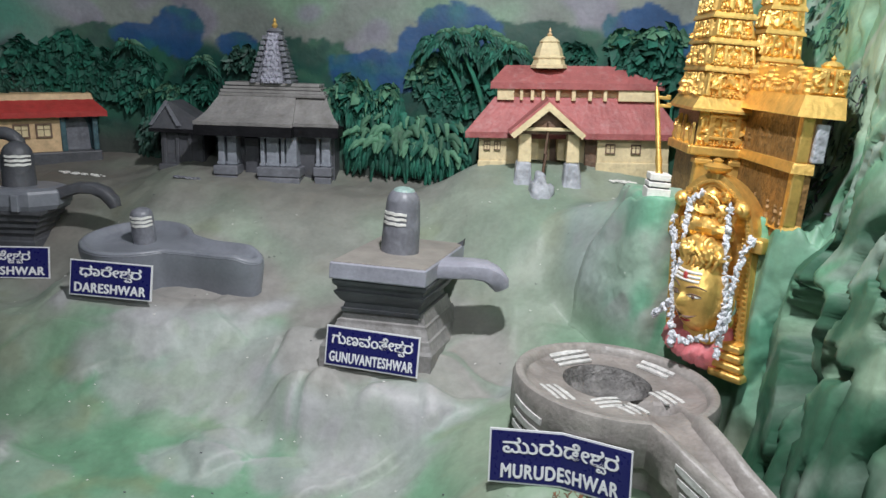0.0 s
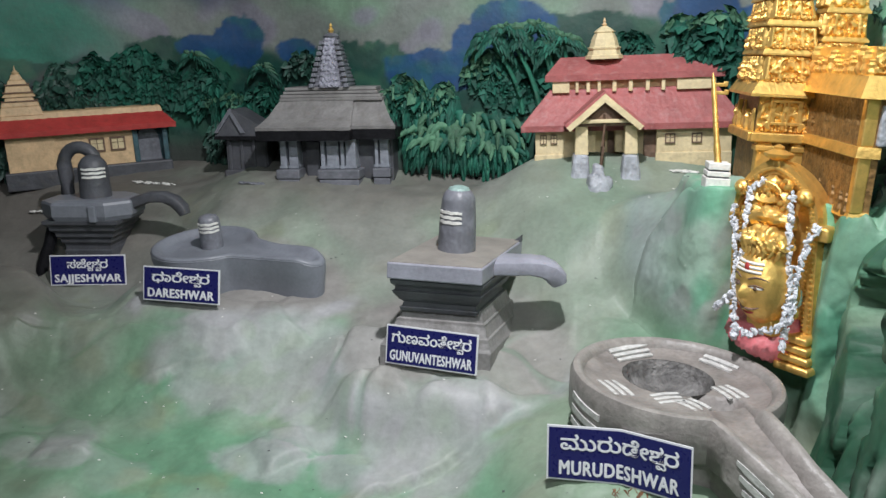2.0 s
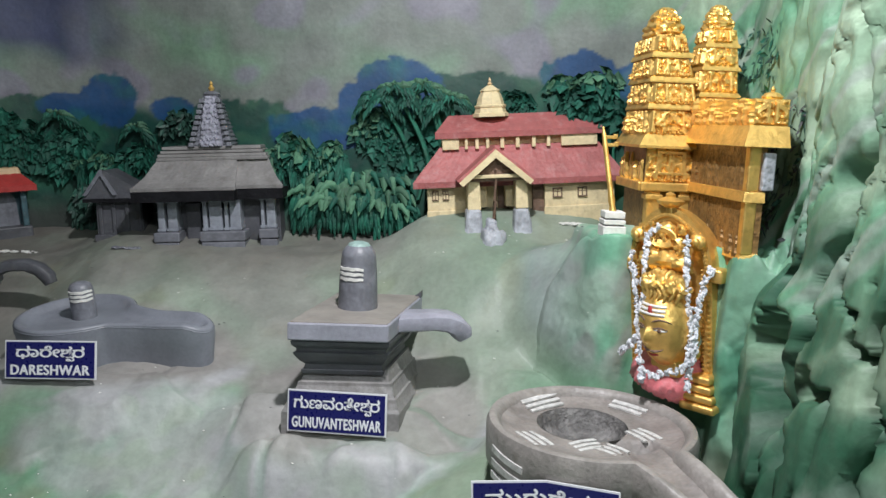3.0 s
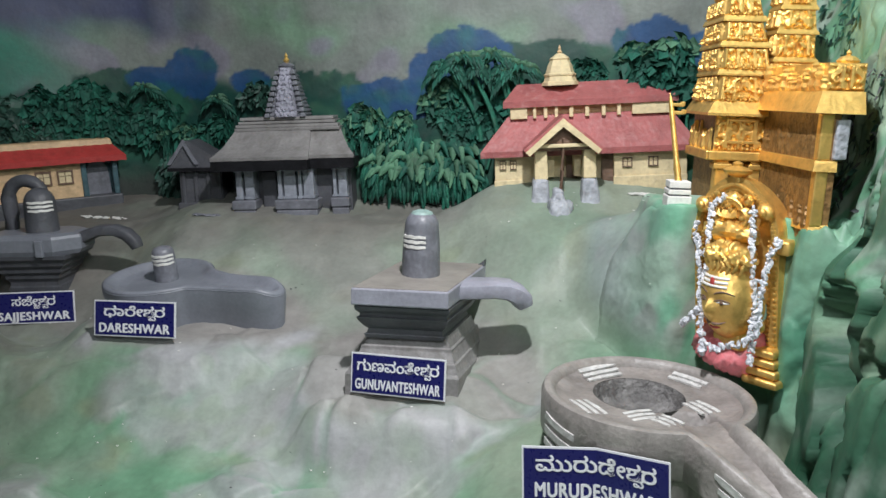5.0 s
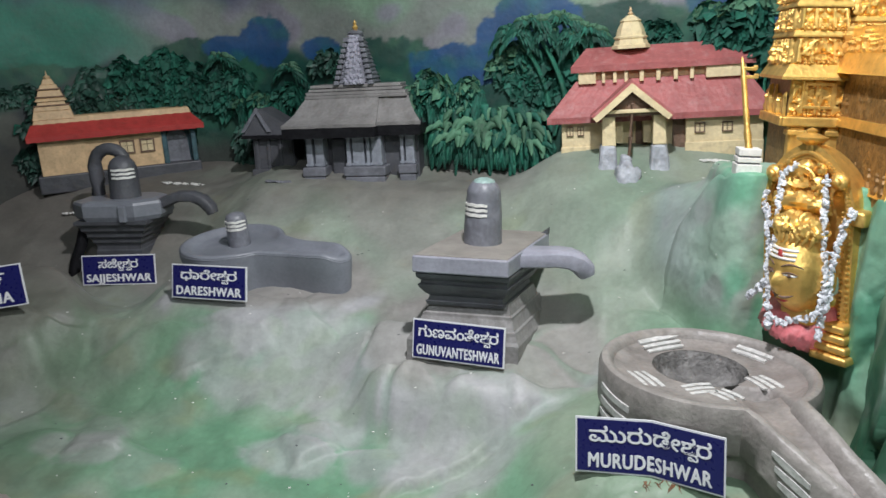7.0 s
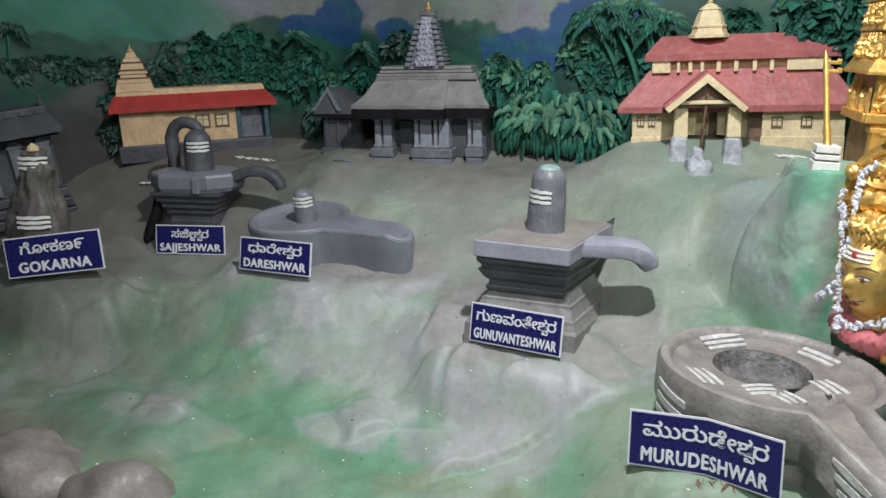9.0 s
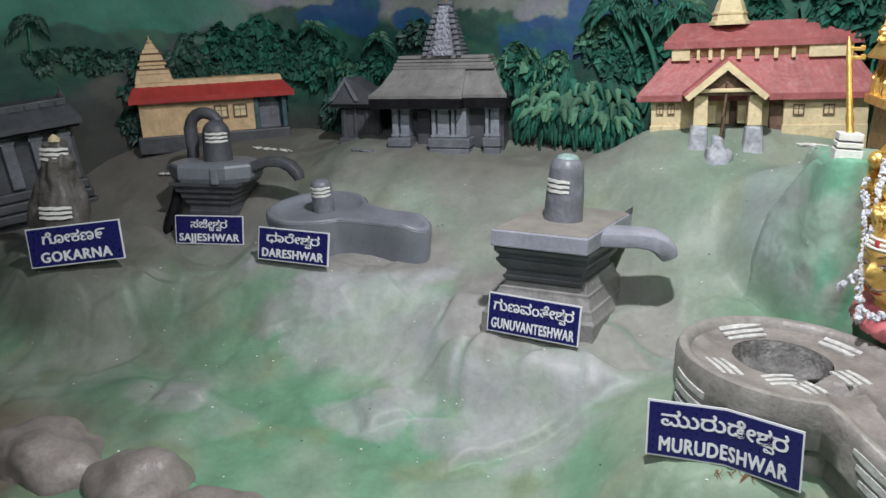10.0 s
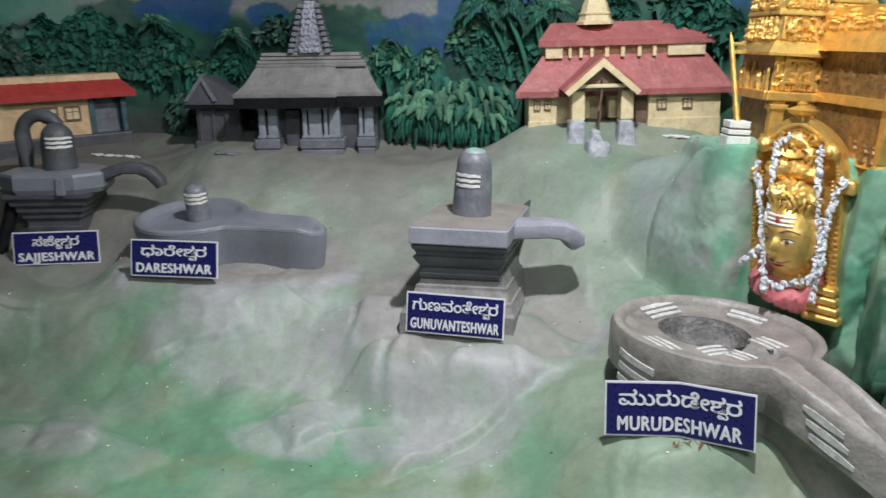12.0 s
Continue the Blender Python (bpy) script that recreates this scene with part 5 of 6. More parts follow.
def round_basin_lingam():
    cx, cy, R = 0.514, 2.035, 0.273
    t = thing("round_basin_lingam", pose(cx, cy, 0.43), "large grey round lingam basin with dark hollow and curved channel", "lingam")
    # plan: round basin with its channel leaving beside the middle, towards the front
    yaw, mid = radians(-81), 0.085
    turn = Matrix.Rotation(yaw, 3, "Z")

    def near_edge(x):
        return float(np.interp(x, (0.25, 0.33, 0.4, 0.46, 0.52, 0.58, 0.66), (-0.004, 0.012, 0.04, 0.078, 0.125, 0.178, 0.255)))

    def far_edge(x):
        return float(np.interp(x, (0.19, 0.3, 0.4, 0.46, 0.52, 0.58, 0.66), (0.165, 0.168, 0.183, 0.208, 0.245, 0.29, 0.36)))

    a1, a0 = math.asin(0.165 / R), math.asin(-0.004 / R)
    flat = [(R * math.cos(a), R * math.sin(a)) for a in np.linspace(a1, 2 * math.pi + a0, 56)]
    flat += [(x, near_edge(x)) for x in np.linspace(0.31, 0.66, 12)]
    flat += [(x, far_edge(x)) for x in np.linspace(0.66, 0.25, 14)]
    out = [tuple((turn @ Vector((x, y, 0))).xy) for x, y in flat]

    def top(x, y):
        along = (turn.transposed() @ Vector((x, y, 0))).x
        return 0.222 - float(np.interp(along, (0.28, 0.34, 0.4, 0.46, 0.52, 0.58, 0.68), (0.0, 0.008, 0.024, 0.048, 0.082, 0.125, 0.2)))

    def ring(k, dz, inner=1.0):
        """The outline drawn in by k metres."""
        res = []
        m = len(out)
        for i, (x, y) in enumerate(out):
            a, b = Vector(out[i - 1]), Vector(out[(i + 1) % m])
            d = (b - a).normalized()
            nrm = Vector((d.y, -d.x))
            px, py = x - nrm.x * k, y - nrm.y * k
            res.append((px, py, max(top(px, py) + dz, -0.15)))
        return res

    bm = bmesh.new()
    rings = [ring(0.05, -0.42), ring(0.045, -0.135), ring(0.012, -0.122), ring(0.0, -0.11), ring(-0.002, -0.02), ring(0.005, -0.003), ring(0.013, 0.0), ring(0.02, -0.001), ring(0.026, -0.005), ring(0.036, -0.018), ring(0.04, -0.048)]
    loft(bm, rings, caps=False)
    bm.faces.new([v for v in bm.verts if v.index < 0][:0] or [bm.verts.new(c) for c in ring(0.05, -0.42)])
    part("basin", bm, M_STONE_WARM, t, smooth=True)
    def mouth(r, a):
        """How far a place of the basin floor lies in the channel's mouth."""
        q = turn.transposed() @ Vector((r * math.cos(a), r * math.sin(a), 0))
        return smooth01(0.1, 0.135, q.x) * smooth01(0.062, 0.046, abs(q.y - mid))

    # dished floor between rim and hollow, then the hollow and the channel's bed
    bm = bmesh.new()
    n = 180
    hx, hy = -0.01, 0.056
    rows = []
    for r in np.linspace(0.252, 0.122, 22):
        z = float(np.interp(r, (0.122, 0.15, 0.19, 0.225, 0.252), (0.184, 0.185, 0.189, 0.197, 0.2095)))
        rows.append([(hx * (1 - (r - 0.122) / 0.13) + r * math.cos(2 * math.pi * i / n), hy * (1 - (r - 0.122) / 0.13) + r * math.sin(2 * math.pi * i / n), z - 0.045 * mouth(r, 2 * math.pi * i / n)) for i in range(n)])
    loft(bm, rows, caps=False)
    part("basin_floor", bm, M_FLOOR, t, smooth=True)
    bm = bmesh.new()
    rnd = random.Random(4)
    rows = []
    for r, z in ((0.1235, 0.1845), (0.116, 0.168), (0.11, 0.148), (0.096, 0.132), (0.07, 0.124), (0.03, 0.122)):
        rows.append([(hx + r * (1 + 0.05 * noise.noise(Vector((math.cos(2 * math.pi * i / n) * 3, math.sin(2 * math.pi * i / n) * 3, z * 20)))) * math.cos(2 * math.pi * i / n), hy + r * math.sin(2 * math.pi * i / n), z + (0.006 * noise.noise(Vector((math.cos(2 * math.pi * i / n) * r * 60, math.sin(2 * math.pi * i / n) * r * 60, 0))) if z < 0.175 else 0)) for i in range(n)])
    loft(bm, rows, caps=False)
    bm.faces.new(bm.verts[-n:])
    part("hollow", bm, M_PIT, t, "rough dark hollow", smooth=True)
    bm = bmesh.new()
    rings = []
    for x in np.linspace(0.13, 0.64, 20):
        c = (near_edge(x) + far_edge(x)) / 2
        hw = (far_edge(x) - near_edge(x)) / 2 - 0.028
        q = [turn @ Vector((x, c + w * hw, 0)) for w in (-1.0, -0.85, -0.55, 0.0, 0.55, 0.85, 1.0)]
        z = top(*q[3].xy)
        rings.append([(*v.xy, z + d) for v, d in zip(q, (-0.034, -0.034, -0.042, -0.046, -0.042, -0.034, -0.034))])
    loft(bm, rings, caps=False, closed=False)
    part("channel_bed", bm, M_FLOOR, t, smooth=True)

    def floor_z(r):
        return float(np.interp(r, (0.122, 0.15, 0.19, 0.225, 0.252), (0.184, 0.185, 0.189, 0.197, 0.2095)))

    def stripe(name, a, b, w, z, bend=0.0):
        """A brushed white stripe from a to b on the basin floor."""
        bm = bmesh.new()
        a, b = Vector((*a, 0)), Vector((*b, 0))
        d = (b - a).normalized()
        s = Vector((-d.y, d.x, 0))
        rings = []
        for i in range(9):
            q = a.lerp(b, i / 8) + s * bend * math.sin(math.pi * i / 8)
            ww = w * (0.8 + 0.2 * math.sin(math.pi * i / 8) + 0.1 * noise.noise(Vector((i, a.x * 40, a.y * 40))))
            lo, hi = (q - s * ww).xy, (q + s * ww).xy
            zl, zh = floor_z(lo.length) if z is None else z, floor_z(hi.length) if z is None else z
            rings.append([(*lo, zl - 0.002), (*lo, zl + 0.003), (*hi, zh + 0.003), (*hi, zh - 0.002)])
        loft(bm, rings)
        part(name, bm, M_ASH, t, "white painted ash stripe")

    for px, py, reach, dirn in ((-0.158, -0.066, 0.05, -62), (-0.092, 0.185, 0.068, 33), (0.152, 0.16, 0.058, -44), (0.137, -0.02, 0.044, -64), (-0.026, -0.088, 0.042, 24), (0.03, -0.118, 0.034, -50)):
        c = Vector((px, py))
        d = Vector((math.cos(radians(dirn)), math.sin(radians(dirn))))
        s = Vector((-d.y, d.x))
        for k in (-1, 0, 1):
            q = c + s * k * 0.0215
            stripe("ash_stripe", q - d * reach, q + d * reach * (0.85 + 0.1 * k), 0.0068, None, 0.004)
    for k in range(3):
        bm = bmesh.new()
        rings = []
        for i in range(7):
            x = 0.37 + 0.085 * i / 6 + 0.012 * k
            z = top(*(turn @ Vector((x, near_edge(x), 0))).xy) - 0.035 - 0.026 * k
            w = 0.009 * (0.6 + 0.4 * math.sin(math.pi * i / 6))
            e = near_edge(x)
            rings.append([turn @ Vector((x, e - 0.004, z - w)), turn @ Vector((x, e - 0.004, z + w)), turn @ Vector((x, e + 0.02, z + w)), turn @ Vector((x, e + 0.02, z - w))])
        loft(bm, rings)
        part("channel_stripe", bm, M_ASH, t, "white painted ash stripe")
    # stripes on the outer side
    for k in range(3):
        bm = bmesh.new()
        rings = []
        for i in range(9):
            a = radians(196 + 26 * i / 8)
            z = 0.19 - 0.034 * k - 0.012 * i / 8 - 0.03
            rings.append([((R - 0.004) * math.cos(a), (R - 0.004) * math.sin(a), z), ((R + 0.005) * math.cos(a), (R + 0.005) * math.sin(a), z), ((R + 0.005) * math.cos(a), (R + 0.005) * math.sin(a), z + 0.017), ((R - 0.004) * math.cos(a), (R - 0.004) * math.sin(a), z + 0.017)])
        loft(bm, rings)
        part("side_stripe", bm, M_ASH, t, "white painted ash stripe")
    bm = bmesh.new()
    lathe(bm, ((0.19, -0.2), (0.2, -0.02), (0.21, 0.03), (0.235, 0.09)), 40)
    part("foot", bm, M_STONE_DARK, t)
    return t


round_basin_lingam()


# ---- name signs ----
def letters(text, size, parent, w, z, y, squeeze=None):
    """One line of lettering, centred, as a mesh on the sign's face; '_' lowers and shrinks the next letter."""
    x, metas = 0.0, []
    i = 0
    while i < len(text):
        low = text[i] == "_"
        j = text.index("_", i + 1) if low else (text.index("_", i) if "_" in text[i:] else len(text))
        metas.append((text[i + 1:j] if low else text[i:j], low))
        i = j + 1 if low else j
    bm = bmesh.new()
    for s, low in metas:
        cu = bpy.data.curves.new("lettering", "FONT")
        cu.body, cu.size, cu.extrude, cu.resolution_u, cu.space_character = s, size * (0.55 if low else 1.0), 0.0012, 3, 1.09 if ord(s[0]) < 128 else 1.0
        tmp = bpy.data.objects.new("lettering", cu)
        scene.collection.objects.link(tmp)
        bpy.context.view_layer.update()
        me = bpy.data.meshes.new_from_object(tmp.evaluated_get(bpy.context.evaluated_depsgraph_get()))
        bpy.data.objects.remove(tmp)
        xs = [v.co.x for v in me.vertices]
        me.transform(Matrix.Translation((x - min(xs) - (size * 0.34 if low else 0), -size * 0.28 if low else 0, 0)))
        if not low:
            x += max(xs) - min(xs) + size * 0.06
        # heavier strokes: the same letter laid a little aside, each a hair deeper
        bold = size * (0.04 if ord(text[0]) < 128 else 0.02)
        for k, (dx, dy) in enumerate(((0, 0), (1, 0), (-1, 0), (0, 1), (0, -1))):
            bb = me.copy()
            bb.transform(Matrix.Translation((dx * bold, dy * bold * 0.7, -0.00012 * k)))
            bm.from_mesh(bb)
            bpy.data.meshes.remove(bb)
        bpy.data.meshes.remove(me)
    xs = [v.co.x for v in bm.verts]
    k = squeeze / (max(xs) - min(xs)) if squeeze else 1.0
    mid = (max(xs) + min(xs)) / 2
    for v in bm.verts:
        v.co = Vector(((v.co.x - mid) * k, y - v.co.z, v.co.y + z))
    return part("lettering", bm, M_SIGNWHITE, parent, "white lettering")


def name_sign(at, upper, lower, w, h, upper_w, lower_w, label, bend=None):
    t = thing("name_sign", at, label, "sign", "name signs before the lingams")
    bm = bmesh.new()
    box(bm, -w / 2, w / 2, -0.001, 0.005, -h / 2, h / 2)
    board = part("board", bm, M_SIGNWHITE, t, "white-edged sheet")
    bm = bmesh.new()
    e = 0.0045
    box(bm, -w / 2 + e, w / 2 - e, -0.0025, -0.0005, -h / 2 + e, h / 2 - e)
    face = part("face", bm, M_NAVY, t, "glossy navy blue face")
    line1 = letters(upper, h * 0.36, t, 1, h * 0.075, -0.003, upper_w)
    line2 = letters(lower, h * 0.36, t, 1, -h * 0.385, -0.003, lower_w)
    if bend:
        for ob in (board, face, line1, line2):
            bb = bmesh.new()
            bb.from_mesh(ob.data)
            if ob in (board, face):
                bmesh.ops.subdivide_edges(bb, edges=[e for e in bb.edges if abs(e.verts[0].co.x - e.verts[1].co.x) > 0.1], cuts=23)
            for v in bb.verts:
                s = v.co.x - bend[0]
                f = smooth01(-0.02, 0.02, s) * max(s, 0) if s < 0.02 else s
                v.co = Vector((v.co.x - f * (1 - math.cos(radians(bend[1]))), v.co.y - f * math.sin(radians(bend[1])), v.co.z + f * bend[2]))
            bb.to_mesh(ob.data)
            bb.free()
    return t


def sign_pose(x, y, z, yaw, tilt, roll):
    return Matrix.Translation((x, y, z)) @ Matrix.Rotation(radians(yaw), 4, "Z") @ Matrix.Rotation(radians(tilt), 4, "X") @ Matrix.Rotation(radians(roll), 4, "Y")


name_sign(sign_pose(-1.884, 2.322, 0.587, 14.3, -8.6, -9.0), "ಗೋಕಣ೯", "GOKARNA", 0.355, 0.146, 0.24, 0.27, "navy sign reading GOKARNA, tilted, before the rock lingam")
name_sign(sign_pose(-1.655, 2.835, 0.539, 6.8, -8.6, -3.2), "ಸಜೇ_ಜ_ಶ_ವ_ರ", "SAJJESHWAR", 0.305, 0.122, 0.165, 0.27, "navy sign reading SAJJESHWAR before the arched lingam")
name_sign(sign_pose(-1.108, 2.53, 0.612, -5.7, -9.6, -2.5), "ಧಾರೇಶ_ವ_ರ", "DARESHWAR", 0.298, 0.122, 0.225, 0.26, "navy sign reading DARESHWAR before the low lingam")
name_sign(sign_pose(-0.178, 2.3, 0.548, -13.2, -8.6, -2.5), "ಗುಣವಂತೇಶ_ವ_ರ", "GUNUVANTESHWAR", 0.305, 0.125, 0.265, 0.275, "navy sign reading GUNUVANTESHWAR before the square lingam")
name_sign(sign_pose(0.362, 1.79, 0.522, -5, -8.6, -4.0), "ಮುರುಡೇಶ_ವ_ರ", "MURUDESHWAR", 0.35, 0.135, 0.285, 0.29, "bent navy sign reading MURUDESHWAR before the round basin", bend=(0.0, 24, -0.045))


# ---- painted and modelled trees on the backdrop ----
def wall_frame(x):
    """Place, tangent and inward normal of the backdrop at x."""
    p, n = plan_at(s_of_x(x))
    return p, Vector((-n.y, n.x, 0)), n


def add_leaf(bm, p, d, side, length, width, droop, mat=0):
    """A small bent leaf from p along d."""
    a = p
    m = p + d * length * 0.5 + Vector((0, 0, -droop * length * 0.15))
    e = p + d * length + Vector((0, 0, -droop * length * 0.6))
    nrm = d.cross(side).normalized() * width * 0.25
    va, vl, vr, vm, ve = (bm.verts.new(q) for q in (a, m + side * width, m - side * width, m + nrm, e))
    for f in ((va, vl, vm), (vl, ve, vm), (ve, vr, vm), (vr, va, vm)):
        bm.faces.new(f).material_index = mat


def broad_leaf(bm, spine, nrm, width, mat=0):
    """A thick modelled leaf along the spine, ridged in the middle, its sides drooping."""
    n = len(spine)
    rings = []
    for i, p in enumerate(spine):
        d = (spine[min(i + 1, n - 1)] - spine[max(i - 1, 0)]).normalized()
        side = d.cross(nrm).normalized()
        w = width * math.sin(math.pi * (0.14 + 0.83 * i / (n - 1))) ** 0.8
        notch = 1.0 + 0.14 * math.sin(i * 2.6)
        rings.append([p - side * w * notch - nrm * w * 0.5, p - side * w * 0.5 + nrm * w * 0.02, p + nrm * w * 0.22, p + side * w * 0.5 + nrm * w * 0.02, p + side * w * notch - nrm * w * 0.5, p - nrm * (0.2 * w + 0.004)])
    loft(bm, rings, mat=mat)


def plaster_shrub(x, z, w, h, depth, lobes, blades, label, seed):
    """A broad modelled shrub: pale drooping lobes on top, a skirt of hanging blades below."""
    rnd = random.Random(seed)
    p0, tan, nrm = wall_frame(x)
    t = thing("shrub", Vector((p0.x, p0.y, z - h)), label, "shrub", "shrubs between the temples")

    def at(u, v, o):
        return tan * u + nrm * o + Vector((0, 0, h + v))

    bm = bmesh.new()
    for v in bmesh.ops.create_icosphere(bm, subdivisions=4, radius=1.0)["verts"]:
        k = 1 + 0.2 * noise.noise(v.co * 2.2 + Vector((seed, 0, 0)))
        c = v.co * k
        v.co = at(c.x * w * 0.92, c.z * h * 0.85 - 0.1 * h, c.y * depth * 0.7)
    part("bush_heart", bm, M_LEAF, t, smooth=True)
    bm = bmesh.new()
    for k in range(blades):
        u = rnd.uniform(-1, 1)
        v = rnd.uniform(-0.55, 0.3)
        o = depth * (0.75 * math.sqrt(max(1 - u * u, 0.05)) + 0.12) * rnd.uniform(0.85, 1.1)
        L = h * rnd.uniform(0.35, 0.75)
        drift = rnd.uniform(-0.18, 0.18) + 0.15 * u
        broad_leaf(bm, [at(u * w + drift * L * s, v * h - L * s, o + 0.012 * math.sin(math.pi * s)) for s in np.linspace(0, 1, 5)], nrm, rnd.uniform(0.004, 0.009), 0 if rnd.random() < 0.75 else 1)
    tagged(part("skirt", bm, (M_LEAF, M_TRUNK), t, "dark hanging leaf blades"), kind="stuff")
    bm = bmesh.new()
    for k in range(lobes):
        u = -0.85 + 1.7 * (k % (lobes // 3) + rnd.uniform(0.2, 0.8)) / (lobes // 3)
        row = k // (lobes // 3)
        v = 0.72 - 0.34 * row - 0.35 * u * u + rnd.uniform(-0.06, 0.06)
        o = depth * (0.45 + 0.25 * row) * math.sqrt(max(1 - 0.7 * u * u, 0.1))
        L = 0.24 * w * rnd.uniform(0.6, 1.3)
        a = u * 0.9 + rnd.uniform(-1.1, 1.1)
        spine = [at(u * w + L * s * math.sin(a), v * h + 0.02 * math.sin(math.pi * s) - L * 0.75 * s * s * abs(math.cos(a)), o + 0.03 * s) for s in np.linspace(0, 1, 7)]
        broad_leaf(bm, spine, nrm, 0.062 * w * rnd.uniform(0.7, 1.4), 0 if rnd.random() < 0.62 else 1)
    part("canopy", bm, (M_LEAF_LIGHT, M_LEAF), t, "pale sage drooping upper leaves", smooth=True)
    return t


def leafy_tree(name, x, z, w, h, depth, blobs, leaves, leaf, materials, label, seed, trunk=None, group="trees on the backdrop"):
    """A modelled tree in relief: lumps of small leaves against the backdrop."""
    rnd = random.Random(seed)
    leaf, leaves = leaf * 1.05, int(leaves * 1.15)
    p0, tan, nrm = wall_frame(x)
    t = thing(name, Vector((p0.x, p0.y, z - h)), label, "tree", group)
    org = Vector((p0.x, p0.y, z - h))
    bm = bmesh.new()
    centres = []
    for _ in range(blobs):
        a, r = rnd.uniform(0, 2 * math.pi), math.sqrt(rnd.uniform(0, 1))
        centres.append((r * math.cos(a) * w * 0.75, r * math.sin(a) * h * 0.75, rnd.uniform(0.22, 0.4) * min(w, h) * 1.1))
    for cu, cv, cr in centres:
        # the lump itself, then the leaves over it
        ring = bmesh.ops.create_icosphere(bm, subdivisions=2, radius=1.0)["verts"]
        for v in ring:
            k = 1 + 0.25 * noise.noise(v.co * 2 + Vector((seed, cu * 30, cv * 30)))
            c = v.co * k
            v.co = tan * (cu + c.x * cr * 1.1) + nrm * (c.y * depth * 0.8 + 0.006) + Vector((0, 0, h + cv + c.z * cr * 0.85))
        for _ in range(leaves // blobs):
            th, ph = rnd.uniform(0, 2 * math.pi), rnd.uniform(-0.3, 1.0)
            o = Vector((math.cos(th) * math.sqrt(1 - ph * ph), 0, math.sin(th) * math.sqrt(1 - ph * ph)))
            q = tan * (cu + o.x * cr * 1.05) + nrm * (max(ph, 0.05) * depth + 0.01) + Vector((0, 0, h + cv + o.z * cr * 0.85))
            d = (tan * (o.x + rnd.uniform(-0.5, 0.5)) + nrm * rnd.uniform(0.1, 0.7) + Vector((0, 0, o.z * 0.6 - 0.25 + rnd.uniform(-0.3, 0.3)))).normalized()
            side = d.cross(nrm).normalized() if abs(d.dot(nrm)) < 0.95 else tan
            L = leaf * rnd.uniform(0.6, 1.3)
            wide = rnd.uniform(0.3, 0.52)
            if cv < -0.15 * h and name == "shrub":
                # hanging blades under the round top
                d = (tan * rnd.uniform(-0.25, 0.25) + nrm * rnd.uniform(0.0, 0.25) + Vector((0, 0, -1))).normalized()
                side = d.cross(nrm).normalized()
                L, wide = L * 1.7, 0.12
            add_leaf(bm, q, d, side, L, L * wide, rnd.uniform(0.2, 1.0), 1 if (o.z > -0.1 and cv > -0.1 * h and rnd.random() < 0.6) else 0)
    part("crown", bm, materials, t)
    low = -0.12 if trunk else 0.3 * h
    trunk = trunk or ((0.0, -0.1 * h, 0.006),)
    for k, (du, top, r) in enumerate(trunk):
        bm = bmesh.new()
        pts = [tan * (du * (0.4 + 0.6 * s) + 0.01 * math.sin(3 * s + k)) + nrm * (0.02 + 0.012 * s) + Vector((0, 0, low + s * (h + top - low))) for s in (0, 0.3, 0.6, 1.0)]
        tube(bm, pts, [r, r * 0.8, r * 0.65, r * 0.5], 8)
        part("trunk", bm, M_TRUNK, t, smooth=True)
    return t


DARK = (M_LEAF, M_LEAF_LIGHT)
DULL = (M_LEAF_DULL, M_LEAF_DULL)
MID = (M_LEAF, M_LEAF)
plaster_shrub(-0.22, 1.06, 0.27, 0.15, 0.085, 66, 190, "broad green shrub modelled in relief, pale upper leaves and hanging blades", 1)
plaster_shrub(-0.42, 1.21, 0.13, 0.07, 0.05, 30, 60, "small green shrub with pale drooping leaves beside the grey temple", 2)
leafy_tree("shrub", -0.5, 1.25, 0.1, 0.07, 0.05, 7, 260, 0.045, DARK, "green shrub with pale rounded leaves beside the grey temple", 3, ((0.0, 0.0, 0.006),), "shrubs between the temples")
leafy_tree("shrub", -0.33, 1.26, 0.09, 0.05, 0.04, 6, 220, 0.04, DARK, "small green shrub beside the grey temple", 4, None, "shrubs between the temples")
leafy_tree("tree", 0.03, 1.3, 0.2, 0.1, 0.008, 11, 420, 0.045, MID, "dense dark green tree behind the palms", 5, ((0.05, 0.0, 0.008),))
leafy_tree("tree", -0.15, 1.36, 0.1, 0.09, 0.012, 8, 240, 0.04, DARK, "green tree beside the palms", 15)
leafy_tree("tree", 0.72, 1.56, 0.13, 0.1, 0.06, 9, 420, 0.055, DARK, "spreading green tree behind the red roofed temple", 6, ((0.03, 0.02, 0.012), (-0.03, 0.0, 0.009)))
leafy_tree("tree", 0.84, 1.42, 0.08, 0.1, 0.04, 6, 260, 0.045, MID, "dark green tree beside the gold temple", 7, ((0.0, 0.0, 0.01),))
leafy_tree("tree", -1.88, 1.25, 0.3, 0.15, 0.03, 26, 900, 0.045, MID, "dense dark green trees behind the long temple", 8)
leafy_tree("tree", -1.58, 1.22, 0.22, 0.12, 0.03, 18, 640, 0.042, MID, "dark green tree behind the long temple", 9)
leafy_tree("tree", -2.14, 1.16, 0.14, 0.17, 0.03, 14, 420, 0.04, DULL, "dull dark green tree beside the spire", 10)
leafy_tree("shrub", -1.42, 1.16, 0.15, 0.055, 0.045, 9, 380, 0.035, DARK, "green shrub between the temples", 11, None, "shrubs between the temples")
leafy_tree("shrub", -1.2, 1.2, 0.1, 0.05, 0.04, 6, 240, 0.035, MID, "dark green shrub above the shrine", 12, None, "shrubs between the temples")
leafy_tree("shrub", -1.43, 0.95, 0.12, 0.13, 0.05, 12, 420, 0.035, DULL, "dark bush beside the small shrine", 13, None, "shrubs between the temples")
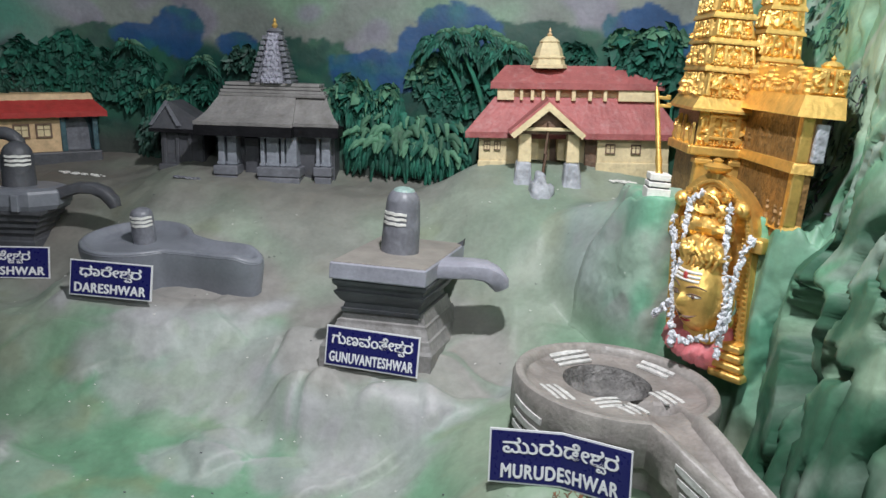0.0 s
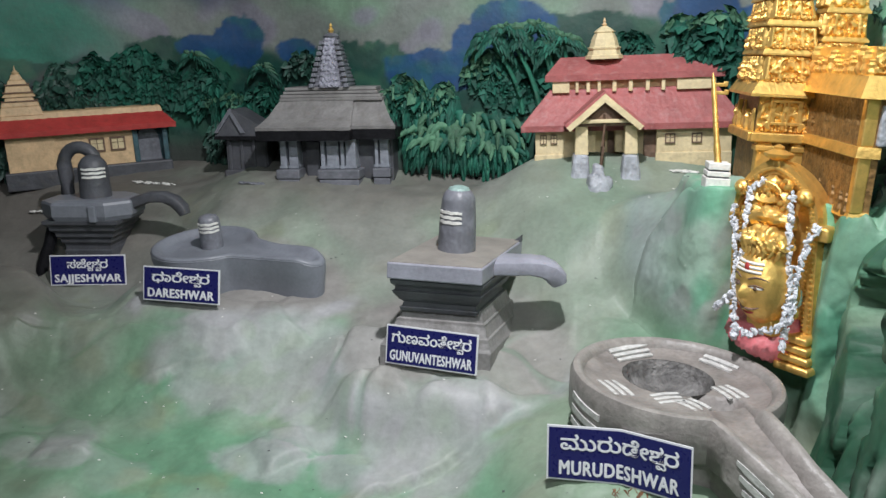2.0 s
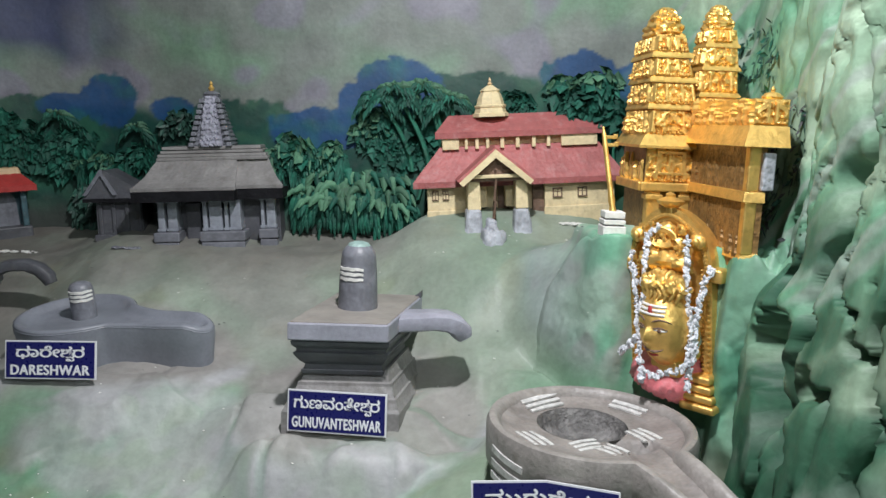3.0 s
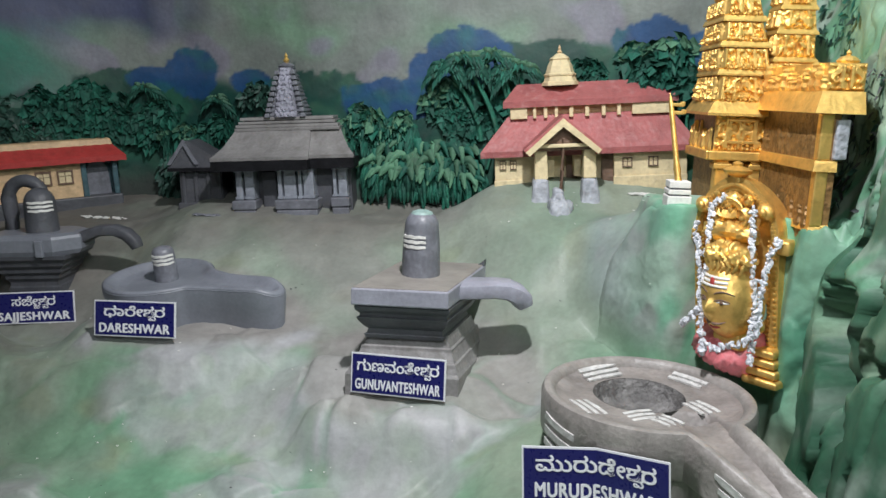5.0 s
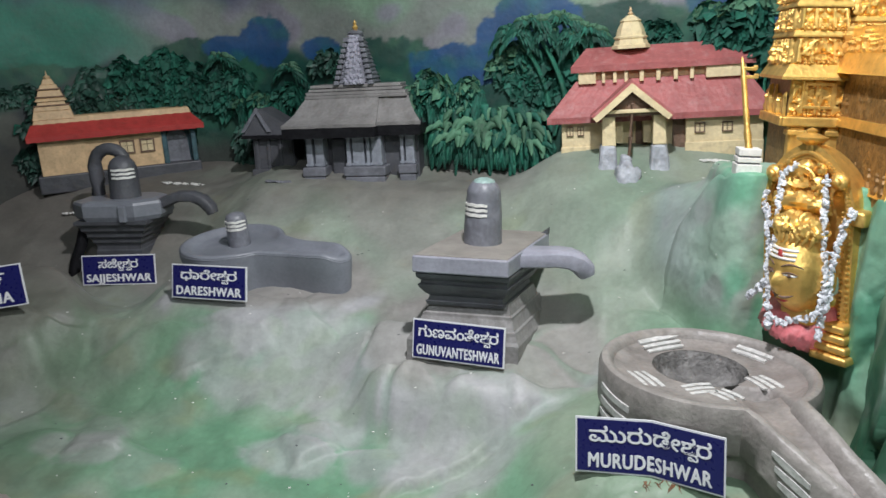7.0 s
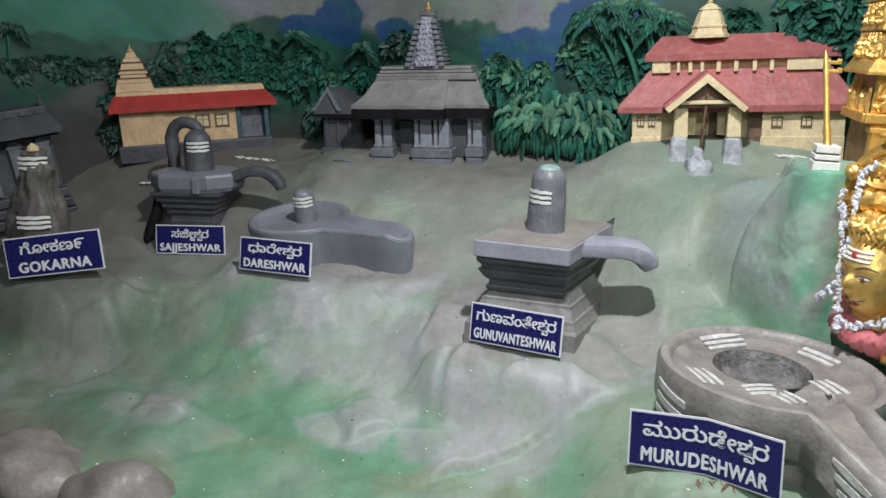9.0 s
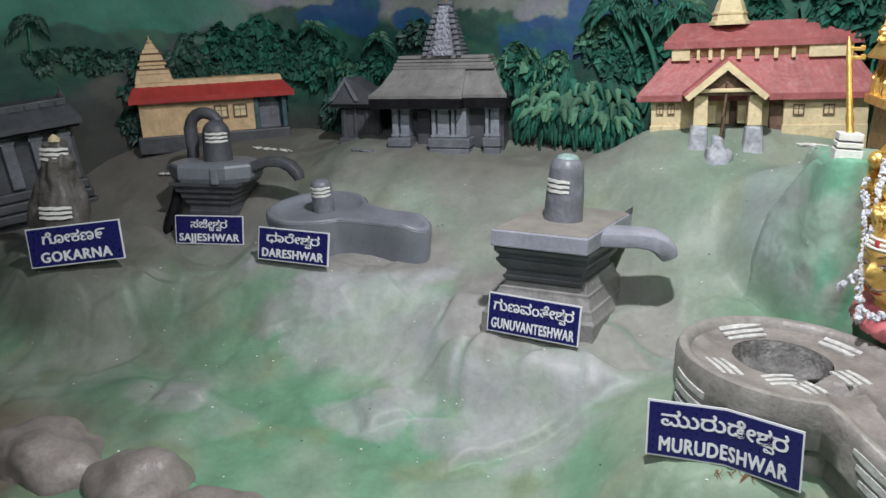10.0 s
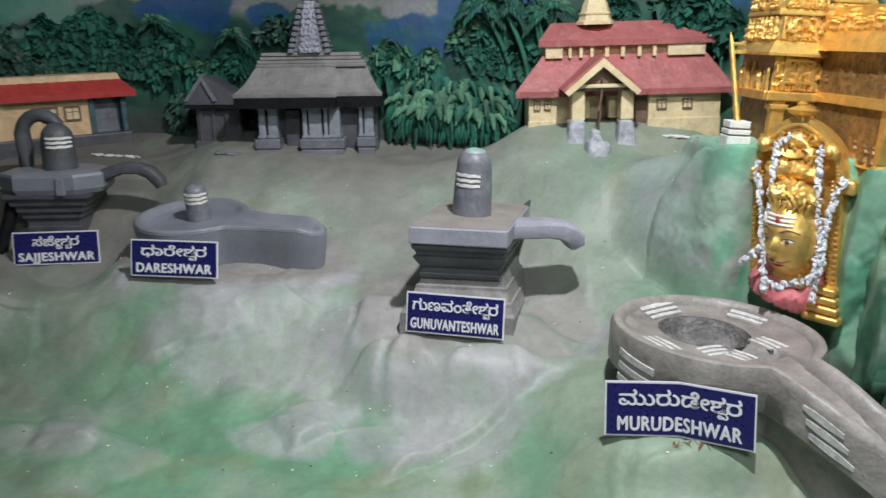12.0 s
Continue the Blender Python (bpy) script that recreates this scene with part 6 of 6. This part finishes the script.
leafy_tree("tree", -2.33, 0.98, 0.1, 0.24, 0.05, 18, 640, 0.035, (M_LEAF_DULL, M_LEAF), "tall dark green tree beside the long temple", 14)
leafy_tree("tree", -2.5, 1.2, 0.34, 0.05, 0.015, 20, 420, 0.03, DULL, "low dull green treeline in the shaded corner", 16)
leafy_tree("tree", -0.95, 1.36, 0.16, 0.05, 0.02, 8, 260, 0.035, DULL, "dull dark trees behind the grey temple", 17)
leafy_tree("tree", 0.42, 1.47, 0.18, 0.08, 0.02, 9, 320, 0.04, MID, "dark green trees behind the spire", 18)


def palm(x_top, z_top, x_base, z_base, fronds, length, materials, label, seed, off=0.03, stem=0.009):
    """A palm in relief: a bowed stem and drooping feathered fronds."""
    rnd = random.Random(seed)
    p0, tan, nrm = wall_frame((x_top + x_base) / 2)
    mid = (x_top + x_base) / 2
    org = Vector((p0.x, p0.y, z_base))
    t = thing("palm_tree", org, label, "palm tree", "palms on the backdrop")

    def at(u, v, o):
        return tan * (u - mid) + nrm * o + Vector((0, 0, v - z_base))

    bm = bmesh.new()
    pts = []
    for i in range(9):
        s = i / 8
        pts.append(at(x_base + (x_top - x_base) * s ** 1.7, z_base + (z_top - z_base) * s, off * (0.4 + 0.6 * s)))
    tube(bm, pts, [stem * (1 - 0.45 * i / 8) for i in range(9)], 8)
    part("trunk", bm, M_TRUNK, t, smooth=True)
    for k in range(fronds):
        a = math.pi * (-0.12 + 1.24 * (k + 0.5) / fronds) + rnd.uniform(-0.12, 0.12)
        L = length * rnd.uniform(0.75, 1.15)
        bm = bmesh.new()
        spine = []
        for i in range(8):
            s = i / 7
            spine.append(at(x_top + math.cos(a) * L * s, z_top + math.sin(a) * L * s * 0.8 - 0.55 * L * s * s, off + 0.012 + 0.03 * math.sin(math.pi * s) + 0.004 * (k % 3)))
        tube(bm, spine, [0.0028 * (1 - 0.8 * i / 7) for i in range(8)], 5)
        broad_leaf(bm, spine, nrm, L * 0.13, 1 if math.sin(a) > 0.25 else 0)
        for i in range(2, 8):
            for sg in (-1, 1):
                d = ((spine[i] - spine[i - 1]).normalized() * 0.6 + tan * sg * 0.2 * math.sin(a) + Vector((0, 0, -0.8)) + nrm * rnd.uniform(0.0, 0.2)).normalized()
                LL = L * rnd.uniform(0.25, 0.4)
                add_leaf(bm, spine[i] - nrm * 0.004, d, d.cross(nrm).normalized(), LL, LL * 0.16, 0.5, 0)
        part("frond", bm, materials, t)
    return t


palm(-0.06, 1.53, 0.1, 1.17, 9, 0.125, DARK, "bowed green areca palm with pale drooping fronds", 21, 0.085, 0.014)
palm(0.06, 1.54, 0.15, 1.22, 9, 0.12, DARK, "bowed green areca palm with pale drooping fronds", 22, 0.075, 0.013)
palm(0.17, 1.5, 0.2, 1.24, 9, 0.11, DARK, "upright green areca palm with drooping fronds", 23, 0.07, 0.012)
palm(-0.13, 1.5, 0.02, 1.2, 8, 0.1, MID, "dark green areca palm with drooping fronds", 24, 0.07, 0.012)
palm(0.1, 1.49, 0.17, 1.17, 7, 0.08, MID, "thin dark green areca palm among the others", 28, 0.07, 0.011)
palm(-1.2, 1.33, -1.16, 1.14, 9, 0.085, DARK, "small green palm with thin drooping fronds", 25, 0.02, 0.006)
palm(-1.58, 1.37, -1.57, 1.16, 9, 0.095, (M_LEAF, M_LEAF_LIGHT), "small dull green palm with thin drooping fronds", 26, 0.02, 0.006)
palm(-2.66, 1.36, -2.66, 1.15, 9, 0.08, DULL, "small dark palm in the shaded corner", 27, 0.02, 0.006)


# ---- gold head before the bank ----
def blob(bm, c, r, mat=0, n=16, m=12, f=None):
    """An egg; f(x, y, z) on the unit sphere may return a push outwards."""
    rings = []
    for j in range(1, m):
        v = math.pi * j / m
        row = []
        for i in range(n):
            u = 2 * math.pi * i / n
            d = Vector((math.sin(v) * math.cos(u), math.sin(v) * math.sin(u), -math.cos(v)))
            k = 1 + (f(d.x, d.y, d.z) if f else 0.0)
            row.append((c[0] + d.x * r[0] * k, c[1] + d.y * r[1] * k, c[2] + d.z * r[2] * k))
        rings.append(row)
    loft(bm, rings, mat=mat)


HEAD = pose(0.817, 2.288, 0.665, 0, 0, -44)


def gold_head():
    bm = bmesh.new()
    # arched back plate with a raised rim
    def arch(k, top):
        return [(-0.118 * k, 0.03), (0.118 * k, 0.03)] + [(0.122 * k * math.copysign(abs(math.cos(a)) ** 1.3, math.cos(a)), 0.36 + (top - 0.36) * math.sin(a)) for a in np.linspace(0.0, math.pi, 26)]

    prism(bm, arch(1.0, 0.52), 0.0, 0.06)
    outer, inner = arch(1.0, 0.53), arch(0.8, 0.49)
    for sgn in (0,):
        loft(bm, [[(x, 0.002, z) for x, z in outer], [(x * 0.97, -0.02, z) for x, z in outer], [(x, -0.022, z) for x, z in inner], [(x, 0.0, z) for x, z in inner]], caps=False)
    rnd = random.Random(3)
    for k in range(46):
        a = math.pi * k / 45
        x, z = 0.106 * math.copysign(abs(math.cos(a)) ** 1.3, math.cos(a)), 0.36 + 0.145 * math.sin(a)
        blob(bm, (x, -0.022, z), (0.007, 0.007, 0.007), n=6, m=4)
    for s in (-1, 1):
        for k in range(20):
            blob(bm, (s * 0.108, -0.022, 0.05 + k * 0.0155), (0.006, 0.006, 0.006), n=6, m=4)
        for k in range(26):
            blob(bm, (s * 0.092, -0.02, 0.06 + k * 0.012), (0.005, 0.006, 0.005), n=6, m=4)
        # side brackets
        box(bm, min(s * 0.11, s * 0.148), max(s * 0.11, s * 0.148), -0.03, 0.03, 0.33, 0.37, bevel=0.008)
        lathe_c = (s * 0.085, -0.03, 0.44)
        blob(bm, lathe_c, (0.024, 0.02, 0.024), n=12, m=8)
        blob(bm, (s * 0.085, -0.048, 0.44), (0.012, 0.01, 0.012), n=10, m=6)

    # head: a plain egg with nose, brow and ears
    def face(x, y, z):
        front = max(-y, 0)
        k = -0.12 * max(-z - 0.25, 0) + 0.03 * math.exp(-((z - 0.22) / 0.1) ** 2) * front
        k += 0.31 * math.exp(-(x / 0.12) ** 2 - ((z + 0.1 + 0.1 * abs(x)) / 0.17) ** 2) * front ** 2
        k -= 0.07 * (math.exp(-((abs(x) - 0.36) / 0.15) ** 2 - ((z - 0.08) / 0.11) ** 2)) * front
        k += 0.1 * math.exp(-(x / 0.2) ** 2 - ((z + 0.47) / 0.08) ** 2) * front
        return k

    first = len(bm.verts)
    blob(bm, (0, -0.07, 0.192), (0.069, 0.08, 0.118), n=64, m=56, f=face)
    for s in (-1, 1):
        blob(bm, (s * 0.07, -0.045, 0.185), (0.011, 0.02, 0.034), n=10, m=8)
        blob(bm, (s * 0.073, -0.05, 0.135), (0.014, 0.014, 0.018), n=10, m=8)
    box(bm, -0.045, 0.045, -0.09, 0.0, 0.06, 0.12, tx=0.008, bevel=0.01)
    # swept-back hair
    blob(bm, (0.0, -0.07, 0.312), (0.066, 0.06, 0.042), n=72, m=40, f=lambda a, b, c: 0.07 * math.sin(a * 24 + 7 * c + 2 * noise.noise(Vector((a * 3, b * 3, c * 3)))) + 0.2 * noise.noise(Vector((a * 2.2, b * 2.2, c * 2.2 + 4))))
    for k in range(9):
        x = -0.052 + 0.013 * k
        y = -0.128 + 10 * x * x
        tube(bm, [(x * 0.95, y, 0.27 + 0.006 * (k % 2)), (x * 1.02 + 0.004, y + 0.004, 0.29), (x * 0.98 + 0.01 * math.sin(k), y + 0.012, 0.313), (x * 0.8 + 0.012 * math.sin(k * 2.1), y + 0.03, 0.338)], [0.003, 0.0065, 0.0075, 0.003], 8)
    # forehead mark, brows and lip line in paint
    def skin(x, z, lift=0.001):
        d = Vector((x / 0.069, 0, (z - 0.192) / 0.118))
        y = -math.sqrt(max(1 - d.x * d.x - d.z * d.z, 0.02))
        k = 1 + face(d.x, y, d.z)
        return (x * k, -0.07 + 0.08 * y * k - lift, 0.192 + (z - 0.192) * k)

    for k in range(3):
        tube(bm, [skin(-0.036 + 0.072 * i / 8, 0.238 + 0.011 * k) for i in range(9)], 0.0042, 6, mat=1)
    blob(bm, skin(0, 0.248, 0.002), (0.008, 0.004, 0.014), n=8, m=6, mat=2)
    for s in (-1, 1):
        tube(bm, [skin(s * (0.01 + 0.042 * i / 6), 0.218 + 0.008 * math.sin(math.pi * i / 6)) for i in range(7)], [0.0012, 0.0024, 0.0026, 0.0026, 0.0024, 0.0018, 0.001], 6, mat=3)
        tube(bm, [skin(s * (0.014 + 0.03 * i / 6), 0.197, 0.0) for i in range(7)], [0.0008, 0.0022, 0.0034, 0.0037, 0.0034, 0.0022, 0.0008], 8, mat=1)
        blob(bm, skin(s * 0.029, 0.197, 0.0045), (0.0056, 0.0026, 0.005), n=10, m=8, mat=3)
        tube(bm, [skin(s * (0.012 + 0.034 * i / 6), 0.2 + 0.005 * math.sin(math.pi * i / 6), 0.003) for i in range(7)], [0.001, 0.0016, 0.002, 0.002, 0.002, 0.0016, 0.001], 6, mat=3)
        tube(bm, [skin(s * (0.002 + 0.032 * i / 5), 0.141 - 0.004 * math.sin(math.pi * i / 5) + 0.004 * (i / 5) ** 2) for i in range(6)], [0.003, 0.0042, 0.004, 0.0034, 0.0026, 0.001], 6, mat=3)
    tube(bm, [skin(-0.017 + 0.034 * i / 4, 0.124) for i in range(5)], [0.001, 0.0042, 0.005, 0.0042, 0.001], 6, mat=2)
    bm.verts.ensure_lookup_table()
    look_aside = Matrix.Translation((0.018, -0.082, 0.004)) @ Matrix.Rotation(radians(-10), 4, "Z") @ Matrix.Translation((0, 0.07, 0))
    for v in bm.verts[first:]:
        v.co = look_aside @ v.co
    # jutting hood over the hair, then the serpent crest
    blob(bm, (0.0, -0.05, 0.378), (0.072, 0.05, 0.03), n=36, m=20, f=lambda a, b, c: 0.22 * noise.noise(Vector((a * 3.2, b * 3.2, c * 3.2))) + 0.08 * math.sin(a * 16))
    for k, (x, z, r) in enumerate(((-0.045, 0.37, 0.026), (0.045, 0.37, 0.028), (0.02, 0.385, 0.03), (-0.02, 0.415, 0.028), (0.03, 0.425, 0.026), (0.0, 0.46, 0.026), (-0.035, 0.45, 0.018), (0.04, 0.465, 0.016))):
        blob(bm, (x, -0.035, z), (r, r * 0.8, r), n=14, m=10, f=lambda a, b, c: 0.18 * math.sin(a * 9 + k) * math.sin(c * 8))
    for k in range(50):
        a, z = rnd.uniform(-1, 1), rnd.uniform(0.37, 0.48)
        blob(bm, (a * 0.06, -0.05 - rnd.uniform(0, 0.015), z), (0.007, 0.007, 0.007), n=6, m=4)
    for k in range(5):
        tube(bm, [(0.03 * math.cos(u) * (1 + 0.1 * k), -0.062 - 0.002 * k, 0.445 + (0.012 + 0.004 * k) * math.sin(u)) for u in np.linspace(0, 5.5, 14)], 0.0035, 6)
    lathe(bm, ((0.014, 0.5), (0.014, 0.525), (0.034, 0.535), (0.038, 0.545), (0.012, 0.556), (0.014, 0.563), (0.002, 0.57)), 16, 0.0, -0.01)
    # stepped foot
    for k in range(4):
        box(bm, 0.055, 0.148 - 0.006 * k, -0.095 + 0.008 * k, 0.03, -0.018 + 0.024 * k, 0.003 + 0.024 * k, bevel=0.006)
    # the whole leans back and a little aside
    for v in bm.verts:
        v.co.x = v.co.x * 1.07 + 0.014 - 0.12 * v.co.z
        v.co.y += 0.04 * (v.co.z - 0.15) - 0.022
    ob = part("gold_statue", bm, [M_GOLD, M_WHITE, M_RED_BRIGHT, M_BROWN], smooth=True)
    ob.matrix_world = HEAD
    return tagged(ob, "gold painted statue head on an arched back plate", "statue")


gold_head()


def garland(name, points, label, seed, r=0.0125):
    """A string of crumpled white petals along points in the statue's frame."""
    rnd = random.Random(seed)
    bm = bmesh.new()
    pts = [Vector(p) for p in points]
    for a, b in zip(pts, pts[1:]):
        n = max(int((b - a).length / 0.0042), 1)
        for i in range(n):
            c = a.lerp(b, i / n) + Vector((rnd.uniform(-1, 1), rnd.uniform(-0.6, 0.3), rnd.uniform(-1, 1))) * r * 0.5
            vs = bmesh.ops.create_icosphere(bm, subdivisions=1, radius=r * rnd.uniform(0.5, 0.85))["verts"]
            m = Euler((rnd.uniform(0, 6), rnd.uniform(0, 6), rnd.uniform(0, 6))).to_matrix() @ Matrix.Diagonal((1.25, 0.75, 0.55))
            for v in vs:
                v.co = m @ (v.co * rnd.uniform(0.75, 1.25)) + c
    ob = part(name, bm, M_GARLAND)
    ob.matrix_world = HEAD @ pose(0.004, -0.02, 0)
    return tagged(ob, label, "garland", "garlands on the gold head")


garland("garland", ((-0.047, -0.06, 0.473), (-0.079, -0.07, 0.45), (-0.075, -0.085, 0.383), (-0.063, -0.1, 0.309), (-0.059, -0.115, 0.248), (-0.05, -0.135, 0.173), (-0.035, -0.148, 0.1), (-0.013, -0.155, 0.075), (0.023, -0.152, 0.072), (0.069, -0.14, 0.097), (0.096, -0.125, 0.117), (0.088, -0.1, 0.172), (0.067, -0.085, 0.271), (0.048, -0.075, 0.357), (0.031, -0.06, 0.457)), "white crumpled garland hung round the gold head", 1)
garland("garland", ((-0.143, -0.04, 0.392), (-0.116, -0.06, 0.31), (-0.084, -0.09, 0.24), (-0.061, -0.125, 0.185)), "white garland strand beside the gold head", 2)
garland("garland", ((0.102, -0.03, 0.373), (0.088, -0.04, 0.345), (0.084, -0.055, 0.285), (0.087, -0.075, 0.213), (0.098, -0.105, 0.121), (0.098, -0.118, 0.069), (0.096, -0.122, 0.038)), "white garland strand beside the gold head", 3, 0.0135)
garland("garland", ((-0.056, -0.135, 0.164), (-0.087, -0.125, 0.13), (-0.118, -0.115, 0.095)), "short white garland end over the pink petals", 4)
garland("garland", ((-0.027, -0.155, 0.079), (-0.016, -0.16, 0.042)), "short white garland end over the pink petals", 5)


def lotus_collar():
    t = thing("lotus_collar", HEAD @ pose(0.0, 0.0, 0.012, 0, 14, 0), "pink painted lotus petals under the gold head", "lotus")
    for k in range(8):
        a = radians(185 + 22 * k + 8)
        bm = bmesh.new()
        d = Vector((math.cos(a) * 0.9, math.sin(a) * 0.85, 0))
        s = Vector((-d.y, d.x, 0)).normalized()
        rings = []
        for i in range(8):
            f = i / 7
            w = 0.034 * math.sin(math.pi * (0.3 + 0.52 * f)) ** 0.7
            w = w if i < 7 else 0.012
            q = d * (0.06 + 0.062 * f + 0.02 * math.sin(math.pi * f)) + Vector((0, -0.035, 0.1 - 0.1 * f))
            rings.append([q - s * w + Vector((0, 0, -0.008)), q - s * w * 0.55 + d * 0.006, q + d * 0.011, q + s * w * 0.55 + d * 0.006, q + s * w + Vector((0, 0, -0.008)), q - d * 0.014 + Vector((0, 0, -0.012))])
        loft(bm, rings)
        part("petal", bm, M_PINK, t, smooth=True)
    bm = bmesh.new()
    lathe(bm, ((0.05, -0.01), (0.085, 0.02), (0.095, 0.05), (0.085, 0.08), (0.06, 0.105)), 28, 0, -0.035)
    part("lotus_heart", bm, M_PINK, t, smooth=True)
    return t


lotus_collar()


# ---- flagpole, offering stones and loose things ----
def flagpole():
    x, y = 0.637, 2.44
    z = 1.105
    t = thing("temple_flagpole", (x, y, z), "thin gold flagpole on a white striped stone base", "flagpole")
    for k, (w, z0, z1, m) in enumerate(((0.035, -0.035, 0.012, M_WHITE), (0.03, 0.012, 0.017, M_STONE_DARK), (0.033, 0.017, 0.031, M_WHITE), (0.029, 0.031, 0.036, M_STONE_DARK), (0.031, 0.036, 0.056, M_WHITE))):
        bm = bmesh.new()
        box(bm, -w, w, -w, w, z0, z1, bevel=0.002)
        part("base_course", bm, m, t)
    lean = Vector((-0.032, 0.07, 0.26))
    bm = bmesh.new()
    tube(bm, [Vector((0, 0, 0.05)) + lean * s for s in np.linspace(0, 1, 14)], [0.0125, 0.009, 0.011, 0.0085, 0.008, 0.0085, 0.008, 0.0078, 0.0078, 0.0075, 0.0085, 0.007, 0.006, 0.001], 12)
    part("pole", bm, M_GOLD, t, smooth=True)
    for s in (0.78, 0.87):
        bm = bmesh.new()
        p = Vector((0, 0, 0.05)) + lean * s
        box(bm, p.x, p.x + 0.036, p.y - 0.006, p.y + 0.006, p.z - 0.004, p.z + 0.006, bevel=0.002)
        box(bm, p.x + 0.028, p.x + 0.04, p.y - 0.007, p.y + 0.007, p.z - 0.003, p.z + 0.011, bevel=0.002)
        part("pole_bracket", bm, M_GOLD, t)
    return t


flagpole()

bm = bmesh.new()
box(bm, -0.05, 0.05, -0.04, 0.04, -0.06, 0.03, tx=0.012, ty=0.01, bevel=0.016)
box(bm, -0.032, 0.024, -0.02, 0.035, 0.02, 0.062, tx=0.012, ty=0.01, bevel=0.01)
bmesh.ops.subdivide_edges(bm, edges=bm.edges[:], cuts=2, use_grid_fill=True)
roughen(bm, 0.018, 0.03, 3.0)
ob = part("offering_stone", bm, M_PALESTONE, smooth=True)
ob.location = (0.337, 3.03, 0.985)
tagged(ob, "rough bluish grey stone before the red roofed temple", "stone")
bm = bmesh.new()
tube(bm, [(0, 0, -0.03), (0.002, 0, 0.08), (0.0, 0, 0.2)], [0.009, 0.008, 0.007], 10)
ob = part("wooden_post", bm, M_BROWN, smooth=True)
ob.location = (0.34, 3.066, 1.04)
tagged(ob, "thin brown wooden post before the temple porch", "post")

for x, y, r, sd in ((-1.45, 1.66, 0.17, 1), (-1.14, 1.65, 0.15, 2), (-0.86, 1.56, 0.15, 3)):
    bm = bmesh.new()
    bmesh.ops.create_icosphere(bm, subdivisions=4, radius=r)
    for v in bm.verts:
        v.co = Vector((v.co.x * 1.1, v.co.y * 0.85, v.co.z * 0.75))
    roughen(bm, 0.05, 0.16, sd * 3.1)
    roughen(bm, 0.012, 0.05, sd * 1.3)
    ob = part("boulder", bm, M_BOULDER, smooth=True)
    ob.location = (x, y, ground_z(x, y, False) - 0.02)
    tagged(ob, "rounded grey-brown painted boulder on the green ground", "boulder", "boulders in the foreground")

# paint specks and crumbs, past counting
rnd = random.Random(12)
for sname, mat, count, lab in (("paint_speck", M_WHITE, 150, "small white paint specks on the ground"), ("crumb", M_STONE_DARK, 60, "dark crumbs scattered on the ground")):
    bm = bmesh.new()
    for _ in range(count):
        x, y = rnd.uniform(-2.1, 0.6), rnd.uniform(1.7, 3.15)
        z = ground_z(x, y)
        r = rnd.uniform(0.0012, 0.004)
        vs = bmesh.ops.create_icosphere(bm, subdivisions=1, radius=r)["verts"]
        for v in vs:
            v.co = Vector((v.co.x * rnd.uniform(0.8, 1.8), v.co.y, v.co.z * 0.5)) + Vector((x, y, z))
    tagged(part(sname, bm, mat), lab, "specks", kind="stuff")

# rust stains that run down the mound under the bent sign
bm = bmesh.new()
for k in range(14):
    x, y, w = 0.39 + 0.022 * rnd.uniform(-2, 2), 1.768 + rnd.uniform(-0.01, 0.01), rnd.uniform(0.0012, 0.003)
    slant, pts = rnd.uniform(-0.9, 0.5), []
    for i in range(6):
        x += 0.006 * slant + rnd.uniform(-0.003, 0.003)
        y -= rnd.uniform(0.003, 0.008)
        pts.append((x, y, ground_z(x, y)))
    tube(bm, pts, [w * (0.6, 1.0, 0.8, 1.0, 0.6, 0.2)[i] for i in range(6)], 6, squash=0.4)
tagged(part("rust_stain", bm, M_RUST), "brown rust streaks on the mound under the sign", "stain", kind="stuff")

# rubble at the feet of the temples
for k, (x, y, w) in enumerate(((-2.02, 3.16, 0.09), (-1.66, 3.4, 0.1), (0.66, 3.13, 0.05), (-1.12, 3.24, 0.05))):
    bm = bmesh.new()
    for _ in range(46):
        r = rnd.uniform(0.003, 0.008)
        vs = bmesh.ops.create_icosphere(bm, subdivisions=2, radius=r)["verts"]
        o = Vector((rnd.uniform(-w, w), rnd.uniform(-0.012, 0.012), rnd.uniform(-0.003, 0.003)))
        for v in vs:
            v.co = Vector((v.co.x * 1.5, v.co.y, v.co.z * 0.6)) * (1 + 0.3 * noise.noise(v.co * 60)) + o
    ob = part("rubble", bm, M_WHITE if k != 3 else M_STONE)
    ob.location = (x, y, ground_z(x, y) + 0.004)
    tagged(ob, "strip of whitish rubble at a temple's foot", "rubble", kind="stuff")


# dark creeper pressed into the cliff beside the gold temple
rnd = random.Random(33)
creeper = thing("creeper", wall_point(12.2, 1.1), "dark grey-green creeper leaves clinging to the cliff", "plant")
base = wall_point(12.2, 1.1)
for s0, s1, z0, z1, count, mats in ((11.6, 13.0, 1.1, 1.5, 420, (M_LEAF_DULL, M_STONE_DARK)), (10.6, 12.2, 1.45, 1.75, 300, (M_LEAF_DULL, M_LEAF))):
    bm = bmesh.new()
    for _ in range(count):
        s, z = rnd.uniform(s0, s1), rnd.uniform(z0, z1)
        if noise.noise(Vector((s * 3, z * 7, 2))) < -0.05:
            continue
        p = wall_point(s, z, 0.004) - base
        nrm = plan_at(s)[1]
        tan = Vector((-nrm.y, nrm.x, 0))
        d = (tan * rnd.uniform(-0.8, 0.8) + Vector((0, 0, rnd.uniform(-1, 0.6))) + nrm * rnd.uniform(0.05, 0.4)).normalized()
        L = rnd.uniform(0.015, 0.045)
        add_leaf(bm, p, d, d.cross(nrm).normalized(), L, L * rnd.uniform(0.12, 0.3), 0.3, rnd.randint(0, 1))
    part("leaves", bm, mats, creeper)
